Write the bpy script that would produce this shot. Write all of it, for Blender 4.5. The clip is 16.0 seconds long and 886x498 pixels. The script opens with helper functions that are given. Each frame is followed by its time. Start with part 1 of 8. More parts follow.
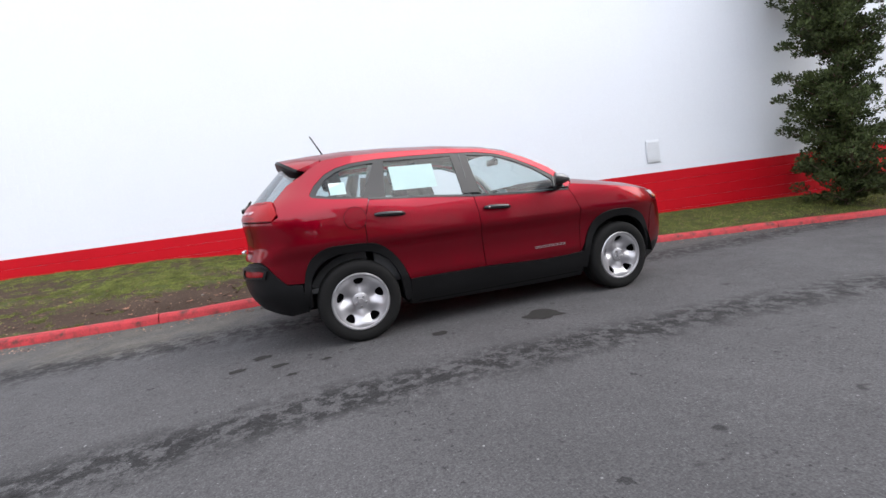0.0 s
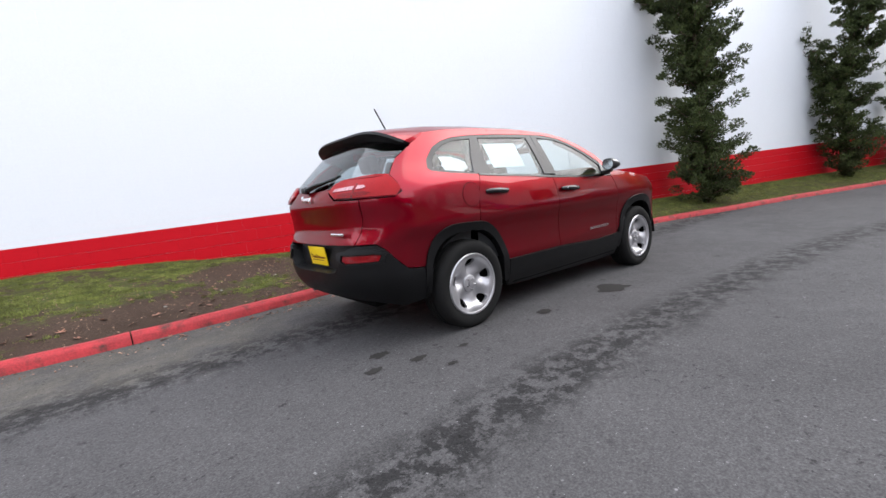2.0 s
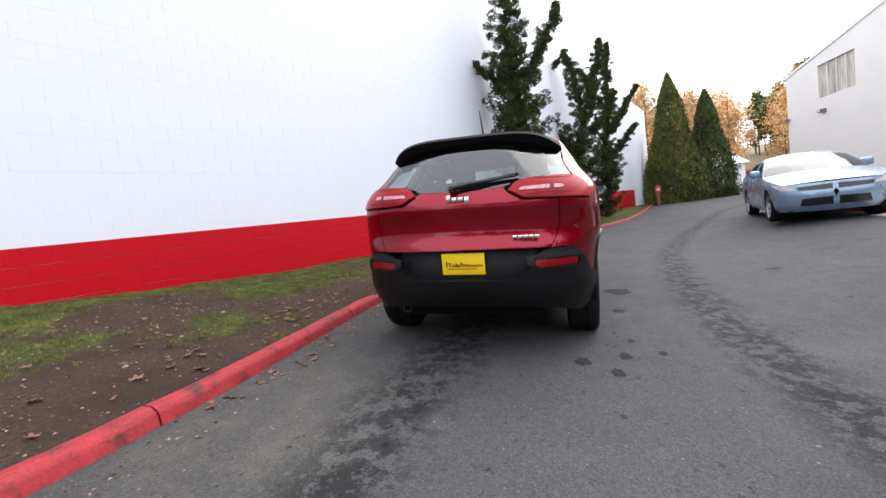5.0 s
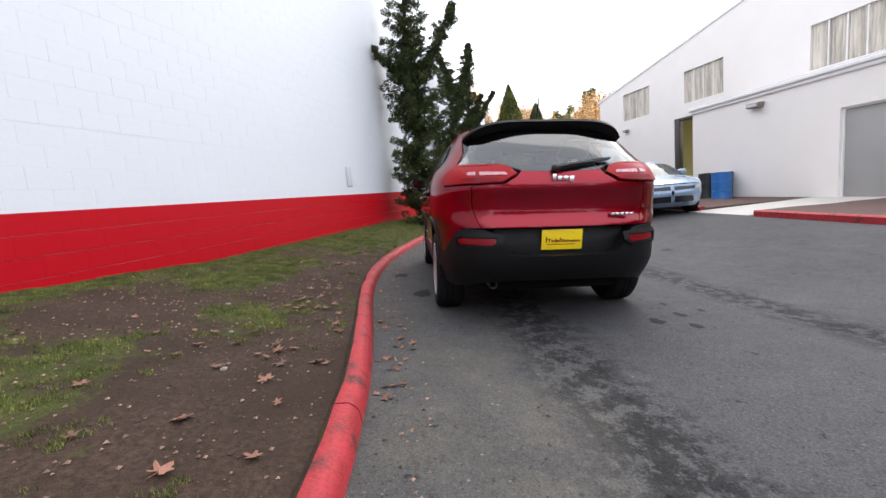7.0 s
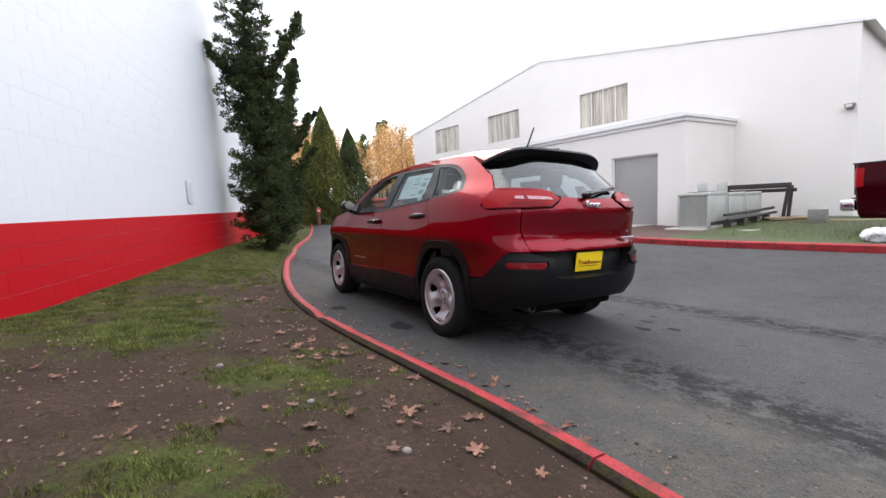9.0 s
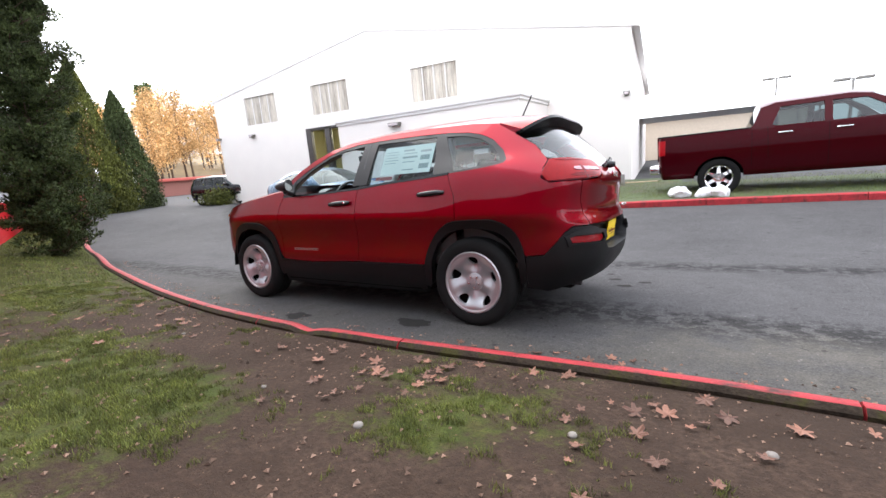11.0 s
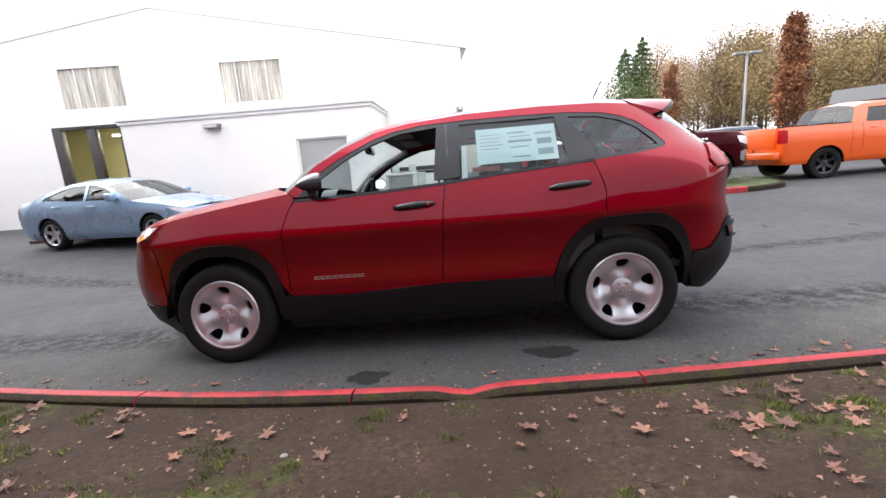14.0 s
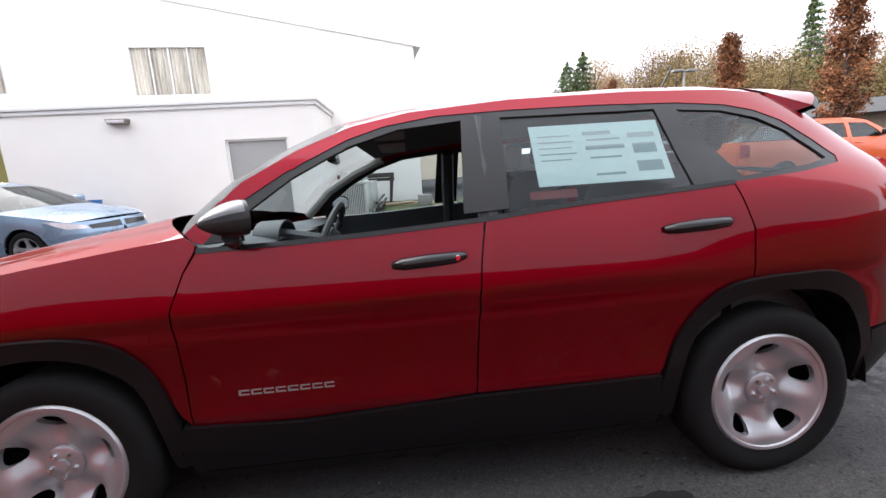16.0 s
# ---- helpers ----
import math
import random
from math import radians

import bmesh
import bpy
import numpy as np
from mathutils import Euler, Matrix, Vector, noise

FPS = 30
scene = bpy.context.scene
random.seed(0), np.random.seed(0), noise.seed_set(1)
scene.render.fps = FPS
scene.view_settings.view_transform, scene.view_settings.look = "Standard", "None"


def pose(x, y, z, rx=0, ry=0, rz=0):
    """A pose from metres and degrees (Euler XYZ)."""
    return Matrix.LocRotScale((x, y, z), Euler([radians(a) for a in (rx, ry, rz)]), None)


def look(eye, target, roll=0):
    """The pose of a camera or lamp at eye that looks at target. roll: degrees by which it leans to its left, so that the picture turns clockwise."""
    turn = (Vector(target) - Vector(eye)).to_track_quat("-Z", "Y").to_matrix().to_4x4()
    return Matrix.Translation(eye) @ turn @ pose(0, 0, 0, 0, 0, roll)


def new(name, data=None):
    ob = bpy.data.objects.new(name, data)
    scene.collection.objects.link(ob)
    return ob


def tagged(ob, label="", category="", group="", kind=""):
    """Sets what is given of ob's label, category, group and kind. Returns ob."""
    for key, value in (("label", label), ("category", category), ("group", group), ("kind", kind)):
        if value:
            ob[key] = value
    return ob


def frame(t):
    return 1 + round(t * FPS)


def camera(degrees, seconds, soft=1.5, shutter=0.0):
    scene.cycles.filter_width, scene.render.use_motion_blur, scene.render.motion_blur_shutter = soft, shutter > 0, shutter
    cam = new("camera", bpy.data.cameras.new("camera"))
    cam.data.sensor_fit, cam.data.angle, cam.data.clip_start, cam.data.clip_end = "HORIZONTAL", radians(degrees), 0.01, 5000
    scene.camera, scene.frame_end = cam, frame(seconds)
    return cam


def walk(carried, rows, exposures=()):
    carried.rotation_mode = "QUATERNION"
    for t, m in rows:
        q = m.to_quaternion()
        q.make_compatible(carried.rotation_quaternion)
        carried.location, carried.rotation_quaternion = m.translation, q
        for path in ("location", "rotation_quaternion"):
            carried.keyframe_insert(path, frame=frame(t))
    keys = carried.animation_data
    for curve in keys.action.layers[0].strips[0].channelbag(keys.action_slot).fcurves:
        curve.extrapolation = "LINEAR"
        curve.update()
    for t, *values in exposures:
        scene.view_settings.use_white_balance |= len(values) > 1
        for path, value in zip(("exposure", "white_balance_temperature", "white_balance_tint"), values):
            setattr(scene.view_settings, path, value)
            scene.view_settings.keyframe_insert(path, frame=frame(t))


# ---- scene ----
import functools

cam = camera(91.8, 16.0)
PATH = [
    (0, (-1.794, -4.48, 1.159), (-1.157, -2.6, 0.91), -6.1),
    (0.5, (-2.307, -4.294, 1.161), (-1.475, -2.491, 0.923), -6.8),
    (1, (-2.745, -4.0, 1.151), (-1.826, -2.244, 0.883), -5.7),
    (1.5, (-3.185, -3.7, 1.121), (-2.059, -2.065, 0.88), -4.5),
    (2, (-3.592, -3.344, 1.092), (-2.347, -1.802, 0.825), -5.7),
    (2.5, (-3.941, -2.957, 1.094), (-2.552, -1.534, 0.878), -3.8),
    (3, (-4.309, -2.583, 1.095), (-2.787, -1.301, 0.887), -3.7),
    (3.5, (-4.555, -2.134, 1.061), (-2.931, -0.989, 0.829), -3.1),
    (4, (-4.826, -1.699, 1.066), (-3.078, -0.755, 0.837), -3.4),
    (4.2, (-4.895, -1.52, 1.067), (-3.112, -0.643, 0.84), -3.5),
    (6.3, (-5.365, 0.442, 1.041), (-3.371, 0.519, 0.908), -2.4),
    (6.5, (-5.401, 0.639, 1.047), (-3.407, 0.624, 0.889), -2.0),
    (7, (-5.319, 1.13, 0.999), (-3.338, 0.98, 0.765), -1.5),
    (7.5, (-5.2, 1.628, 0.985), (-3.266, 1.165, 0.772), 0.9),
    (8, (-5.058, 2.072, 1.042), (-3.168, 1.448, 0.851), -2.9),
    (8.5, (-4.755, 2.467, 1.067), (-2.924, 1.689, 0.859), -3.7),
    (9, (-4.506, 2.818, 1.024), (-2.811, 1.765, 0.883), -0.5),
    (9.2, (-4.384, 2.959, 1.037), (-2.757, 1.807, 0.869), -0.6),
    (11.3, (-2.635, 3.828, 1.095), (-1.652, 2.105, 0.839), -2.8),
    (11.5, (-2.448, 3.86, 1.1), (-1.517, 2.104, 0.876), -2.3),
    (12, (-1.953, 3.971, 1.102), (-1.257, 2.106, 0.91), -3.5),
    (12.5, (-1.484, 3.972, 1.082), (-0.917, 2.071, 0.829), -2.5),
    (13, (-1.068, 3.97, 1.082), (-0.628, 2.029, 0.888), -1.2),
    (13.5, (-0.657, 3.915, 1.076), (-0.42, 1.943, 0.839), -3.8),
    (14, (-0.374, 3.692, 1.091), (-0.245, 1.715, 0.814), -4.7),
    (14.5, (-0.201, 3.45, 1.1), (-0.277, 1.463, 0.885), -2.5),
    (15, (-0.048, 3.145, 1.12), (-0.178, 1.161, 0.908), -2.5),
    (15.5, (-0.03, 2.755, 1.168), (-0.172, 0.765, 1.022), -3.4),
    (16, (0.024, 2.423, 1.236), (-0.115, 0.446, 0.969), -4.0),
]
# the road under the parked car is not level: LEAN turns the car's own axes into the upright world
LEAN = Vector((-0.01, 0.06, 1.0)).rotation_difference(Vector((0, 0, 1))).to_matrix().to_4x4()
walk(cam, [(t, LEAN @ look(eye, target, roll)) for t, eye, target, roll in PATH],
     [(0.0, 2.25), (4.2, 2.22), (6.3, 2.12), (8.5, 2.05), (9.2, 2.15), (11.3, 2.66), (14.5, 2.66), (16.0, 2.47)])

# ---- world and light ----
SUN_EL, SUN_AZ = 45.0, 115.0
world = bpy.data.worlds.new("overcast_sky")
scene.world = world
world.use_nodes = True
wn = world.node_tree
wn.nodes.clear()
sky = wn.nodes.new("ShaderNodeTexSky")
sky.sky_type = "NISHITA"
sky.sun_disc = False
sky.sun_elevation, sky.sun_rotation = radians(SUN_EL), radians(SUN_AZ)
sky.air_density, sky.dust_density, sky.ozone_density = 1.0, 4.0, 1.0
hs = wn.nodes.new("ShaderNodeHueSaturation")
hs.inputs["Saturation"].default_value = 0.3
bgn = wn.nodes.new("ShaderNodeBackground")
bgn.inputs["Strength"].default_value = 0.15
wout = wn.nodes.new("ShaderNodeOutputWorld")
wn.links.new(sky.outputs[0], hs.inputs["Color"])
cloud = wn.nodes.new("ShaderNodeMix")
cloud.data_type = "RGBA"
cloud.inputs["Factor"].default_value = 0.86
cloud.inputs["B"].default_value = (3.7, 3.85, 4.3, 1)
wn.links.new(hs.outputs[0], cloud.inputs["A"])
wn.links.new(cloud.outputs["Result"], bgn.inputs["Color"])
wn.links.new(bgn.outputs[0], wout.inputs["Surface"])
sun = new("sun", bpy.data.lights.new("sun", "SUN"))
sun.data.energy, sun.data.angle, sun.data.color = 0.5, radians(70), (1.0, 0.95, 0.88)
az, el = radians(SUN_AZ), radians(SUN_EL)
sun.matrix_world = look((0, 0, 0), (-math.sin(az) * math.cos(el), -math.cos(az) * math.cos(el), -math.sin(el)))



# ---- materials ----
def material(name, colour, rough=0.6, metal=0.0, vary=0.12, scale=6.0, fine=60.0, bump=0.1, coat=0.0, spec=0.5,
             second=None, second_scale=2.0, second_cut=(0.45, 0.6), vary_piece=0.0, bump_dist=0.01, rough_vary=0.1):
    """A painted or natural surface: base colour with broad and fine variation, an optional second colour in patches, relief."""
    m = bpy.data.materials.new(name)
    m.use_nodes = True
    nt = m.node_tree
    b = nt.nodes["Principled BSDF"]
    L = nt.links.new
    tc = nt.nodes.new("ShaderNodeTexCoord")
    n1 = nt.nodes.new("ShaderNodeTexNoise")
    n1.inputs["Scale"].default_value, n1.inputs["Detail"].default_value = scale, 5
    n2 = nt.nodes.new("ShaderNodeTexNoise")
    n2.inputs["Scale"].default_value, n2.inputs["Detail"].default_value = fine, 4
    for n in (n1, n2):
        L(tc.outputs["Object"], n.inputs["Vector"])
    mix = nt.nodes.new("ShaderNodeMath")
    mix.operation = "MULTIPLY_ADD"
    L(n1.outputs["Fac"], mix.inputs[0])
    mix.inputs[1].default_value = 1.0
    L(n2.outputs["Fac"], mix.inputs[2])
    mr = nt.nodes.new("ShaderNodeMapRange")
    mr.inputs["From Min"].default_value, mr.inputs["From Max"].default_value = 0.6, 1.4
    mr.inputs["To Min"].default_value, mr.inputs["To Max"].default_value = 1 - vary, 1 + vary
    L(mix.outputs[0], mr.inputs["Value"])
    base = nt.nodes.new("ShaderNodeRGB")
    base.outputs[0].default_value = (*colour, 1)
    col = base.outputs[0]
    if second:
        n3 = nt.nodes.new("ShaderNodeTexNoise")
        n3.inputs["Scale"].default_value, n3.inputs["Detail"].default_value = second_scale, 6
        n3.inputs["Roughness"].default_value = 0.65
        L(tc.outputs["Object"], n3.inputs["Vector"])
        m3 = nt.nodes.new("ShaderNodeMapRange")
        m3.inputs["From Min"].default_value, m3.inputs["From Max"].default_value = second_cut
        L(n3.outputs["Fac"], m3.inputs["Value"])
        mx = nt.nodes.new("ShaderNodeMix")
        mx.data_type = "RGBA"
        L(m3.outputs[0], mx.inputs["Factor"])
        L(col, mx.inputs["A"])
        mx.inputs["B"].default_value = (*second, 1)
        col = mx.outputs["Result"]
    vm = nt.nodes.new("ShaderNodeVectorMath")
    vm.operation = "SCALE"
    L(col, vm.inputs[0])
    L(mr.outputs[0], vm.inputs["Scale"])
    col = vm.outputs[0]
    if vary_piece:
        oi = nt.nodes.new("ShaderNodeObjectInfo")
        mp = nt.nodes.new("ShaderNodeMapRange")
        mp.inputs["To Min"].default_value, mp.inputs["To Max"].default_value = 1 - vary_piece, 1 + vary_piece
        L(oi.outputs["Random"], mp.inputs["Value"])
        v2 = nt.nodes.new("ShaderNodeVectorMath")
        v2.operation = "SCALE"
        L(col, v2.inputs[0])
        L(mp.outputs[0], v2.inputs["Scale"])
        col = v2.outputs[0]
    L(col, b.inputs["Base Color"])
    b.inputs["Roughness"].default_value = rough
    if rough_vary:
        rr = nt.nodes.new("ShaderNodeMapRange")
        rr.inputs["To Min"].default_value, rr.inputs["To Max"].default_value = max(0.02, rough - rough_vary), min(1, rough + rough_vary)
        L(n1.outputs["Fac"], rr.inputs["Value"])
        L(rr.outputs[0], b.inputs["Roughness"])
    b.inputs["Metallic"].default_value = metal
    b.inputs["Specular IOR Level"].default_value = spec
    b.inputs["Coat Weight"].default_value, b.inputs["Coat Roughness"].default_value = coat, 0.03
    if bump:
        bp = nt.nodes.new("ShaderNodeBump")
        bp.inputs["Strength"].default_value, bp.inputs["Distance"].default_value = bump, bump_dist
        L(n2.outputs["Fac"], bp.inputs["Height"])
        L(bp.outputs[0], b.inputs["Normal"])
    return m


def paint(name, colour, metal=0.5, rough=0.32, spec=0.5):
    """Clear-coated car paint with fine metal flakes."""
    return material(name, colour, rough, metal, vary=0.06, scale=3, fine=900, bump=0.0, coat=0.6, rough_vary=0.05, spec=spec)


def glass(name, tint, gloss=1.45):
    """A thin pane: tinted see-through with a Fresnel reflection."""
    m = bpy.data.materials.new(name)
    m.use_nodes = True
    nt = m.node_tree
    nt.nodes.clear()
    tr, gl = nt.nodes.new("ShaderNodeBsdfTransparent"), nt.nodes.new("ShaderNodeBsdfGlossy")
    tr.inputs["Color"].default_value = (*tint, 1)
    gl.inputs["Roughness"].default_value = 0.015
    fr, mx, out = nt.nodes.new("ShaderNodeLayerWeight"), nt.nodes.new("ShaderNodeMixShader"), nt.nodes.new("ShaderNodeOutputMaterial")
    fr.inputs["Blend"].default_value = 0.5
    pw, sm = nt.nodes.new("ShaderNodeMath"), nt.nodes.new("ShaderNodeMath")
    pw.operation, sm.operation = "POWER", "MULTIPLY_ADD"
    f0 = ((gloss - 1) / (gloss + 1)) ** 2
    pw.inputs[1].default_value, sm.inputs[1].default_value, sm.inputs[2].default_value = 4.5, 0.9 - f0, f0
    nt.links.new(fr.outputs["Facing"], pw.inputs[0])
    nt.links.new(pw.outputs[0], sm.inputs[0])
    nt.links.new(sm.outputs[0], mx.inputs[0])
    nt.links.new(tr.outputs[0], mx.inputs[1])
    nt.links.new(gl.outputs[0], mx.inputs[2])
    nt.links.new(mx.outputs[0], out.inputs["Surface"])
    return m


def lamp_glow(name, colour, strength):
    m = bpy.data.materials.new(name)
    m.use_nodes = True
    b = m.node_tree.nodes["Principled BSDF"]
    b.inputs["Base Color"].default_value = (*colour, 1)
    b.inputs["Emission Color"].default_value = (*colour, 1)
    b.inputs["Emission Strength"].default_value = strength
    return m


M_RED = paint("cherry_red_paint", (0.215, 0.001, 0.011), 0.88, 0.36, 0.5)
for k_, v_ in (("Coat Weight", 0.7), ("Coat IOR", 1.5), ("Coat Roughness", 0.012), ("Specular Tint", (0.45, 0.04, 0.06, 1))):
    M_RED.node_tree.nodes["Principled BSDF"].inputs[k_].default_value = v_
M_PLASTIC = material("black_textured_plastic", (0.005, 0.005, 0.0055), 0.45, spec=0.2, bump=0.25, fine=400, bump_dist=0.002)
M_GLOSSBLACK = material("gloss_black_trim", (0.007, 0.007, 0.008), 0.22, bump=0, spec=0.5, rough_vary=0.05)
M_TRIM = material("satin_black_trim", (0.014, 0.0135, 0.014), 0.45, bump=0.1, fine=500, bump_dist=0.001, spec=0.4)
M_RUBBER = material("tyre_rubber", (0.008, 0.008, 0.008), 0.8, spec=0.15, bump=0.3, fine=120, bump_dist=0.003)
M_DARK = material("dark_underbody", (0.006, 0.006, 0.006), 0.95, bump=0, spec=0.05)
M_SILVER = material("silver_wheel_paint", (0.37, 0.365, 0.38), 0.32, 0.6, vary=0.06, bump=0.03, fine=300, coat=0.5)
M_CHROME = material("chrome", (0.75, 0.75, 0.76), 0.08, 1.0, vary=0.03, bump=0, rough_vary=0.04)
M_GLASS = glass("clear_car_glass", (0.67, 0.76, 0.77), 1.55)
M_TINT = glass("tinted_car_glass", (0.26, 0.32, 0.32), 1.6)
M_REARGLASS = glass("privacy_rear_glass", (0.50, 0.57, 0.60), 1.95)
M_REFLECTOR = material("dark_red_reflector", (0.17, 0.001, 0.004), 0.35, vary=0.3, scale=60, bump=0, spec=0.1, coat=0.2)
M_LAMPRED = material("red_lamp_lens", (0.26, 0.001, 0.004), 0.35, vary=0.15, scale=12, bump=0, coat=0.2, spec=0.1)
M_LAMPCLEAR = material("clear_lamp_lens", (0.60, 0.52, 0.53), 0.15, 0.2, vary=0.25, scale=25, bump=0, coat=1.0)
M_TAILCLEAR = material("pinkish_clear_lamp_lens", (0.44, 0.22, 0.24), 0.25, 0.0, vary=0.4, scale=45, bump=0, coat=0.4)
M_AMBER = material("amber_lamp_lens", (0.75, 0.22, 0.01), 0.15, bump=0, coat=1.0)
M_PLATE = material("yellow_plate_insert", (0.85, 0.60, 0.01), 0.35, vary=0.05, bump=0)
M_PLATEINK = material("dark_red_plate_ink", (0.16, 0.02, 0.01), 0.4, vary=0.05, bump=0)
M_BADGE = material("bright_badge", (0.80, 0.80, 0.82), 0.12, 0.9, bump=0)
M_SEAT = material("black_seat_cloth", (0.022, 0.022, 0.024), 0.9, fine=300, bump=0.4)
M_CABIN = material("grey_cabin_plastic", (0.035, 0.036, 0.038), 0.55, fine=250, bump=0.15)
# Grey roof cloth; the shade under the roof is put into its colour.
M_HEADLINER = material("shaded_grey_headliner_cloth", (0.10, 0.097, 0.092), 0.95, fine=200, bump=0.2)
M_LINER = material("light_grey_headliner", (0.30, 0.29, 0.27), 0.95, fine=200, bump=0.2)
M_PAPER = material("pale_green_sticker_paper", (0.56, 0.63, 0.60), 0.6, vary=0.06, bump=0)
M_PRINT = material("grey_print", (0.22, 0.28, 0.28), 0.7, vary=0.1, bump=0)
M_WHITEWALL = material("white_painted_block", (0.625, 0.65, 0.685), 0.55, vary=0.03, scale=0.7, fine=35, bump=0.12, bump_dist=0.004)
M_REDWALL = material("red_painted_block", (0.43, 0.003, 0.010), 0.55, spec=0.12, vary=0.10, scale=1.5, fine=40, bump=0.15, bump_dist=0.004)
M_CREAM = material("cream_stucco", (0.74, 0.70, 0.66), 0.8, vary=0.04, scale=1.2, fine=60, bump=0.2, bump_dist=0.004)
M_KERB = material("red_kerb_paint", (0.29, 0.024, 0.029), 0.65, spec=0.25, vary=0.4, scale=9, fine=70, bump=0.6, bump_dist=0.006,
                  second=(0.055, 0.022, 0.018), second_scale=7, second_cut=(0.52, 0.70))
M_CONCRETE = material("weathered_concrete", (0.38, 0.36, 0.33), 0.85, vary=0.15, scale=2, fine=60, bump=0.3)
M_GREYDOOR = material("grey_metal_door", (0.30, 0.29, 0.28), 0.5, vary=0.06, scale=2, bump=0.05)
def soil(name):
    """Bare brown soil with crumbs and pale litter; matted grass where the mesh's turf value is high."""
    m = bpy.data.materials.new(name)
    m.use_nodes = True
    nt = m.node_tree
    N, L = nt.nodes.new, nt.links.new
    b = nt.nodes["Principled BSDF"]
    tc, at = N("ShaderNodeTexCoord"), N("ShaderNodeAttribute")
    at.attribute_name = "turf"

    def noisy(scale, detail=5, rough=0.6):
        n = N("ShaderNodeTexNoise")
        n.inputs["Scale"].default_value, n.inputs["Detail"].default_value, n.inputs["Roughness"].default_value = scale, detail, rough
        L(tc.outputs["Object"], n.inputs["Vector"])
        return n.outputs["Fac"]

    def ramp(v, lo, hi, a=0.0, c=1.0):
        n = N("ShaderNodeMapRange")
        for k, x in zip(("From Min", "From Max", "To Min", "To Max"), (lo, hi, a, c)):
            n.inputs[k].default_value = x
        L(v, n.inputs["Value"])
        return n.outputs[0]

    def mix(f, a, c):
        n = N("ShaderNodeMix")
        n.data_type = "RGBA"
        L(f, n.inputs["Factor"])
        for k, x in (("A", a), ("B", c)):
            if isinstance(x, tuple):
                n.inputs[k].default_value = (*x, 1)
            else:
                L(x, n.inputs[k])
        return n.outputs["Result"]

    def add(a, c, k=1.0):
        n = N("ShaderNodeMath")
        n.operation = "MULTIPLY_ADD"
        L(c, n.inputs[0])
        n.inputs[1].default_value = k
        L(a, n.inputs[2])
        return n.outputs[0]

    fine, crumbs = noisy(38, 5, 0.7), noisy(130, 3, 0.6)
    earth = mix(ramp(noisy(2.2, 5), 0.38, 0.62), (0.046, 0.029, 0.020), (0.082, 0.053, 0.038))
    earth = mix(ramp(fine, 0.40, 0.68), (0.036, 0.024, 0.018), earth)
    earth = mix(ramp(crumbs, 0.62, 0.74, 0.0, 0.6), earth, (0.13, 0.095, 0.070))
    green = mix(ramp(noisy(5, 5, 0.7), 0.40, 0.62), (0.058, 0.078, 0.016), (0.105, 0.112, 0.028))
    green = mix(ramp(noisy(19, 5, 0.7), 0.52, 0.68), green, (0.085, 0.062, 0.028))
    green = mix(ramp(noisy(90, 4, 0.7), 0.36, 0.66), (0.030, 0.036, 0.010), green)
    mask = ramp(add(add(at.outputs["Fac"], noisy(4.5, 6, 0.75), 2.4), fine, 1.0), 1.68, 2.08)
    L(mix(mask, earth, green), b.inputs["Base Color"])
    b.inputs["Roughness"].default_value, b.inputs["Specular IOR Level"].default_value = 0.95, 0.12
    bp = N("ShaderNodeBump")
    bp.inputs["Strength"].default_value, bp.inputs["Distance"].default_value = 0.9, 0.018
    L(add(fine, crumbs, 0.5), bp.inputs["Height"])
    L(bp.outputs[0], b.inputs["Normal"])
    return m


M_DIRT = soil("soil_and_matted_grass")
M_KERBBACK = material("mossy_bare_concrete", (0.030, 0.022, 0.016), 0.95, spec=0.1, vary=0.5, scale=9, fine=60, bump=0.8, second=(0.028, 0.026, 0.009),
                      second_scale=9, second_cut=(0.50, 0.62))
M_BARK = material("brown_bark", (0.09, 0.06, 0.045), 0.95, vary=0.4, scale=8, fine=60, bump=0.8)
M_LEAF = material("fallen_maple_leaf", (0.165, 0.072, 0.044), 0.7, vary=0.3, scale=9, fine=80, bump=0.2, vary_piece=0.5)


# ---- helpers for building ----
def thing(name, label, category, m=None, group="", kind=""):
    ob = new(name)
    ob.matrix_world = m if m else Matrix()
    return tagged(ob, label, category, group, kind)


def part(name, bm, mat, parent, label="", smooth=35, kind=""):
    me = bpy.data.meshes.new(name)
    bmesh.ops.recalc_face_normals(bm, faces=bm.faces) if len(bm.faces) < 60000 else None
    bm.to_mesh(me)
    bm.free()
    for mm in (mat if isinstance(mat, (list, tuple)) else [mat]):
        me.materials.append(mm)
    if smooth:
        me.shade_smooth()
        me.set_sharp_from_angle(angle=radians(smooth))
    ob = new(name, me)
    if parent:
        ob.parent = parent
    return tagged(ob, label, kind=kind)


def solid(name, bm, mat, label="", category="", kind="", smooth=35, m=None, group=""):
    """A thing that is one mesh."""
    ob = part(name, bm, mat, None, smooth=smooth)
    if m:
        ob.matrix_world = m
    return tagged(ob, label, category, group, kind)


def mesh_part(name, me, parent, m=None):
    """A piece that shares its mesh with others."""
    ob = new(name, me)
    ob.parent = parent
    if m:
        ob.matrix_local = m
    return ob


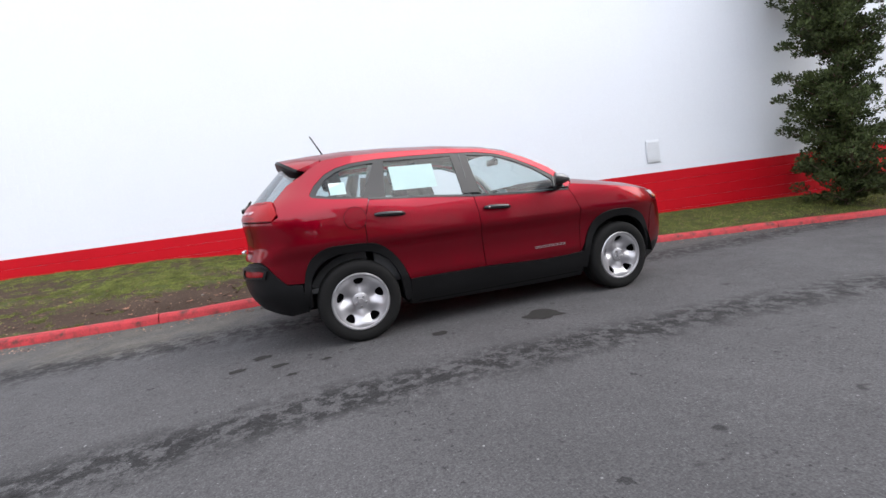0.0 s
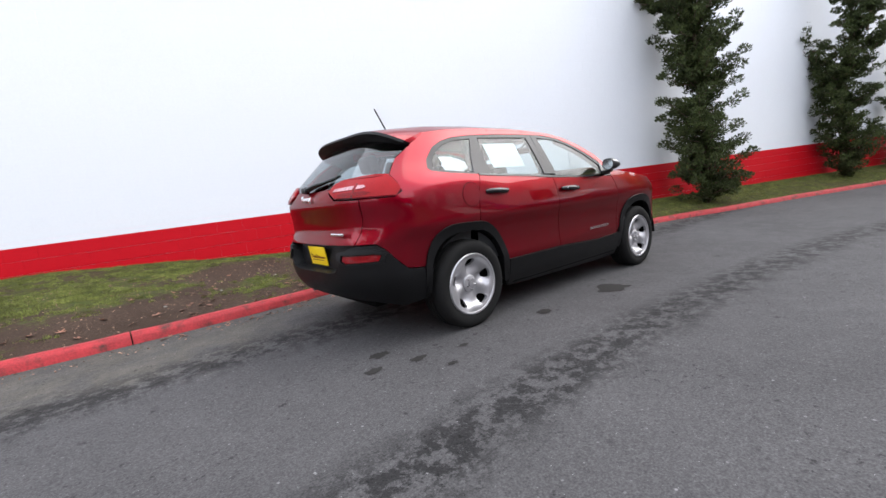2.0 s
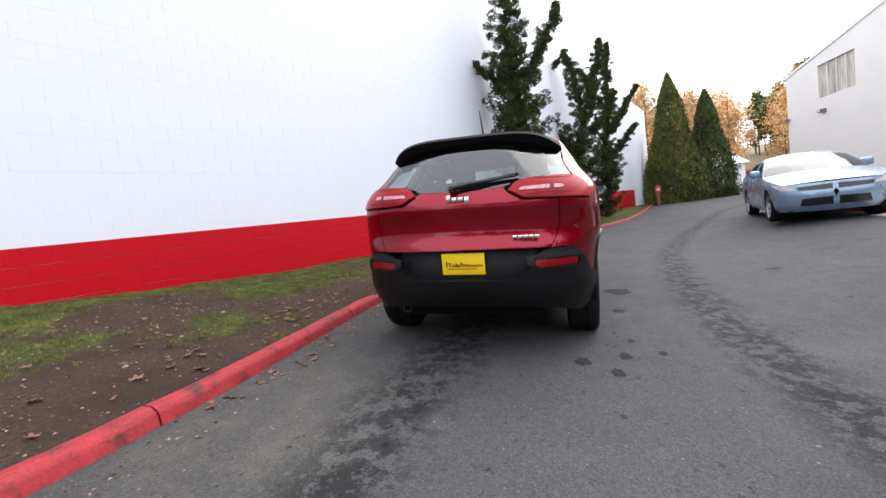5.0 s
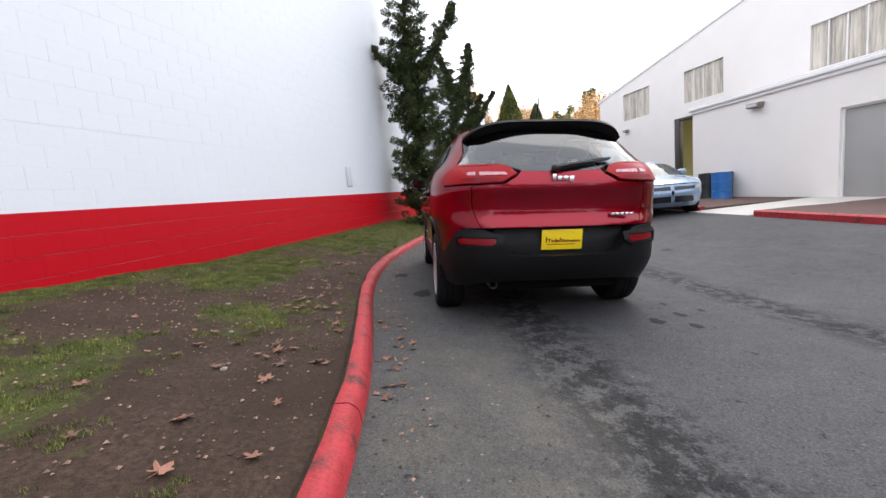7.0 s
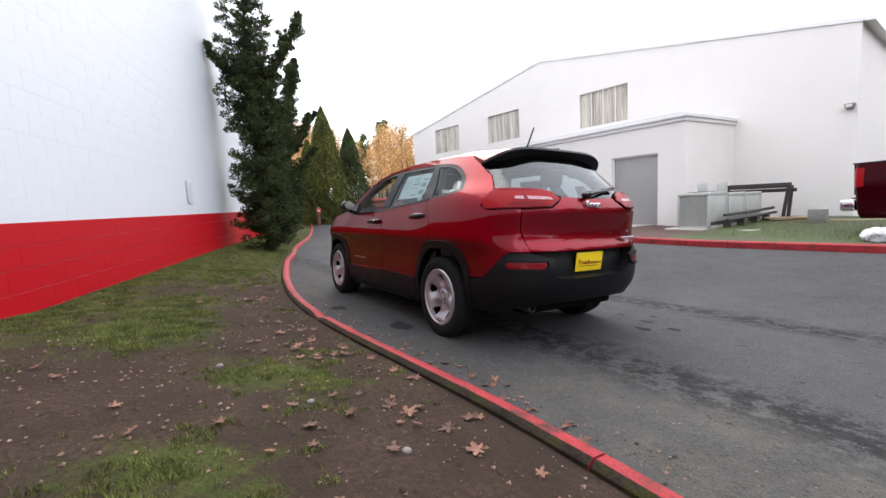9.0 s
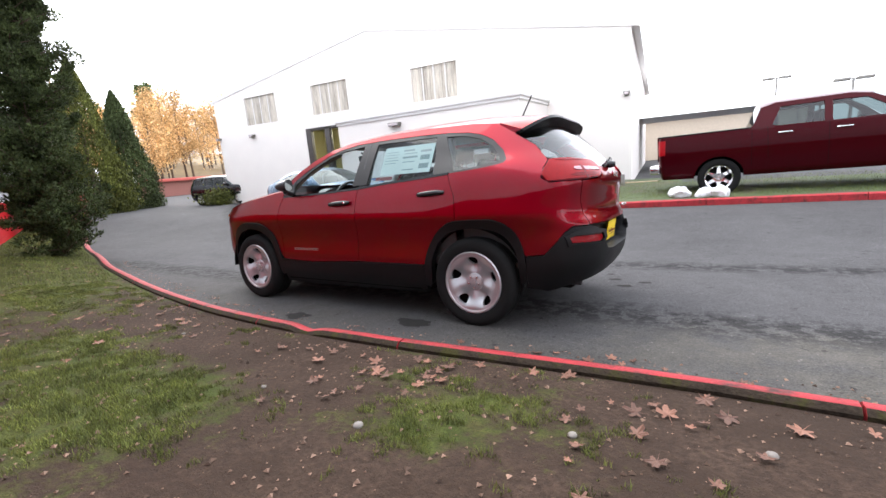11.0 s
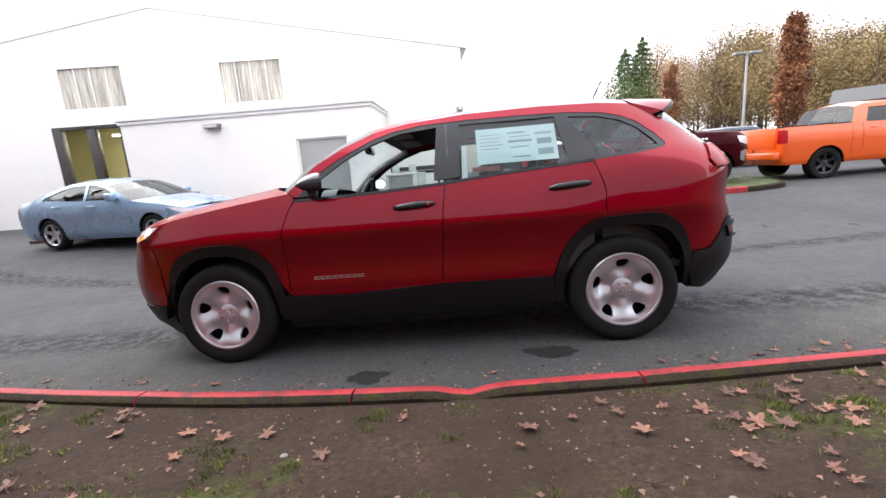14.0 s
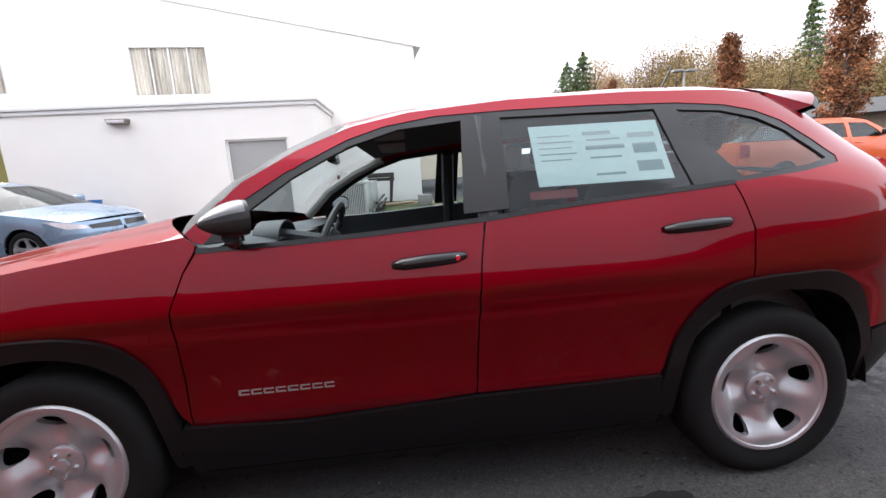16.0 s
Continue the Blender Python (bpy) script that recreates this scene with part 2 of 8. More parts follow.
def box(x0, x1, y0, y1, z0, z1, bevel=0.0, bm=None, seg=2, m=None):
    bm = bm or bmesh.new()
    vs = [bm.verts.new((x, y, z)) for x in (x0, x1) for y in (y0, y1) for z in (z0, z1)]
    fs = [bm.faces.new([vs[i] for i in q]) for q in ((0, 1, 3, 2), (4, 6, 7, 5), (0, 4, 5, 1), (2, 3, 7, 6), (0, 2, 6, 4), (1, 5, 7, 3))]
    if bevel:
        es = list({e for f in fs for e in f.edges})
        r = bmesh.ops.bevel(bm, geom=es, offset=bevel, segments=seg, affect="EDGES", profile=0.5)
        vs = list({v for f in r["faces"] for v in f.verts} | {v for v in vs if v.is_valid})
    if m:
        bmesh.ops.transform(bm, matrix=m, verts=[v for v in vs if v.is_valid])
    return bm


def lathe(profile, bm=None, n=32, m=None, close=False):
    """Turn (radius, along) points round the local y axis."""
    bm = bm or bmesh.new()
    rings = []
    for r, a in profile:
        if r < 1e-5:
            rings.append([bm.verts.new((0, a, 0))] * n)
        else:
            rings.append([bm.verts.new((r * math.cos(2 * math.pi * k / n), a, r * math.sin(2 * math.pi * k / n))) for k in range(n)])
    pairs = list(zip(rings, rings[1:])) + ([(rings[-1], rings[0])] if close else [])
    for a, b in pairs:
        for k in range(n):
            q = []
            for v in (a[k], a[(k + 1) % n], b[(k + 1) % n], b[k]):
                if v not in q:
                    q.append(v)
            if len(q) > 2:
                bm.faces.new(q)
    if m:
        bmesh.ops.transform(bm, matrix=m, verts=list({v for r in rings for v in r}))
    return bm


def tube(points, radius, bm=None, n=8, cap=True):
    """A round bar along points; radius may be a list."""
    bm = bm or bmesh.new()
    pts = [Vector(p) for p in points]
    rad = radius if isinstance(radius, (list, tuple)) else [radius] * len(pts)
    rings, up = [], Vector((0.13, 0.31, 0.94))
    for i, p in enumerate(pts):
        d = (pts[min(i + 1, len(pts) - 1)] - pts[max(i - 1, 0)]).normalized()
        a = d.cross(up if abs(d.dot(up)) < 0.95 else Vector((1, 0, 0))).normalized()
        b = d.cross(a)
        rings.append([bm.verts.new(p + (a * math.cos(2 * math.pi * k / n) + b * math.sin(2 * math.pi * k / n)) * rad[i]) for k in range(n)])
    for r0, r1 in zip(rings, rings[1:]):
        for k in range(n):
            bm.faces.new((r0[k], r0[(k + 1) % n], r1[(k + 1) % n], r1[k]))
    if cap:
        bm.faces.new(rings[0]), bm.faces.new(rings[-1])
    return bm


def grid(f, nu, nv, bm=None):
    """A sheet f(u, v) for u, v from 0 to 1."""
    bm = bm or bmesh.new()
    vs = [[bm.verts.new(f(i / nu, j / nv)) for j in range(nv + 1)] for i in range(nu + 1)]
    for i in range(nu):
        for j in range(nv):
            bm.faces.new((vs[i][j], vs[i + 1][j], vs[i + 1][j + 1], vs[i][j + 1]))
    return bm


def prism(outline, y0, y1, bm=None, m=None):
    """A solid from an (x, z) outline, from y0 to y1."""
    bm = bm or bmesh.new()
    a = [bm.verts.new((x, y0, z)) for x, z in outline]
    b = [bm.verts.new((x, y1, z)) for x, z in outline]
    bm.faces.new(a), bm.faces.new(b)
    for i in range(len(a)):
        j = (i + 1) % len(a)
        bm.faces.new((a[i], a[j], b[j], b[i]))
    if m:
        bmesh.ops.transform(bm, matrix=m, verts=a + b)
    return bm


def smooth_curve(pts, n):
    """Points along a Catmull-Rom curve, n to each span."""
    p = [np.array(q, float) for q in pts]
    p = [2 * p[0] - p[1]] + p + [2 * p[-1] - p[-2]]
    out = []
    for i in range(1, len(p) - 2):
        for k in range(n):
            t = k / n
            out.append(0.5 * (2 * p[i] + (p[i + 1] - p[i - 1]) * t + (2 * p[i - 1] - 5 * p[i] + 4 * p[i + 1] - p[i + 2]) * t ** 2
                              + (3 * p[i] - p[i - 1] - 3 * p[i + 1] + p[i + 2]) * t ** 3))
    return out + [p[-2]]


def step(a, b, x):
    t = min(1.0, max(0.0, (x - a) / (b - a)))
    return t * t * (3 - 2 * t)


# ---- ground ----
def road_z(x, y):
    near = -0.01 * 14 * math.tanh(x / 14) + 0.06 * max(-6.0, min(4.0, y))
    far = 0.05 - 0.013 * max(-12.0, min(0.0, x))
    w = step(-2.6, -5.8, y)
    return near * (1 - w) + far * w


KERB = smooth_curve([(-60, 9.0), (-30, 4.6), (-14, 2.6), (-9, 2.05), (-5.2, 1.55), (-4, 1.46), (-3, 1.45), (-2, 1.52), (-1, 1.60), (0, 1.63), (1, 1.58),
                     (2, 1.45), (3, 1.28), (4.2, 1.03), (6, 0.62), (8, 0.05), (10.5, -0.6), (14, -1.7), (18, -3.0), (24, -4.8), (30, -6.2),
                     (40, -8.5), (52, -14), (70, -26)], 8)
KX, KY = np.array([k[0] for k in KERB]), np.array([k[1] for k in KERB])


def wall_y(x):
    return 4.075 - 0.30 * x


def wall_base(x):
    return float(np.interp(x, [-46, -7, -4, -1.5, 1, 6, 9, 30, 60], [1.0, 0.87, 0.82, 0.60, 0.45, 0.40, 0.36, 0.05, 0.0]))


def verge_z(x, y):
    """Height of the grass bank between the kerb and the long wall."""
    yk = float(np.interp(x, KX, KY))
    k = road_z(x, yk) + 0.036
    t = min(1.0, max(0.0, (y - yk) / max(0.3, wall_y(x) - yk)))
    return k + (wall_base(x) - k) * t ** 0.8 + 0.02 * noise.noise((x * 1.7, y * 1.7, 0)) * min(1.0, t * 5)


# lusher (+) and barer (-) places on the bank: x, y, reach, strength
TURF = ((0.1, 2.8, 0.50, 0.5), (-0.75, 2.85, 0.38, 0.55), (-0.5, 3.25, 0.4, 0.5), (-1.95, 2.45, 0.25, 0.6), (-2.2, 2.12, 0.2, 0.45), (-2.95, 2.8, 0.3, 0.55), (-3.8, 3.4, 0.55, 0.5),
        (-3.5, 2.75, 0.35, 0.5), (-2.7, 4.05, 0.45, 0.6), (0.9, 2.8, 0.45, 0.4), (-1.55, 2.15, 0.15, 0.4), (-4.6, 3.4, 0.8, 0.5), (0.0, 2.25, 0.35, -0.5), (-1.2, 2.4, 0.3, -0.5),
        (1.17, 2.05, 0.4, -0.4), (-0.75, 2.05, 0.4, -0.5), (-1.75, 3.2, 0.4, -0.6), (-3.2, 2.15, 0.5, -0.6), (-2.15, 3.45, 0.45, -0.6), (-3.7, 1.8, 0.35, -0.5))


def grassy(x, y):
    """How thick the grass grows on the bank."""
    yk = float(np.interp(x, KX, KY))
    t = (y - yk) / max(0.3, wall_y(x) - yk)
    n = 0.30 * noise.noise((x * 0.9, y * 1.2, 4.0)) + 0.18 * noise.noise((x * 2.3, y * 2.6, 8.0))
    return n + 0.45 * step(1.4, 3.2, x) + 0.40 * step(0.70, 0.95, t) + 0.12 * step(0.05, 0.5, t) - 0.14 + sum(a * math.exp(-((x - px) ** 2 + (y - py) ** 2) / (r * r)) for px, py, r, a in TURF)


xs = sorted(set([round(v, 3) for v in np.concatenate([np.linspace(-400, -40, 10), np.linspace(-40, -14, 14), np.linspace(-14, 34, 97), np.linspace(34, 80, 16), np.linspace(80, 500, 10)])]))
ys = sorted(set([round(v, 3) for v in np.concatenate([np.linspace(-450, -40, 10), np.linspace(-40, -16, 13), np.linspace(-16, 10, 53), np.linspace(10, 22, 13), np.linspace(22, 300, 8)])]))
bm = bmesh.new()
gv = [[bm.verts.new((x, y, road_z(x, y))) for y in ys] for x in xs]
for i in range(len(xs) - 1):
    for j in range(len(ys) - 1):
        bm.faces.new((gv[i][j], gv[i + 1][j], gv[i + 1][j + 1], gv[i][j + 1]))


def asphalt():
    """Worn grey asphalt: pale stone chips, dark wheel tracks that follow the bend, a pale dusty patch by the kerb, oil spots."""
    m = bpy.data.materials.new("worn_asphalt")
    m.use_nodes = True
    nt = m.node_tree
    N, L = nt.nodes.new, nt.links.new
    b = nt.nodes["Principled BSDF"]
    tc = N("ShaderNodeTexCoord")

    def noisy(scale, detail=5, rough=0.6):
        n = N("ShaderNodeTexNoise")
        n.inputs["Scale"].default_value, n.inputs["Detail"].default_value, n.inputs["Roughness"].default_value = scale, detail, rough
        L(tc.outputs["Object"], n.inputs["Vector"])
        return n.outputs["Fac"]

    def math_(op, a, c, d=None):
        n = N("ShaderNodeMath")
        n.operation = op
        for i, v in enumerate((a, c, d)):
            if v is None:
                continue
            if isinstance(v, (int, float)):
                n.inputs[i].default_value = v
            else:
                L(v, n.inputs[i])
        return n.outputs[0]

    def ramp(v, lo, hi, a=0.0, c=1.0):
        n = N("ShaderNodeMapRange")
        n.inputs["From Min"].default_value, n.inputs["From Max"].default_value = lo, hi
        n.inputs["To Min"].default_value, n.inputs["To Max"].default_value = a, c
        L(v, n.inputs["Value"])
        return n.outputs[0]

    sep = N("ShaderNodeSeparateXYZ")
    L(tc.outputs["Object"], sep.inputs[0])
    X, Y = sep.outputs["X"], sep.outputs["Y"]
    chips = N("ShaderNodeTexVoronoi")
    chips.inputs["Scale"].default_value = 75
    L(tc.outputs["Object"], chips.inputs["Vector"])
    broad, mid, fine = noisy(0.7), noisy(5), noisy(45)

    # dark tracks: bands round a line y(x)
    def track(c0, c1, c2, width):
        line = math_("MULTIPLY_ADD", X, math_("MULTIPLY_ADD", X, c2, c1), c0)
        d = math_("ABSOLUTE", math_("SUBTRACT", math_("ADD", Y, math_("MULTIPLY_ADD", mid, 0.3, -0.15)), line), 0)
        return ramp(d, width, width * 0.3)

    t1 = track(*TRACKS[0])
    t2 = track(*TRACKS[1])
    dark = math_("MULTIPLY", math_("MAXIMUM", t1, t2), ramp(noisy(9, 6, 0.78), 0.45, 0.53))
    px, py = math_("SUBTRACT", X, -3.4), math_("SUBTRACT", Y, 0.75)
    pd = math_("SQRT", math_("ADD", math_("MULTIPLY", math_("MULTIPLY", px, px), 0.22), math_("MULTIPLY", py, py)), 0)
    pale = math_("MULTIPLY", ramp(math_("ADD", pd, math_("MULTIPLY_ADD", mid, 0.9, -0.45)), 0.75, 0.25), ramp(noisy(3, 6, 0.7), 0.35, 0.6))
    grain = noisy(110, 3, 0.6)
    val = ramp(broad, 0.3, 0.7, 0.047, 0.061)
    val = math_("MULTIPLY", val, ramp(fine, 0.3, 0.7, 0.82, 1.18))
    val = math_("MULTIPLY", val, ramp(grain, 0.3, 0.7, 0.62, 1.38))
    val = math_("ADD", val, math_("MULTIPLY", ramp(chips.outputs["Distance"], 0.20, 0.05), ramp(fine, 0.56, 0.66, 0.0, 0.22)))
    bits = N("ShaderNodeTexVoronoi")
    bits.inputs["Scale"].default_value = 16
    L(tc.outputs["Object"], bits.inputs["Vector"])
    val = math_("ADD", val, math_("MULTIPLY", ramp(bits.outputs["Distance"], 0.13, 0.07), ramp(noisy(6, 3), 0.54, 0.62, 0.0, 0.10)))
    dust = math_("MULTIPLY", ramp(math_("ADD", Y, math_("MULTIPLY", mid, 0.5)), 0.15, 1.25), ramp(noisy(1.3, 5, 0.65), 0.30, 0.62))
    val = math_("MULTIPLY", val, ramp(dark, 0, 1, 1.0, 0.30))
    val = math_("ADD", val, math_("MULTIPLY", pale, 0.022))
    flecks = math_("MULTIPLY", ramp(noisy(26, 3, 0.7), 0.60, 0.66), ramp(noisy(0.9, 3), 0.40, 0.60))
    spots = math_("MAXIMUM", math_("MAXIMUM", ramp(noisy(2.6, 3), 0.71, 0.74), ramp(noisy(9, 3, 0.7), 0.68, 0.71)), flecks)
    val = math_("MULTIPLY", val, ramp(spots, 0, 1, 1.0, 0.42))
    cc = N("ShaderNodeCombineColor")
    tan = math_("MINIMUM", math_("ADD", pale, math_("MULTIPLY", dust, 0.7)), 1.0)
    L(math_("MULTIPLY", val, ramp(tan, 0, 1, 1.02, 1.07)), cc.inputs[0])
    L(val, cc.inputs[1])
    L(math_("MULTIPLY", val, ramp(tan, 0, 1, 1.03, 0.88)), cc.inputs[2])
    L(cc.outputs[0], b.inputs["Base Color"])
    L(ramp(mid, 0.3, 0.7, 0.78, 0.95), b.inputs["Roughness"])
    b.inputs["Specular IOR Level"].default_value = 0.16
    bp = N("ShaderNodeBump")
    bp.inputs["Strength"].default_value, bp.inputs["Distance"].default_value = 0.45, 0.004
    L(math_("ADD", grain, chips.outputs["Distance"]), bp.inputs["Height"])
    L(bp.outputs[0], b.inputs["Normal"])
    return m


TRACKS = ((-1.92, -0.042, -0.021, 0.33), (0.18, 0.0, 0.0, 0.40))
M_ASPHALT = asphalt()
solid("road", bm, M_ASPHALT, "worn grey asphalt drive with dark tracks", "road", "structure", smooth=60)

# grass bank between kerb and wall
bm = bmesh.new()
vx = sorted(set([round(v, 3) for v in np.concatenate([np.linspace(-60, -8, 27), np.linspace(-8, 9, 205), np.linspace(9, 34, 51), np.linspace(34, 52, 10)])]))
rows_ = []
for x in vx:
    if x > 47:
        break
    yk = float(np.interp(x, KX, KY)) + 0.06
    yw = max(wall_y(x) + 0.05, yk + 0.6)
    rows_.append([bm.verts.new((x, yk + (yw - yk) * t, verge_z(x, yk + (yw - yk) * t))) for t in np.linspace(0, 1, 37)])
for a, c in zip(rows_, rows_[1:]):
    for j in range(36):
        bm.faces.new((a[j], c[j], c[j + 1], a[j + 1]))
turf = bm.verts.layers.float.new("turf")
for q in bm.verts:
    q[turf] = grassy(q.co.x, q.co.y)
solid("grass_verge", bm, M_DIRT, "sparse grass and bare brown soil beside the white wall", "ground", "structure", smooth=80)


def kerb_run(name, pts, joints, height, width, mat, label, chip=None):
    """A kerb of stones with rounded tops, one stone from joint to joint along the x of the curve."""
    base = thing(name, label, "kerb", kind="structure")
    P = [np.array(p[:2], float) for p in pts]
    cx = [p[0] for p in P]
    order = 1 if cx[-1] > cx[0] else -1
    for a, c in zip(joints, joints[1:]):
        a, c = a + 0.006, c - 0.006
        n = max(2, int((c - a) / (0.08 if chip is not None and a < chip < c else 0.25)))
        bm = bmesh.new()
        rings = []
        for k in range(n + 1):
            x = a + (c - a) * k / n
            y = float(np.interp(x, cx[::order], [p[1] for p in P][::order]))
            y2 = float(np.interp(x + 0.05, cx[::order], [p[1] for p in P][::order]))
            t = Vector((0.05, y2 - y, 0)).normalized()
            nrm = Vector((-t.y, t.x, 0))
            z = road_z(x, y)
            wob = 0.006 * noise.noise((x * 3, y * 3, 2.0))
            if chip is not None:
                z -= 0.035 * math.exp(-((x - chip) / 0.11) ** 2)
            prof = [(-width / 2 - 0.02, -0.08), (-width / 2 - 0.005, height * 0.55), (-width / 2 + 0.012, height - 0.02), (-width / 2 + 0.04, height),
                    (width / 2 - 0.03, height + 0.004), (width / 2, height - 0.02), (width / 2, -0.08)]
            rings.append([bm.verts.new(Vector((x, y, z + h + (wob if h > 0 else 0))) + nrm * (d + wob)) for d, h in prof])
        for r0, r1 in zip(rings, rings[1:]):
            for k in range(len(r0) - 1):
                fc = bm.faces.new((r0[k], r0[k + 1], r1[k + 1], r1[k]))
                fc.material_index = int(chip is not None and k >= 4)
        bm.faces.new(rings[0]), bm.faces.new(rings[-1])
        part("kerb_stone", bm, [mat, M_KERBBACK], base, smooth=50)
    return base


kerb_run("kerb_wall_side", KERB, [-60, -45, -30, -20, -14, -11.5, -9, -7.4, -5.75, -3.46, -1.17, 0.28, 1.5, 3.6, 6.0, 8.4, 11, 14, 18, 22, 27, 33, 40, 52, 66], 0.098, 0.130,
         M_KERB, "scuffed red-painted concrete kerb along the grass", chip=-0.3)
FAR_KERB = smooth_curve([(-8.15, -7.9), (-8.0, -7.35), (-7.6, -6.85), (-6.7, -6.55), (-5.6, -6.58), (-4, -6.52), (-2, -6.35), (0, -6.2), (2, -6.2), (3.3, -6.22)], 6)
kerb_run("kerb_building_side", FAR_KERB, [-6.7, -5.2, -2.8, -0.4, 1.6, 3.25], 0.13, 0.16, M_KERB, "red-painted concrete kerb in front of the bed")
kerb_run("kerb_island_end", FAR_KERB, [-8.1, -7.7, -6.7], 0.12, 0.16, M_KERBBACK, "bare mossy kerb round the end of the lawn")

# ---- long white wall with red base ----
TOP = 7.75
WX0, WX1, RED_END = -46.0, 36.0, 29.3
wall_d = Vector((1, -0.30, 0)).normalized()
wall_frame = Matrix.Identity(4)
for i_, v_ in enumerate((wall_d, Vector((-wall_d.y, wall_d.x, 0)), Vector((0, 0, 1)))):
    wall_frame.col[i_] = (*v_, 0)
wall_frame.col[3] = (WX0, wall_y(WX0), 0, 1)
wall_a = thing("wall_white", "long white painted block wall with a red base band", "wall", wall_frame, kind="structure")


def sA(x):
    """Distance along the wall of a world x."""
    return (x - WX0) / wall_d.x


LEN_W = sA(WX1)
part("wall_core", box(0, LEN_W, 0.012, 0.35, -1.2, TOP), M_WHITEWALL, wall_a)
part("coping", box(0, LEN_W, -0.004, 0.36, TOP, TOP + 0.05, 0.004), M_WHITEWALL, wall_a)
M_MORTAR_RED = material("red_painted_joint", (0.46, 0.02, 0.03), 0.6, spec=0.12, vary=0.2, scale=3, fine=50)


def block_mesh(name, w, h, mat, d):
    bm = bmesh.new()
    f = 0.0025
    o = [(0, d, 0), (w, d, 0), (w, d, h), (0, d, h)]
    i = [(0.0005, 0, f), (w - 0.0005, 0, f), (w - 0.0005, 0, h - f), (0.0005, 0, h - f)]
    vo, vi = [bm.verts.new(p) for p in o], [bm.verts.new(p) for p in i]
    bm.faces.new(vi)
    for k in range(4):
        bm.faces.new((vo[k], vo[(k + 1) % 4], vi[(k + 1) % 4], vi[k]))
    me = bpy.data.meshes.new(name)
    bm.to_mesh(me)
    bm.free()
    me.materials.append(mat)
    return me


def blocks(root, s0, s1, z0, z1, mat, near, d):
    """Courses of 0.4 x 0.2 m blocks; those inside near (s, z ranges) are pieces of their own, the rest one mesh."""
    full = block_mesh("block", 0.3995, 0.199, mat, d)
    verts, faces = [], []
    rng = random.Random(5)
    z, row = z0, 0
    while z < z1 - 0.01:
        s = s0 - (0.2 if row % 2 else 0)
        off = rng.uniform(-0.0006, 0.0006)
        while s < s1:
            a, c = max(s, s0), min(s + 0.4, s1)
            y = 0.012 - d + off + rng.uniform(-0.0002, 0.0002)
            if near[0] <= s < near[1] and c - a > 0.39 and near[2] <= z < near[3]:
                mesh_part("block", full, root, pose(a, y, z))
            elif c - a > 0.05:
                k, f = len(verts), 0.0025
                w, h = c - a - 0.0005, 0.199
                verts += [(a, d + y, z), (a + w, d + y, z), (a + w, d + y, z + h), (a, d + y, z + h),
                          (a + 0.0005, y, z + f), (a + w - 0.0005, y, z + f), (a + w - 0.0005, y, z + h - f), (a + 0.0005, y, z + h - f)]
                faces += [(k + 4, k + 5, k + 6, k + 7), (k, k + 1, k + 5, k + 4), (k + 1, k + 2, k + 6, k + 5), (k + 2, k + 3, k + 7, k + 6), (k + 3, k, k + 4, k + 7)]
            s += 0.4
        z += 0.2
        row += 1
    me = bpy.data.meshes.new("blocks")
    me.from_pydata(verts, [], faces)
    me.materials.append(mat)
    ob = new("blocks", me)
    ob.parent = root
    tagged(ob, kind="stuff")


# ---- building across the drive ----
def main_y(x):
    return -11.85 + 0.10 * (x - 9.5)


def annex_y(x):
    return -9.6 + 0.02 * (x - 4)


def facade_frame(f, x0):
    """Local frame of a front: x runs towards larger world x, y out towards the drive, z up."""
    d = Vector((1, f(1) - f(0), 0)).normalized()
    n = Vector((-d.y, d.x, 0))
    m = Matrix.Identity(4)
    for i, v in enumerate((d, n, Vector((0, 0, 1)))):
        m.col[i] = (*v, 0)
    m.col[3] = (x0, f(x0), 0, 1)
    return m


def pierced(outline, holes, depth, bm=None):
    """A slab with an (x, z) outline and rectangular holes (x0, x1, z0, z1), its front at y 0."""
    bm = bm or bmesh.new()
    xs_ = sorted({p[0] for p in outline} | {h[i] for h in holes for i in (0, 1)})
    top = sorted((p for p in outline if p[1] > 1), key=lambda p: p[0])

    def quad(x0, x1, zs):
        for y in (0, depth):
            bm.faces.new([bm.verts.new((x, y, z)) for x, z in zs])
    for x0, x1 in zip(xs_, xs_[1:]):
        mid = (x0 + x1) / 2
        t0, t1 = (float(np.interp(x, [p[0] for p in top], [p[1] for p in top])) for x in (x0, x1))
        cuts = sorted((h[2], h[3]) for h in holes if h[0] < mid < h[1])
        z = -0.6
        for a, c in cuts:
            quad(x0, x1, [(x0, z), (x1, z), (x1, a), (x0, a)])
            z = c
        quad(x0, x1, [(x0, z), (x1, z), (x1, t1), (x0, t0)])
    for h in holes:
        p = [(h[0], h[2]), (h[1], h[2]), (h[1], h[3]), (h[0], h[3])]
        for a, c in zip(p, p[1:] + p[:1]):
            bm.faces.new([bm.verts.new(v) for v in ((a[0], 0, a[1]), (c[0], 0, c[1]), (c[0], depth, c[1]), (a[0], depth, a[1]))])
    ring = [(xs_[0], -0.6)] + top + [(xs_[-1], -0.6)]
    for a, c in zip(ring, ring[1:]):
        bm.faces.new([bm.verts.new(v) for v in ((a[0], 0, a[1]), (c[0], 0, c[1]), (c[0], depth, c[1]), (a[0], depth, a[1]))])
    bmesh.ops.remove_doubles(bm, verts=bm.verts, dist=0.0005)
    return bm


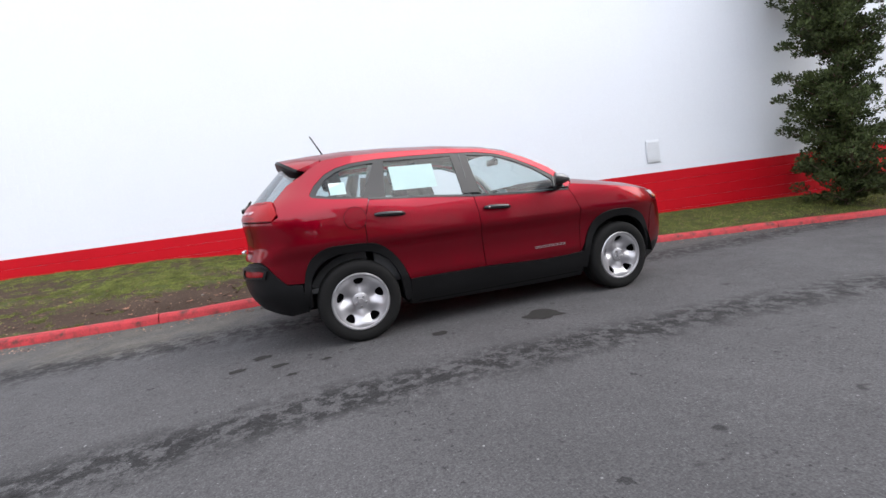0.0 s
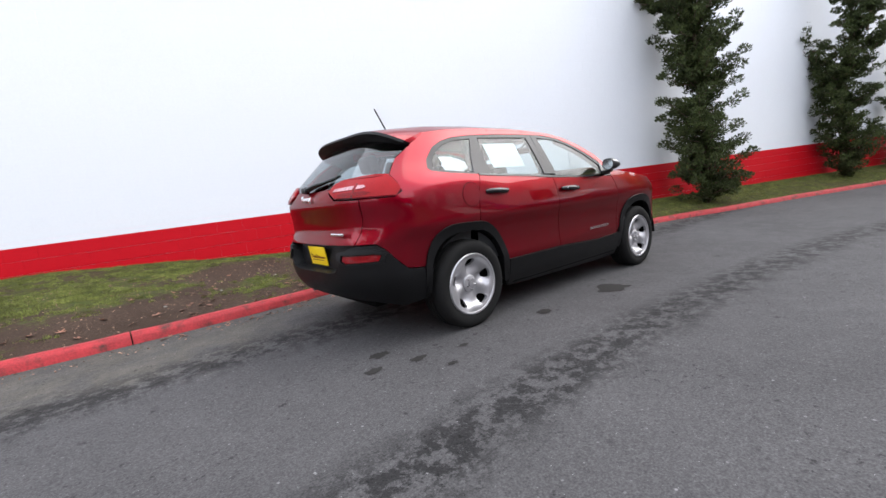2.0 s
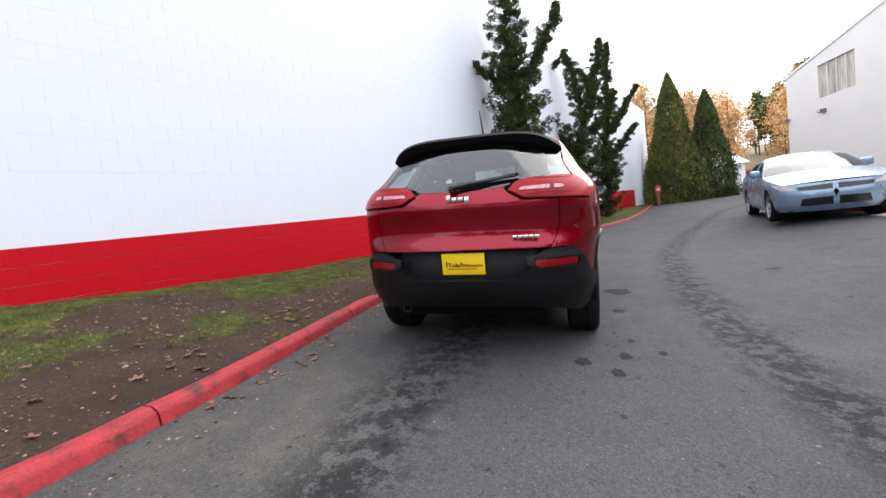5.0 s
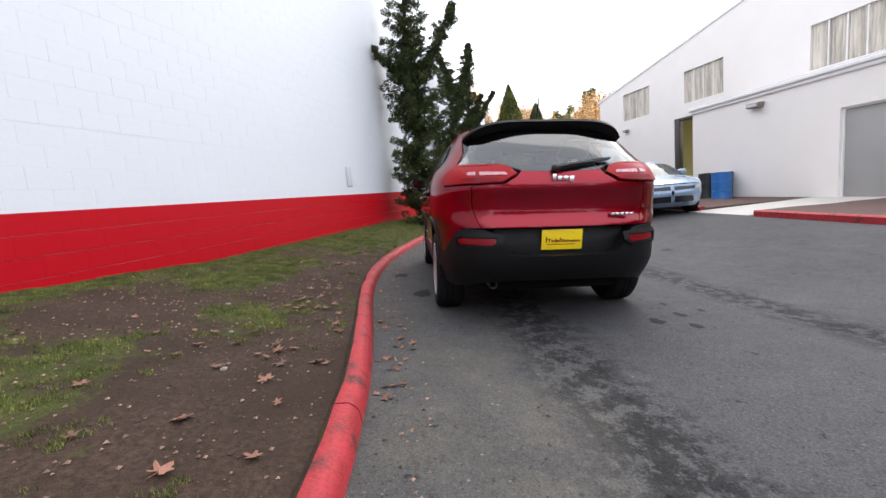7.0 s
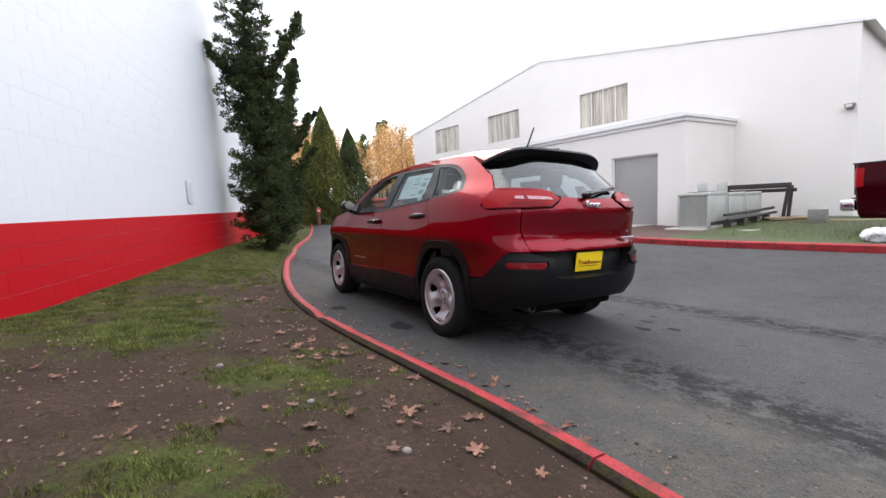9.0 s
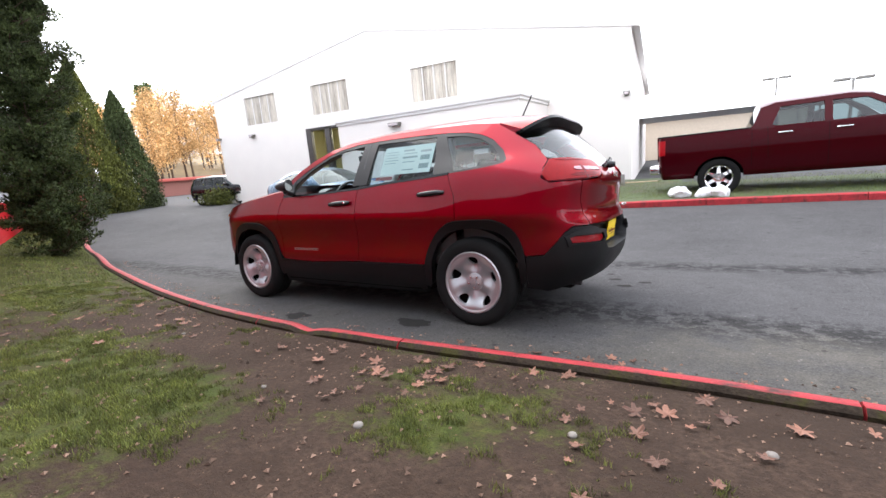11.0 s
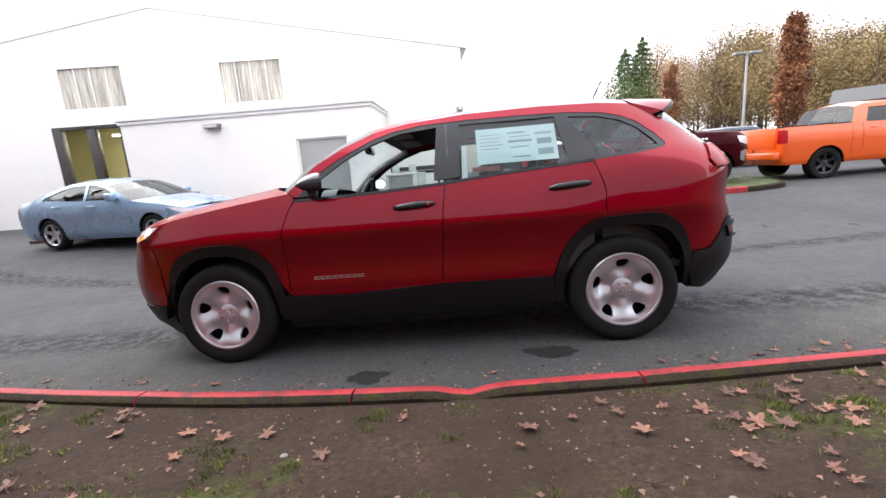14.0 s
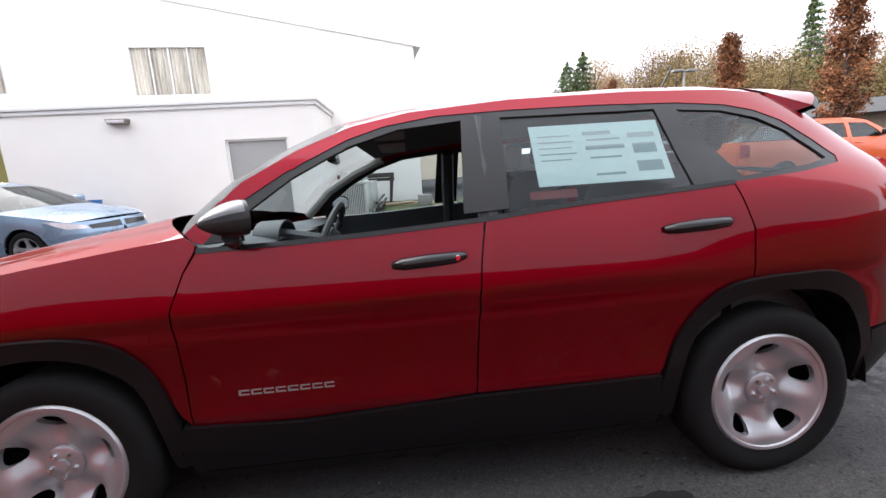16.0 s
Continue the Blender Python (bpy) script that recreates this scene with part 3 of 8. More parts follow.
M_ROOF = material("grey_metal_roof", (0.45, 0.45, 0.45), 0.5, 0.4, vary=0.1)
M_INSIDE = material("workshop_inside", (0.50, 0.47, 0.27), 0.8, vary=0.15, scale=1)
M_WORKFLOOR = material("workshop_floor", (0.12, 0.12, 0.11), 0.6, vary=0.2, scale=2)
M_OLDGLASS = material("corrugated_translucent_sheet", (0.60, 0.55, 0.47), 0.4, vary=0.35, scale=2.2, fine=9, bump=0.0,
                      second=(0.30, 0.26, 0.21), second_scale=1.5, second_cut=(0.46, 0.66))
sheet_nodes = M_OLDGLASS.node_tree
stretch = sheet_nodes.nodes.new("ShaderNodeMapping")
stretch.inputs["Scale"].default_value = (2.6, 1.0, 0.22)
for ln in [l for l in sheet_nodes.links if l.from_node.type == "TEX_COORD"]:
    end_ = ln.to_socket
    sheet_nodes.links.remove(ln)
    sheet_nodes.links.new(stretch.outputs[0], end_)
sheet_nodes.links.new(next(n for n in sheet_nodes.nodes if n.type == "TEX_COORD").outputs["Object"], stretch.inputs[0])
M_FRAMEDARK = material("dark_brown_steel", (0.035, 0.028, 0.024), 0.5, vary=0.2)
M_WHITEMETAL = material("white_metal_trim", (0.72, 0.70, 0.68), 0.45, vary=0.05, bump=0.03)
M_LAMPBODY = material("bronze_lamp_body", (0.20, 0.19, 0.17), 0.5, 0.3)

def fpart(name, bm, mat, parent, label="", smooth=35):
    """A part of a front, given with y as the depth into the building."""
    bmesh.ops.scale(bm, vec=(1, -1, 1), verts=bm.verts)
    return part(name, bm, mat, parent, label, smooth)


MF = facade_frame(main_y, 0.0)
building = thing("workshop_building", "large cream workshop building with a sloping roofline and high windows", "building", MF)
WINS = [(15.92, 18.1, 4.08, 5.45), (11.42, 13.55, 4.08, 5.42), (5.95, 8.05, 3.94, 5.30)]
DOOR = (11.78, 14.2, 0.02, 3.5)
outline = [(-0.45, -0.6), (-0.45, 5.30), (10.1, 7.2), (20.45, 5.55), (20.45, -0.6)]
fpart("front_wall", pierced(outline, [*WINS, DOOR], 0.25), M_CREAM, building, smooth=0)
fpart("end_wall", box(-0.45, -0.2, 0.25, 22, -0.6, 5.35), M_CREAM, building)
fpart("far_end_wall", box(20.2, 20.45, 0.25, 22, -0.6, 5.55), M_CREAM, building)
fpart("back_wall", box(-0.45, 20.45, 22, 22.25, -0.6, 5.35), M_CREAM, building)
for (xa, za), (xb, zb) in (((-0.7, 5.26), (10.1, 7.2)), ((10.1, 7.2), (20.7, 5.51))):
    bm = bmesh.new()
    grid(lambda u, v: (xa + (xb - xa) * u, -0.04 + 22.4 * v, za + (zb - za) * u - 0.03), 1, 1, bm)
    grid(lambda u, v: (xa + (xb - xa) * u, -0.04 + 22.4 * v, za + (zb - za) * u + 0.08), 1, 1, bm)
    for v in (0, 1):
        grid(lambda u, w: (xa + (xb - xa) * u, -0.04 + 22.4 * v, za + (zb - za) * u - 0.03 + 0.11 * w), 1, 1, bm)
    for u in (0, 1):
        grid(lambda v, w: (xa + (xb - xa) * u, -0.04 + 22.4 * v, za + (zb - za) * u - 0.03 + 0.11 * w), 1, 1, bm)
    fpart("roof", bm, M_WHITEMETAL, building, smooth=0)
for x0, x1, z0, z1 in WINS:
    win = fpart("window", box(x0 - 0.04, x1 + 0.04, 0.02, 0.10, z0 - 0.06, z0, 0.005), M_WHITEMETAL, building)
    nx = 22
    fpart("sheet", grid(lambda u, v: (x0 + (x1 - x0) * u, 0.09 + 0.022 * math.cos(u * nx * 2 * math.pi), z0 + (z1 - z0) * v), nx * 6, 2), M_OLDGLASS, win,
         "streaked translucent corrugated sheet")
    for k in range(1, 4):
        xk = x0 + (x1 - x0) * k / 4
        fpart("mullion", box(xk - 0.02, xk + 0.02, 0.03, 0.06, z0, z1), M_WHITEMETAL, win)
x0, x1, z0, z1 = DOOR
dr = fpart("door_frame", box(x0, x0 + 0.12, 0.02, 0.22, z0, z1, 0.004), M_FRAMEDARK, building, "dark steel frame of the open workshop door")
for a, c in ((x1 - 0.30, x1), (x0 + 0.95, x0 + 1.25)):
    fpart("door_post", box(a, c, 0.02, 0.22, z0, z1, 0.004), M_FRAMEDARK, dr)
fpart("door_head", box(x0 + 0.12, x1 - 0.30, 0.02, 0.22, z1 - 0.12, z1, 0.004), M_FRAMEDARK, dr)
inner = fpart("workshop_room", box(4, 20, 8, 8.1, 0, 4.2), M_INSIDE, building, "dim yellowish workshop interior")
fpart("room_floor", box(4, 20, 0.25, 8, -0.1, 0.02), M_WORKFLOOR, inner)
fpart("room_ceiling", box(4, 20, 0.25, 8, 4.2, 4.25), M_INSIDE, inner)
fpart("room_side", box(3.9, 4.0, 0.25, 8, 0, 4.2), M_INSIDE, inner)
fpart("room_end", box(20.0, 20.1, 0.25, 8, 0, 4.2), M_INSIDE, inner)
M_TUBE = lamp_glow("strip_light", (1.0, 0.95, 0.75), 30.0)
for k, (lx, ly) in enumerate(((12.5, 2.5), (13.4, 4.5), (12.2, 6.0), (14.8, 5.0))):
    st = tagged(fpart("strip_light", box(lx - 0.6, lx + 0.6, ly - 0.05, ly + 0.05, 3.62, 3.68), M_TUBE, None), "glowing workshop strip light on a dark ceiling", "lamp", "workshop lights")
    st.matrix_world = MF
    fpart("housing", box(lx - 0.62, lx + 0.62, ly - 0.08, ly + 0.08, 3.681, 3.75), M_WHITEMETAL, st)
    fpart("hanger", tube([(lx, ly, 3.74), (lx, ly, 4.2)], 0.012), M_FRAMEDARK, st)

AF = facade_frame(annex_y, 0.0)
annex = thing("annex", "low cream stucco annex with a white parapet cap", "building", AF)
AX0, AX1, ATOP = 2.33, 10.05, 3.12
GD = (3.12, 4.70, 0.16, 2.32)
fpart("front_wall", pierced([(AX0, -0.6), (AX0, ATOP), (AX1, ATOP), (AX1, -0.6)], [GD], 0.2), M_CREAM, annex, smooth=0)
fpart("side_wall", box(AX0, AX0 + 0.2, 0.2, 3.2, -0.6, ATOP), M_CREAM, annex)
fpart("far_side_wall", box(AX1 - 0.2, AX1, 0.2, 2.4, -0.6, ATOP), M_CREAM, annex)
fpart("parapet_cap", box(AX0 - 0.05, AX1 + 0.05, -0.05, 3.1, ATOP, ATOP + 0.10, 0.01), M_WHITEMETAL, annex)
fpart("parapet_top", box(AX0 - 0.10, AX1 + 0.10, -0.10, 3.1, ATOP + 0.102, ATOP + 0.21, 0.012), M_WHITEMETAL, annex)
fpart("roof_edge", box(AX0 + 0.1, AX1 - 0.1, 0.0, 3.0, ATOP + 0.212, ATOP + 0.25, 0.01), M_ROOF, annex)
door = fpart("metal_door", box(GD[0] + 0.05, GD[1] - 0.05, 0.10, 0.15, GD[2] + 0.01, GD[3] - 0.05, 0.004), M_GREYDOOR, annex, "plain grey metal double door")
for a in (GD[0], GD[1] - 0.05):
    fpart("jamb", box(a, a + 0.05, 0.06, 0.18, GD[2], GD[3]), M_WHITEMETAL, door)
fpart("head", box(GD[0] + 0.05, GD[1] - 0.05, 0.06, 0.18, GD[3] - 0.05, GD[3]), M_WHITEMETAL, door)


def wall_lamp(x, z, f, w=0.36):
    """A slanted wall pack lamp."""
    l = thing("wall_lamp", "bronze flood lamp fixed to the cream wall", "lamp", facade_frame(f, x) @ pose(0, 0, z), "wall lamps")
    fpart("body", prism([(-w / 2, 0.06), (w / 2, 0.06), (w / 2 - 0.04, -0.07), (-w / 2 + 0.04, -0.07)], -0.20, 0.0), M_LAMPBODY, l)
    fpart("lens", box(-w / 2 + 0.05, w / 2 - 0.05, -0.23, -0.202, -0.05, 0.03, 0.01), M_LAMPCLEAR, l)


wall_lamp(7.15, 2.88, annex_y, 0.5)
wall_lamp(17.7, 3.53, main_y, 0.3)
wall_lamp(20.3, 3.58, main_y, 0.25)
wall_lamp(-0.3, 3.16, main_y, 0.22)

# bed in front of the annex and the concrete walkway
M_BARKMULCH = material("dark_bark_mulch", (0.07, 0.035, 0.028), 0.95, vary=0.4, scale=6, fine=40, bump=0.8, bump_dist=0.02)
M_LAWN = material("short_green_lawn", (0.045, 0.065, 0.018), 0.9, vary=0.35, scale=2, fine=40, bump=0.7, bump_dist=0.02,
                  second=(0.06, 0.05, 0.03), second_scale=1.0, second_cut=(0.5, 0.62))
FKX, FKY = [p[0] for p in FAR_KERB], [p[1] for p in FAR_KERB]


def bed(name, x0, x1, mat, label, z_back, y_back):
    bm = grid(lambda u, v: (lambda x, yk: (x, yk + (y_back(x) - yk) * v, road_z(x, yk) + 0.115 + (z_back(x) - road_z(x, yk) - 0.115) * v
                                           + 0.015 * noise.noise((x * 2, v * 5, 1))))(x0 + (x1 - x0) * u, float(np.interp(x0 + (x1 - x0) * u, FKX, FKY)) - 0.06), 40, 16)
    return solid(name, bm, mat, label, "ground", "structure", smooth=80)


bed("mulch_bed", 1.0, 3.4, M_BARKMULCH, "dark bark mulch bed before the annex", lambda x: 0.16, lambda x: annex_y(x) - 0.0 if x > 2.3 else -11.5)
bed("lawn", -8.1, 1.0, M_LAWN, "short lawn strip under the parked pickup", lambda x: 0.26, lambda x: -12.5 if x > -2 else -10.6)
bm = bmesh.new()
grid(lambda u, v: (3.42 + 1.9 * u, -6.15 - 3.47 * v + 0.02 * u, 0.065 + 0.095 * v), 4, 10, bm)
r = bmesh.ops.extrude_face_region(bm, geom=bm.faces[:])
bmesh.ops.translate(bm, vec=(0, 0, -0.15), verts=[g for g in r["geom"] if isinstance(g, bmesh.types.BMVert)])
solid("walkway", bm, M_CONCRETE, "pale concrete walkway up to the metal door", "pavement", "structure")
bm = grid(lambda u, v: (5.34 + 5.4 * u, -6.55 - 2.95 * v - 0.3 * math.sin(math.pi * u) * (1 - v) + 0.02 * u, 0.13 + 0.03 * v + 0.01 * noise.noise((u * 9, v * 4, 0))), 30, 10)
r = bmesh.ops.extrude_face_region(bm, geom=bm.faces[:])
bmesh.ops.translate(bm, vec=(0, 0, -0.25), verts=[g for g in r["geom"] if isinstance(g, bmesh.types.BMVert)])
solid("mulch_bed_corner", bm, M_BARKMULCH, "dark bark mulch bed beside the barrels", "ground", "structure", smooth=80)
kerb_run("kerb_bed_corner", [(5.3, -6.5), (7, -6.7), (8.5, -6.8), (10.6, -6.6)], [5.35, 6.2, 8.3, 10.4], 0.12, 0.15, M_KERB, "short red-painted kerb round the mulch bed")

# ---- courses of the long wall ----
blocks(wall_a, sA(-14), sA(RED_END), 0.05, 1.25, M_REDWALL, (sA(-4.5), sA(8.2), 0.4, 1.2), 0.006)
blocks(wall_a, sA(-14), sA(18), 1.25, TOP, M_WHITEWALL, (sA(-4.5), sA(2.5), 1.6, 3.0), 0.0011)
part("red_base", box(0, sA(-14), 0.0, 0.012, -0.6, 1.25), M_REDWALL, wall_a)
part("white_face", box(0, sA(-14), 0.002, 0.012, 1.252, TOP - 0.004), M_WHITEWALL, wall_a)
vm = wall_a.matrix_world.copy()
vent = thing("wall_vent", "pale grey vent cover painted over on the white wall", "vent", vm @ pose(sA(5.24), 0, 1.46))
M_VENT = material("pale_grey_vent", (0.58, 0.60, 0.62), 0.6, vary=0.06)
part("cover", box(0, 0.27, -0.02, 0.0, 0, 0.45, 0.004), M_VENT, vent)
for k in range(7):
    part("slat", box(0.03, 0.24, -0.028, -0.0205, 0.05 + 0.055 * k, 0.075 + 0.055 * k), M_VENT, vent)


# ---- car bodies ----
def inside(p, poly):
    """Which of the points p lie in the outline."""
    p, q = np.atleast_2d(np.asarray(p, float)), np.asarray(poly, float)
    a, c = q, np.roll(q, -1, 0)
    x, y = p[:, :1], p[:, 1:]
    dy = np.where(a[:, 1] == c[:, 1], 1e-12, c[:, 1] - a[:, 1])
    return (((a[:, 1] > y) != (c[:, 1] > y)) & (x < (c[:, 0] - a[:, 0]) * (y - a[:, 1]) / dy + a[:, 0])).sum(1) % 2 == 1


def fill(poly, holes=(), h=0.06):
    """Triangles over a flat outline with holes, with inner points h apart."""
    from mathutils.geometry import delaunay_2d_cdt
    loops = []
    for lp in (poly, *holes):
        out = []
        for (x0, y0), (x1, y1) in zip(lp, list(lp[1:]) + [lp[0]]):
            n = max(1, int(math.hypot(x1 - x0, y1 - y0) / h + 0.5))
            out += [(x0 + (x1 - x0) * k / n, y0 + (y1 - y0) * k / n) for k in range(n)]
        loops.append(out)
    pts, edges = [], []
    for lp in loops:
        k = len(pts)
        pts += lp
        edges += [(k + i, k + (i + 1) % len(lp)) for i in range(len(lp))]
    x0, x1 = min(p[0] for p in poly), max(p[0] for p in poly)
    y0, y1 = min(p[1] for p in poly), max(p[1] for p in poly)
    edge_pts = np.array(pts)
    j0 = math.ceil((y0 - 0.85) / h)
    cand = np.array([(x0 + (i + 0.5 + 0.25 * (j % 2)) * h, 0.85 + j * h) for i in range(int((x1 - x0) / h) + 1) for j in range(j0, j0 + int((y1 - y0) / h) + 1)])
    cand = cand[inside(cand, loops[0])]
    for q in loops[1:]:
        cand = cand[~inside(cand, q)]
    pts += [tuple(p) for p in cand if np.min(np.sum((edge_pts - p) ** 2, 1)) > (0.4 * h) ** 2]
    v, e, f, _, _, _ = delaunay_2d_cdt([Vector(p) for p in pts], edges, [], 0, 1e-6)
    mids = np.array([tuple(sum((v[i] for i in t), Vector((0, 0))) / len(t)) for t in f])
    ok = inside(mids, loops[0])
    for q in loops[1:]:
        ok &= ~inside(mids, q)
    keep = [t for t, good in zip(f, ok) if good]
    return [tuple(p) for p in v], keep


class Body:
    """A car's outer skin round its waist: at each height a rounded plan outline. s runs from the middle of the tail (0) along
    the left side to the nose; a negative s is the right side."""
    AR, AF = 1.3, 1.3
    haunch = 0.0

    def __init__(self, rows, rear, front, n_rear=3.2, n_front=2.8, soft=0.025):
        self.rear, self.front, self.nr, self.nf = rear, front, n_rear, n_front
        self.z = np.linspace(rows[0][0], rows[-1][0], 240)
        k = max(1, int(soft / (self.z[1] - self.z[0])))
        ker = np.ones(2 * k + 1) / (2 * k + 1)
        self.t = []
        for c in (1, 2, 3):
            v = np.interp(self.z, [r[0] for r in rows], [r[c] for r in rows])
            self.t.append(np.convolve(np.pad(v, k, "edge"), ker, "valid"))

    def dims(self, z):
        return [float(np.interp(z, self.z, t)) for t in self.t]

    def width(self, x, z):
        """Half the width; towards the tail the waist stands upright a little higher."""
        if self.haunch:
            z -= self.haunch * step(-0.75, -1.4, x) * (step(0.84, 1.10, z) - step(1.12, 1.36, z))
        return float(np.interp(z, self.z, self.t[0]))

    def at(self, s, z, out=0.0):
        _, xr, xf = self.dims(z)
        sg, s = (1 if s >= 0 else -1), abs(s)
        cr, cf = xr + self.rear, xf - self.front
        if s < self.AR:
            f = s / self.AR * math.pi / 2
            x = cr - self.rear * math.cos(f) ** (2 / self.nr)
            p = Vector((x, sg * self.width(x, z) * math.sin(f) ** (2 / self.nr), z))
        elif s < self.AR + cf - cr:
            p = Vector((cr + s - self.AR, sg * self.width(cr + s - self.AR, z), z))
        else:
            f = min(math.pi / 2, max(0.0, s - self.AR - cf + cr) / self.AF * math.pi / 2)
            p = Vector((cf + self.front * math.sin(f) ** (2 / self.nf), sg * self.width(1.0, z) * max(0.0, math.cos(f)) ** (2 / self.nf), z))
        return p

    def normal(self, s, z):
        a, b = self.at(s + 0.01, z) - self.at(s - 0.01, z), self.at(s, z + 0.01) - self.at(s, z - 0.01)
        if s * (s - 0.01) < 0 or s * (s + 0.01) < 0:
            a = Vector((0, 1, 0))
        n = a.cross(b)
        n.normalize()
        p = self.at(s, z)
        return n if n.dot(Vector((p.x * 0.15, p.y, 0))) > 0 or abs(p.y) < 0.3 and n.x * p.x > 0 else -n

    def sx(self, x, z, side=1):
        w, xr, xf = self.dims(z)
        cr, cf = xr + self.rear, xf - self.front
        if x < cr:
            s = math.acos(min(1, (cr - x) / self.rear) ** (self.nr / 2)) / (math.pi / 2) * self.AR
        elif x < cf:
            s = self.AR + x - cr
        else:
            s = self.AR + cf - cr + math.asin(min(1, (x - cf) / self.front) ** (self.nf / 2)) / (math.pi / 2) * self.AF
        return side * s

    def sy(self, y, z):
        w = self.width(-2.0, z)
        return math.copysign(math.asin(min(1, abs(y) / w) ** (self.nr / 2)) / (math.pi / 2) * self.AR, y)

    def side(self, pts, side=1, h=0.05, shut=True):
        """An (x, z) outline of the side, as (s, z)."""
        out = []
        for (x0, z0), (x1, z1) in zip(pts, list(pts[1:]) + ([pts[0]] if shut else [])):
            n = max(1, int(math.hypot(x1 - x0, z1 - z0) / h + 0.5))
            out += [(self.sx(x0 + (x1 - x0) * k / n, z0 + (z1 - z0) * k / n, side), z0 + (z1 - z0) * k / n) for k in range(n)]
        return out if shut else out + [(self.sx(*pts[-1], side), pts[-1][1])]

    def tail(self, pts, h=0.05):
        """A (y, z) outline of the tail, as (s, z)."""
        out = []
        for (y0, z0), (y1, z1) in zip(pts, list(pts[1:]) + [pts[0]]):
            n = max(1, int(math.hypot(y1 - y0, z1 - z0) / h + 0.5))
            out += [(self.sy(y0 + (y1 - y0) * k / n, z0 + (z1 - z0) * k / n), z0 + (z1 - z0) * k / n) for k in range(n)]
        return out

    def panel(self, name, outline, mat, parent, label="", out=0.0, depth=0.02, holes=(), h=0.06, fall=0.0, smooth=40):
        """A sheet on the skin with turned-in edges. out: how far it stands proud."""
        v, f = fill(outline, holes, h)
        bm = bmesh.new()
        ps = [self.at(s, z) for s, z in v]
        ns = [self.normal(s, z) for s, z in v]
        vs = [bm.verts.new(p + n * out) for p, n in zip(ps, ns)]
        for t in f:
            try:
                bm.faces.new([vs[i] for i in t])
            except ValueError:
                pass
        if depth:
            bm.edges.index_update()
            bm.verts.index_update()
            rim = {}
            for e in [e for e in bm.edges if len(e.link_faces) == 1]:
                q = []
                for w in e.verts:
                    if w.index not in rim:
                        rim[w.index] = bm.verts.new(ps[w.index] + ns[w.index] * (out - depth))
                    q.append(rim[w.index])
                bm.faces.new((e.verts[0], e.verts[1], q[1], q[0]))
        return part(name, bm, mat, parent, label, smooth)


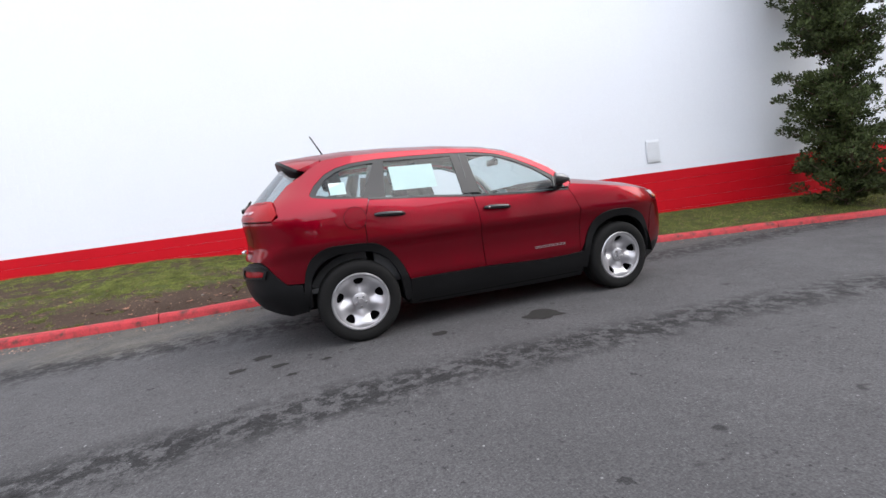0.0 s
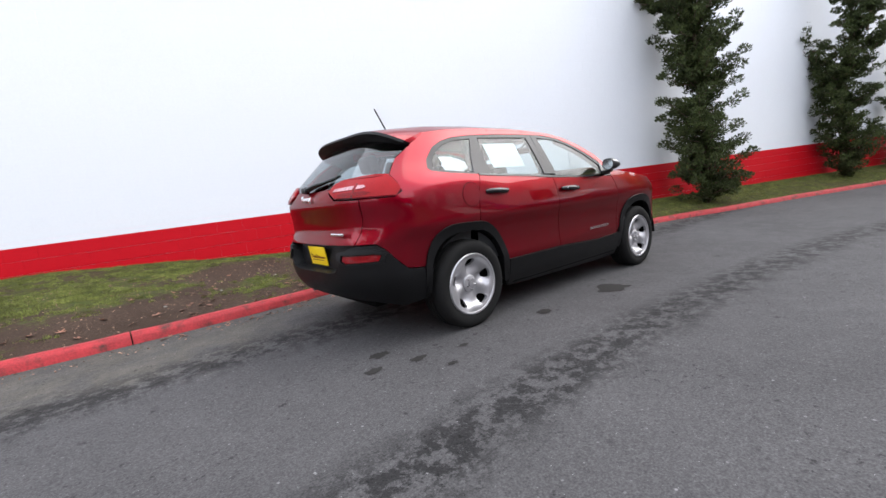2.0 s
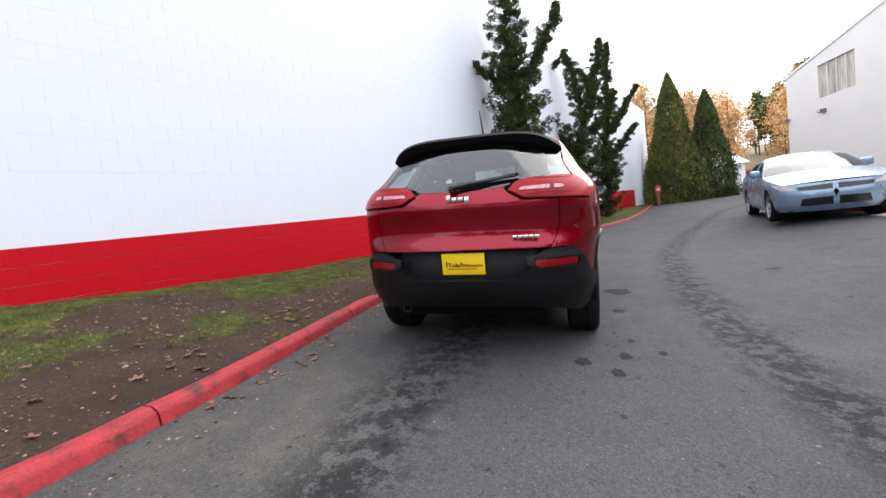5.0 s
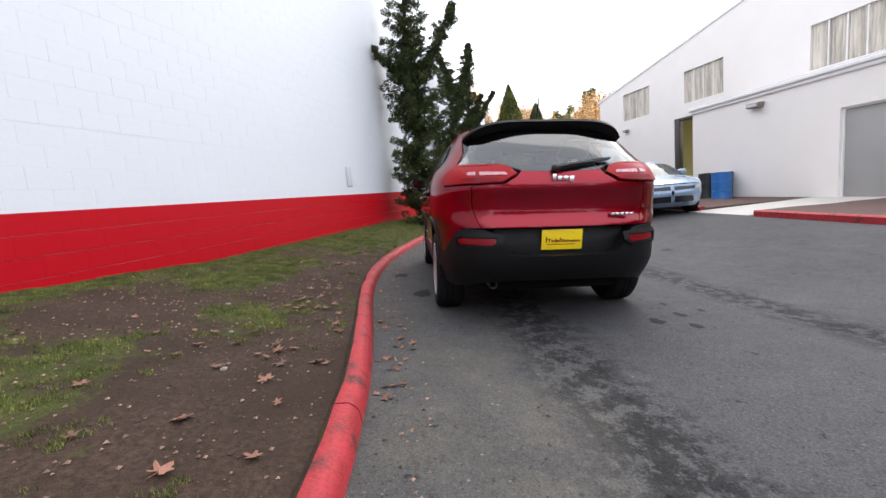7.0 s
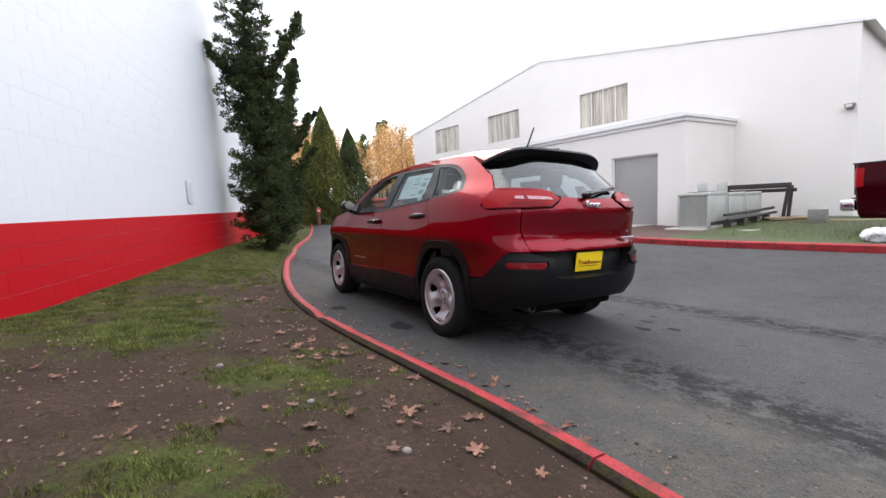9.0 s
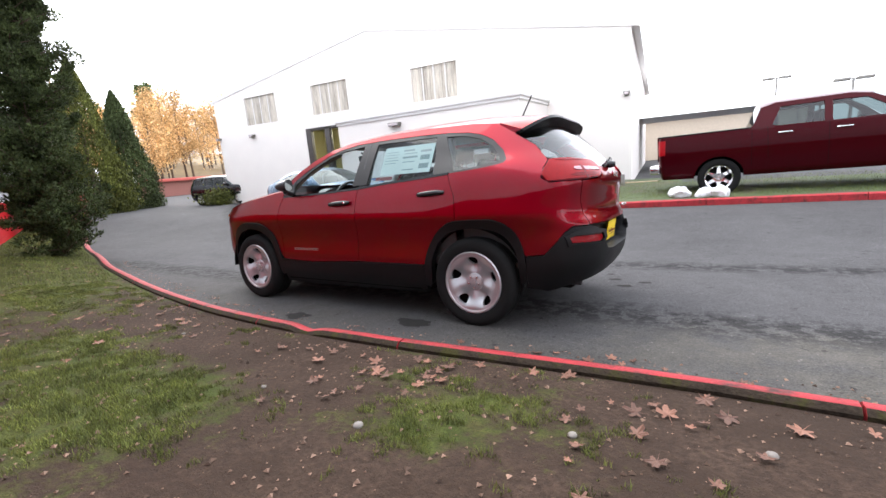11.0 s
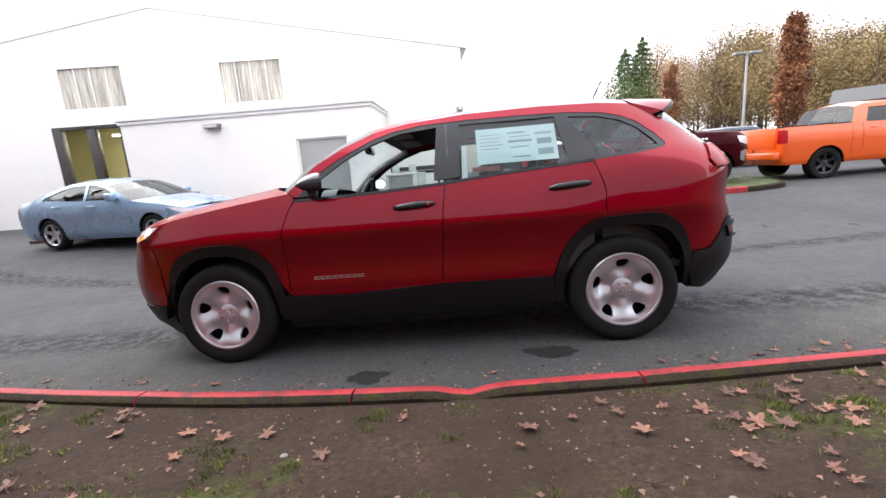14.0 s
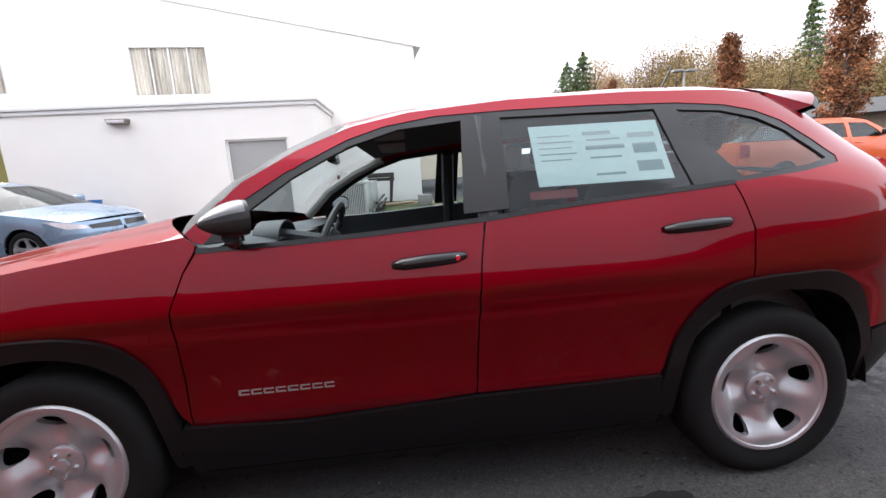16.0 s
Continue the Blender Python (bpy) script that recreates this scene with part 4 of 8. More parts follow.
def wheel(parent, name, x, y, z, r, side, rim_r, style, width=0.23, mat=None):
    """Tyre with tread grooves, and a five-window cover or a spoked rim; side is the outer side."""
    w = part(name, lathe([(rim_r * 0.98, side * -width), (r * 0.90, side * (-width - 0.005)), (r * 0.985, side * (-width + 0.02)), (r, side * (-width + 0.05)),
                          (r, side * (-width * 0.62)), (r - 0.008, side * (-width * 0.61)), (r - 0.008, side * (-width * 0.55)), (r, side * (-width * 0.54)),
                          (r, side * (-width * 0.42)), (r - 0.008, side * (-width * 0.41)), (r - 0.008, side * (-width * 0.36)), (r, side * (-width * 0.35)),
                          (r, side * -0.05), (r * 0.985, side * -0.018), (r * 0.93, side * 0.002), (r * 0.86, side * 0.008), (rim_r * 1.06, side * 0.002),
                          (rim_r * 0.99, side * -0.012)], n=48), M_RUBBER, parent)
    w.location = (x, y, z)
    R = rim_r
    holes = []
    if style == "cover":
        for k in range(5):
            a = math.pi / 2 + 2 * math.pi * k / 5
            q = []
            for e in np.linspace(0, 2 * math.pi, 18, endpoint=False):
                ce, se = math.cos(e), math.sin(e)
                rr = 0.72 + 0.135 * math.copysign(abs(ce) ** 0.8, ce)
                da = 0.225 * math.copysign(abs(se) ** 0.7, se) * (1 + 0.25 * ce)
                q.append((R * rr * math.cos(a + da), R * rr * math.sin(a + da)))
            holes.append(q)

        def dish(px, pz):
            rr, a = math.hypot(px, pz) / R, math.atan2(pz, px) - math.pi / 2
            lobe = math.cos(5 * a)
            ht = -0.035 * (1 - rr) if rr > 0.88 else -0.004 - 0.045 * step(0.88, 0.55, rr)
            if 0.28 < rr < 0.9:
                ht += 0.018 * (-lobe) * math.sin(math.pi * (rr - 0.28) / 0.62)
            return ht
    else:
        n_sp = 6 if style == "six" else 5
        for k in range(n_sp):
            a = math.pi / 2 + 2 * math.pi * (k + 0.5) / n_sp
            g = math.pi / n_sp
            holes.append([(R * rr * math.cos(a + da), R * rr * math.sin(a + da)) for rr, da in
                          ((0.38, 0.0), (0.50, -g * 0.50), (0.84, -g * 0.74), (0.90, -g * 0.4), (0.92, 0), (0.90, g * 0.4), (0.84, g * 0.74), (0.50, g * 0.50))])

        def dish(px, pz):
            rr = math.hypot(px, pz) / R
            return -0.02 - 0.03 * step(0.9, 0.3, rr) if rr < 0.92 else -0.03 * (1 - rr)
    v, f = fill([(R * math.cos(2 * math.pi * k / 48), R * math.sin(2 * math.pi * k / 48)) for k in range(48)], holes, R * (0.075 if style == "cover" else 0.11))
    bm = bmesh.new()
    front = [bm.verts.new((px, side * dish(px, pz), pz)) for px, pz in v]
    for t in f:
        bm.faces.new([front[i] for i in t])
    bm.verts.index_update()
    rim = {}
    for e in [e for e in bm.edges if len(e.link_faces) == 1]:
        for u in e.verts:
            if u.index not in rim:
                rim[u.index] = bm.verts.new(u.co + Vector((0, -side * 0.025, 0)))
        bm.faces.new((e.verts[0], e.verts[1], rim[e.verts[1].index], rim[e.verts[0].index]))
    part("wheel_cover" if style == "cover" else "rim", bm, mat or M_SILVER, w)
    if style == "cover":
        part("rim_lip", lathe([(R * 0.93, -side * 0.006), (R * 0.955, side * 0.004), (R * 1.0, side * 0.006), (R * 1.035, -side * 0.004), (R * 1.03, -side * 0.02)], n=48), M_SILVER, w)
        part("hub_plate", lathe([(0, -side * 0.036), (R * 0.25, -side * 0.036), (R * 0.285, -side * 0.041), (R * 0.30, -side * 0.060)], n=36), M_SILVER, w)
    part("brake_disc", lathe([(0, -side * 0.085), (R * 0.6, -side * 0.085), (R * 0.6, -side * 0.10), (R * 0.97, -side * 0.10), (R * 0.97, -side * 0.02)], n=32), M_DARK, w)
    for k in range(5):
        a = math.pi / 2 + 2 * math.pi * (k + 0.5) / 5
        b = lathe([(0, side * 0.012), (0.007, side * 0.010), (0.010, 0), (0.011, -side * 0.03)], n=8)
        nut = part("wheel_nut", b, M_CHROME, w)
        nut.location = (R * 0.19 * math.cos(a), -side * 0.032, R * 0.19 * math.sin(a))
        if style == "cover":
            pk = part("nut_pocket", lathe([(0.010, side * 0.0), (0.015, side * 0.001)], n=12), M_DARK, w)
            pk.location = (R * 0.19 * math.cos(a), -side * 0.041, R * 0.19 * math.sin(a))
    part("hub_cap", lathe([(0, -side * 0.022), (R * 0.09, -side * 0.024), (R * 0.105, -side * 0.034)], n=20), mat or M_SILVER, w)
    return w


# ---- the parked cherry-red car ----
CAR = Body([(0.10, 0.80, -2.02, 2.06), (0.18, 0.80, -2.02, 2.12), (0.30, 0.865, -2.13, 2.23), (0.42, 0.885, -2.22, 2.28), (0.50, 0.899, -2.255, 2.30), (0.58, 0.895, -2.266, 2.31),
            (0.66, 0.897, -2.268, 2.31), (0.745, 0.909, -2.246, 2.29), (0.79, 0.918, -2.243, 2.275), (0.85, 0.941, -2.214, 2.25), (0.91, 0.940, -2.211, 2.22), (1.00, 0.929, -2.218, 2.15),
            (1.05, 0.920, -2.227, 2.10), (1.09, 0.910, -2.228, 2.05), (1.14, 0.896, -2.212, 1.95), (1.20, 0.872, -2.17, 1.85), (1.30, 0.823, -2.08, 1.6), (1.40, 0.772, -1.985, 1.3),
            (1.50, 0.715, -1.885, 1.0), (1.56, 0.675, -1.825, 0.8), (1.64, 0.62, -1.76, 0.6)], 0.80, 1.0, soft=0.012)
CAR.haunch = 0.13
suv = thing("suv", "cherry-red compact SUV parked beside a red kerb", "car", LEAN.copy())
BELT = [(0.76, 1.085), (0.43, 1.09), (0.14, 1.10), (-0.24, 1.12), (-0.57, 1.15), (-1.05, 1.18), (-1.18, 1.19)]
ROOF_EDGE = [(0.80, 1.15), (0.62, 1.315), (0.42, 1.425), (0.22, 1.505), (0.0, 1.55), (-0.4, 1.582), (-0.9, 1.588), (-1.3, 1.575), (-1.5, 1.555)]
OPENING = [(0.735, 1.112), (0.62, 1.245), (0.46, 1.345), (0.24, 1.452), (0.10, 1.497), (-0.10, 1.528), (-0.4, 1.537), (-0.75, 1.537), (-1.08, 1.527), (-1.28, 1.507),
           (-1.40, 1.477), (-1.50, 1.43), (-1.60, 1.34), (-1.645, 1.27), (-1.63, 1.245), (-1.56, 1.232), (-1.46, 1.217), (-1.185, 1.195)]
FRONT_PANE = [(0.66, 1.118), (0.59, 1.215), (0.44, 1.322), (0.24, 1.425), (0.05, 1.482), (-0.20, 1.505), (-0.165, 1.124), (0.14, 1.112), (0.43, 1.105)]
REAR_PANE = [(-0.335, 1.142), (-0.355, 1.508), (-0.985, 1.506), (-1.035, 1.192), (-0.57, 1.163)]
QUARTER_PANE = [(-1.075, 1.498), (-1.26, 1.483), (-1.40, 1.445), (-1.50, 1.385), (-1.57, 1.31), (-1.595, 1.265), (-1.50, 1.243), (-1.225, 1.215)]
ARCH_R_OUT = [(-0.905, 0.45), (-0.955, 0.60), (-1.035, 0.72), (-1.13, 0.80), (-1.23, 0.832), (-1.42, 0.842), (-1.57, 0.836), (-1.69, 0.77), (-1.755, 0.66), (-1.785, 0.50), (-1.785, 0.36)]
ARCH_R_IN = [(-1.735, 0.36), (-1.725, 0.56), (-1.66, 0.69), (-1.56, 0.755), (-1.42, 0.775), (-1.25, 0.768), (-1.14, 0.725), (-1.05, 0.64), (-0.985, 0.50), (-0.955, 0.30), (-0.90, 0.30)]
ARCH_F_OUT = [(0.90, 0.43), (0.93, 0.56), (0.985, 0.69), (1.07, 0.78), (1.19, 0.828), (1.35, 0.838), (1.48, 0.826), (1.62, 0.768), (1.71, 0.66), (1.755, 0.50), (1.77, 0.36)]
ARCH_F_IN = [(1.725, 0.36), (1.705, 0.50), (1.66, 0.62), (1.58, 0.70), (1.47, 0.75), (1.35, 0.765), (1.23, 0.752), (1.12, 0.705), (1.04, 0.63), (0.985, 0.50), (0.955, 0.30), (0.90, 0.30)]
for arch_line in (ARCH_R_OUT, ARCH_R_IN, ARCH_F_OUT, ARCH_F_IN):
    arch_line[:] = [tuple(float(c) for c in q) for q in smooth_curve(arch_line, 3)]
HOOD_EDGE = [(0.80, 1.14), (1.0, 1.115), (1.3, 1.075), (1.6, 1.03), (1.8, 0.995), (2.0, 0.955), (2.08, 0.935)]
# Paler grey for the mirror's upper half: sky sheen put into the colour.
M_CAP = material("grey_cap_with_sky_sheen", (0.10, 0.10, 0.105), 0.3, bump=0, coat=0.6)


def mirror_shell(u, v):
    """The mirror's housing: a blunt nose forward, widest at its open back."""
    f = 0.10 + 0.90 * math.sin(math.pi / 2 * min(1.0, u * 1.15)) ** 0.75
    a = 2 * math.pi * v
    c, sn = math.cos(a), math.sin(a)
    return Vector((0.075 - 0.135 * u, 0.098 * f * math.copysign(abs(c) ** 0.75, c), 0.056 * f * math.copysign(abs(sn) ** 0.75, sn) + 0.012 * u))


for sd in (1, -1):
    df = CAR.panel("front_door", CAR.side([(0.862, 0.45), (0.867, 0.70), (0.860, 0.89), (0.804, 1.02), (0.762, 1.083), (0.43, 1.09), (0.14, 1.10), (-0.236, 1.119),
                                           (-0.212, 0.97), (-0.172, 0.47), (0.47, 0.44)], sd), M_RED, suv, h=0.035)
    dr = CAR.panel("rear_door", CAR.side([(-0.178, 0.47), (-0.218, 0.97), (-0.242, 1.121), (-0.57, 1.15), (-1.05, 1.18), (-1.179, 1.188), (-1.237, 1.02), (-1.239, 0.835),
                                          (-1.13, 0.795), (-1.03, 0.715), (-0.95, 0.60), (-0.90, 0.47)], sd), M_RED, suv, h=0.035)
    fb = [(0.868, 0.45), (0.873, 0.70), (0.866, 0.89), (0.81, 1.02), (0.77, 1.088), (0.765, 1.11), (0.80, 1.14)]
    CAR.panel("front_fender", CAR.side([*fb, *HOOD_EDGE[1:-2], (1.84, 0.90), (1.80, 0.75), (1.77, 0.50), *[(x, z - 0.008) for x, z in ARCH_F_OUT[-7:2:-1]]], sd), M_RED, suv, h=0.035)
    low = [(-1.78, 0.57), (-1.69, 0.765), (-1.57, 0.83), (-1.42, 0.836), (-1.245, 0.828), (-1.243, 1.02), (-1.185, 1.19)]
    edge = CAR.side([(-1.955, 1.083), (-1.90, 1.12), (-1.908, 1.19), (-1.92, 1.245), (-1.81, 1.36), (-1.70, 1.43), (-1.58, 1.515), (-1.5, 1.555), *ROOF_EDGE[-2::-1],
                     (0.77, 1.12), *OPENING, (-1.186, 1.188), *low[::-1], (-1.91, 0.58), (-1.985, 0.66), (-2.04, 0.733)], sd, shut=False)
    corner = [(sd * CAR.sy(y, z), z) for y, z in ((0.74, 0.772), (0.606, 0.772), (0.641, 0.85), (0.667, 0.95), (0.664, 1.09))]
    CAR.panel("body_side", edge + corner, M_RED, suv, h=0.035, label="quarter panel, pillars and roof rail in one")
    CAR.panel("window_trim", CAR.side(OPENING, sd), M_TRIM, suv, out=-0.003, depth=0.012, h=0.06,
              holes=[CAR.side(p, sd) for p in (FRONT_PANE, REAR_PANE, QUARTER_PANE)], label="black window surround and pillar covers")
    CAR.panel("belt_moulding", CAR.side([(0.76, 1.098), (0.43, 1.103), (0.14, 1.113), (-0.24, 1.133), (-0.57, 1.163), (-1.05, 1.193), (-1.19, 1.203),
                                         *[(x, z - 0.004) for x, z in BELT[::-1]]], sd), M_GLOSSBLACK, suv, out=0.006, depth=0.012, h=0.05)
    if sd < 0:
        CAR.panel("front_window", CAR.side(FRONT_PANE, sd), M_GLASS, suv, out=-0.010, depth=0.003, h=0.1)
    CAR.panel("rear_window", CAR.side(REAR_PANE, sd), M_GLASS, suv, out=-0.010, depth=0.003, h=0.1)
    CAR.panel("quarter_window", CAR.side(QUARTER_PANE, sd), M_GLASS, suv, out=-0.010, depth=0.003, h=0.1)
    CAR.panel("wheel_arch_trim", CAR.side(ARCH_R_OUT + ARCH_R_IN, sd, 0.03), M_PLASTIC, suv, out=0.014, depth=0.06, h=0.04)
    CAR.panel("wheel_arch_trim", CAR.side(ARCH_F_OUT + ARCH_F_IN, sd, 0.03), M_PLASTIC, suv, out=0.014, depth=0.06, h=0.04)
    CAR.panel("sill_cladding", CAR.side([(0.90, 0.455), (0.47, 0.434), (-0.172, 0.463), (-0.90, 0.47), (-0.90, 0.24), (-0.6, 0.225), (0.5, 0.205), (0.90, 0.215)], sd), M_PLASTIC, suv,
              out=0.016, depth=0.08, h=0.06)
    # lamps
    lens = ([(sd * CAR.sy(y, z), z) for y, z in ((0.335, 1.163), (0.38, 1.212), (0.45, 1.234), (0.62, 1.244), (0.70, 1.245))]
            + CAR.side([(-1.928, 1.24), (-1.917, 1.19), (-1.905, 1.14), (-1.945, 1.096)], sd, shut=False)
            + [(sd * CAR.sy(y, z), z) for y, z in ((0.78, 1.100), (0.62, 1.104), (0.44, 1.110))])
    tl = CAR.panel("tail_lamp", lens, M_LAMPRED, suv, out=0.012, depth=0.05, h=0.04, label="red and clear tail lamp")
    for pts in (((0.405, 1.152), (0.42, 1.172), (0.600, 1.180), (0.600, 1.154)), ((0.628, 1.156), (0.628, 1.180), (0.675, 1.178), (0.690, 1.165), (0.675, 1.156))):
        CAR.panel("clear_lens", [(sd * CAR.sy(y, z), z) for y, z in pts], M_TAILCLEAR, tl, out=0.016, depth=0.01, h=0.04)
    for za, zb, ya in ((1.116, 1.138, 0.46), (1.226, 1.236, 0.50)):
        CAR.panel("lamp_band", [(sd * CAR.sy(y, z), z) for y, z in ((ya, (za + zb) / 2), (ya + 0.05, zb), (0.70, zb), (0.74, (za + zb) / 2), (0.70, za), (ya + 0.05, za))], M_REFLECTOR, tl, out=0.0145, depth=0.004, h=0.04)
    part("lamp_seam", grid(lambda u, v: CAR.at(sd * CAR.sy(0.614 + 0.006 * u, 1.10 + 0.142 * v), 1.10 + 0.142 * v) + Vector((-0.0165, 0, 0)), 1, 6), M_GLOSSBLACK, tl)
    mc = (sum(p[0] for p in lens) / len(lens), sum(p[1] for p in lens) / len(lens))
    CAR.panel("lamp_surround", [(mc[0] + (p[0] - mc[0]) * 1.012, mc[1] + (p[1] - mc[1]) * 1.05 - 0.001) for p in lens], M_RED, suv, out=0.002, depth=0.03, h=0.04)
    rl = CAR.panel("rear_reflector", [(sd * CAR.sy(y, z), z) for y, z in ((0.50, 0.69), (0.73, 0.698), (0.765, 0.69), (0.755, 0.655), (0.53, 0.645), (0.50, 0.662))], M_REFLECTOR, suv, out=0.012, depth=0.02, h=0.03)
    CAR.panel("reflector_bezel", [(sd * CAR.sy(y, z), z) for y, z in ((0.44, 0.715), (0.58, 0.735), (0.73, 0.738), (0.79, 0.705), (0.775, 0.632), (0.52, 0.62), (0.45, 0.66))], M_PLASTIC, suv,
              out=0.024, depth=0.02, h=0.03, holes=[[(sd * CAR.sy(y, z), z) for y, z in ((0.492, 0.697), (0.73, 0.705), (0.772, 0.693), (0.76, 0.648), (0.525, 0.638), (0.49, 0.658))]])
    CAR.panel("head_lamp", CAR.side([(1.77, 0.985), (1.90, 0.975), (2.05, 0.945), (2.15, 0.905), (2.12, 0.875), (2.0, 0.880), (1.88, 0.915)], sd), M_LAMPCLEAR, suv, out=0.004, depth=0.03, h=0.05,
              label="slim head lamp with an amber side lens")
    CAR.panel("amber_lens", CAR.side([(1.86, 0.928), (1.98, 0.925), (2.12, 0.900), (2.12, 0.878), (2.0, 0.884), (1.90, 0.906)], sd), M_AMBER, suv, out=0.010, depth=0.01, h=0.05)
    # nose halves: red upper bumper, black lower
    nose = lambda z: sd * (CAR.sx(9, z))
    CAR.panel("front_bumper", [(CAR.sx(x, z, sd), z) for x, z in ((1.785, 0.50), (1.80, 0.62), (1.81, 0.75), (1.83, 0.83), (1.85, 0.893), (1.93, 0.883), (2.0, 0.878), (2.09, 0.888))]
              + [(nose(z), z) for z in (0.92, 0.8, 0.7, 0.6, 0.45)] + [(CAR.sx(2.1, 0.44, sd), 0.44), (CAR.sx(1.95, 0.43, sd), 0.43), (CAR.sx(1.80, 0.42, sd), 0.42)], M_RED, suv, h=0.06)
    CAR.panel("lower_bumper", [(CAR.sx(1.775, 0.50, sd), 0.49), (CAR.sx(1.80, 0.41, sd), 0.412)] + [(CAR.sx(2.1, 0.43, sd), 0.432), (nose(0.44), 0.44), (nose(0.24), 0.24)]
              + [(CAR.sx(1.95, 0.17, sd), 0.17), (CAR.sx(1.80, 0.15, sd), 0.15), (CAR.sx(1.765, 0.24, sd), 0.24)], M_PLASTIC, suv, h=0.07, out=0.008)
    # door handles, mirror
    for nm, xa, zc, dd in (("front", -0.03, 1.003, df), ("rear", -1.025, 1.052, dr)):
        yb = CAR.dims(zc)[0] * sd
        b = tube([(xa + 0.125, yb + sd * 0.008, zc - 0.012), (xa + 0.09, yb + sd * 0.036, zc - 0.006), (xa, yb + sd * 0.044, zc), (xa - 0.09, yb + sd * 0.036, zc + 0.004),
                  (xa - 0.125, yb + sd * 0.008, zc + 0.004)], [0.014, 0.021, 0.023, 0.021, 0.014], n=12)
        part("door_handle", b, M_GLOSSBLACK, dd, "black pull handle")
        cup = lathe([(0.0, 0.002 * sd), (0.05, 0.0025 * sd), (0.062, 0.0005 * sd)], n=20)
        bmesh.ops.scale(cup, vec=(1.25, 1, 0.55), verts=cup.verts)
        cp = part("handle_cup", cup, M_RED, dd)
        cp.location = (xa, yb, zc - 0.005)
        if nm == "front":
            lk = part("key_lock", lathe([(0, sd * 0.004), (0.009, sd * 0.004), (0.011, 0)], n=14), M_CHROME, dd)
            lk.location = (xa - 0.095, yb + sd * 0.052, zc + 0.003)
    mir = part("door_mirror", grid(mirror_shell, 12, 28), M_TRIM, suv, "black door mirror with sky sheen coloured into its cap", smooth=60)
    mir.matrix_local = pose(0.605, sd * 1.03, 1.185, 0, 0, sd * 30)
    part("mirror_cap", grid(lambda u, v: mirror_shell(0.04 + 0.86 * u, 0.04 + 0.42 * v) * 1.02 + Vector((0, 0, 0.001)), 10, 16), M_CAP, mir, smooth=60)
    part("mirror_glass", grid(lambda u, v: Vector((-0.056, 0.094 * u * math.cos(2 * math.pi * v), 0.052 * u * math.sin(2 * math.pi * v) + 0.011)), 4, 28), M_CHROME, mir)
    part("mirror_foot", tube([(0.64, sd * 0.89, 1.115), (0.62, sd * 0.95, 1.118), (0.60, sd * 1.01, 1.14)], [0.030, 0.024, 0.028]), M_TRIM, suv)
    CAR.panel("mirror_sail", CAR.side([(0.735, 1.112), (0.62, 1.24), (0.60, 1.115)], sd), M_GLOSSBLACK, suv, out=0.002, depth=0.01, h=0.06)
    # side badge as plain bars
    for k, wdt in enumerate((0.036, 0.036, 0.036, 0.036, 0.036, 0.036, 0.036, 0.036)):
        xb = 0.69 - k * 0.0435
        bz = 0.565
        yb = CAR.dims(bz)[0]
        for za, zb, xa_, xc_ in ((bz - 0.010, bz - 0.006, xb - wdt, xb), (bz + 0.005, bz + 0.009, xb - wdt, xb), (bz - 0.010, bz + 0.009, xb - 0.006, xb)):
            part("badge_bar", box(xa_, xc_, sd * yb, sd * (yb + 0.005), za, zb), M_SILVER, df)
# fuel flap on the right side
cx, cz, fr_ = -1.315, 1.045, 0.095
ring = [(cx + fr_ * math.cos(a), cz + fr_ * math.sin(a)) for a in np.linspace(0, 2 * math.pi, 28, endpoint=False)]
ring2 = [(cx + (fr_ - 0.004) * math.cos(a), cz + (fr_ - 0.004) * math.sin(a)) for a in np.linspace(0, 2 * math.pi, 28, endpoint=False)]
CAR.panel("fuel_flap", CAR.side(ring2, -1), M_RED, suv, out=0.003, depth=0.006, h=0.05)
CAR.panel("fuel_flap_gap", CAR.side(ring, -1), M_DARK, suv, out=0.001, depth=0.0, h=0.05)
# tail
half = [(0.60, 0.772), (0.635, 0.85), (0.662, 0.95), (0.658, 1.085), (0.42, 1.095), (0.33, 1.15), (0.30, 1.185)]
gate = CAR.panel("tailgate", CAR.tail(half + [(0, 1.172)] + [(-y, z) for y, z in half[::-1]]), M_RED, suv, h=0.03)
edge_l = [(CAR.sy(y, z), z) for y, z in ((0, 1.178), (0.30, 1.19), (0.37, 1.222), (0.45, 1.246), (0.62, 1.255), (0.70, 1.257))] + \
         [(CAR.sx(x, z), z) for x, z in ((-1.915, 1.258), (-1.81, 1.367), (-1.70, 1.437), (-1.60, 1.50))] + [(CAR.sy(0.5, 1.52), 1.52), (CAR.sy(0.25, 1.53), 1.53)]
CAR.panel("rear_glass", edge_l + [(-s, z) for s, z in edge_l[:0:-1]], M_REARGLASS, suv, out=-0.004, depth=0.004, h=0.06)
top = [(0.74, 0.765), (0.60, 0.762), (0.53, 0.74), (0.47, 0.65), (0.40, 0.575), (0.30, 0.562)]
bl = [(CAR.sx(x, z), z) for x, z in ((-1.765, 0.33), (-1.775, 0.45), (-1.79, 0.562), (-1.905, 0.572), (-1.98, 0.652), (-2.035, 0.725))]
bl += [(CAR.sy(y, z), z) for y, z in top]
bb = [(CAR.sx(-1.9, 0.30), 0.30), (CAR.sy(0.62, 0.345), 0.345), (CAR.sy(0.35, 0.37), 0.37)]
CAR.panel("rear_bumper", bl + [(-s, z) for s, z in bl[::-1]] + [(-s, z) for s, z in bb] + bb[::-1], M_PLASTIC, suv, out=0.010, depth=0.11, h=0.06, label="black plastic rear bumper")
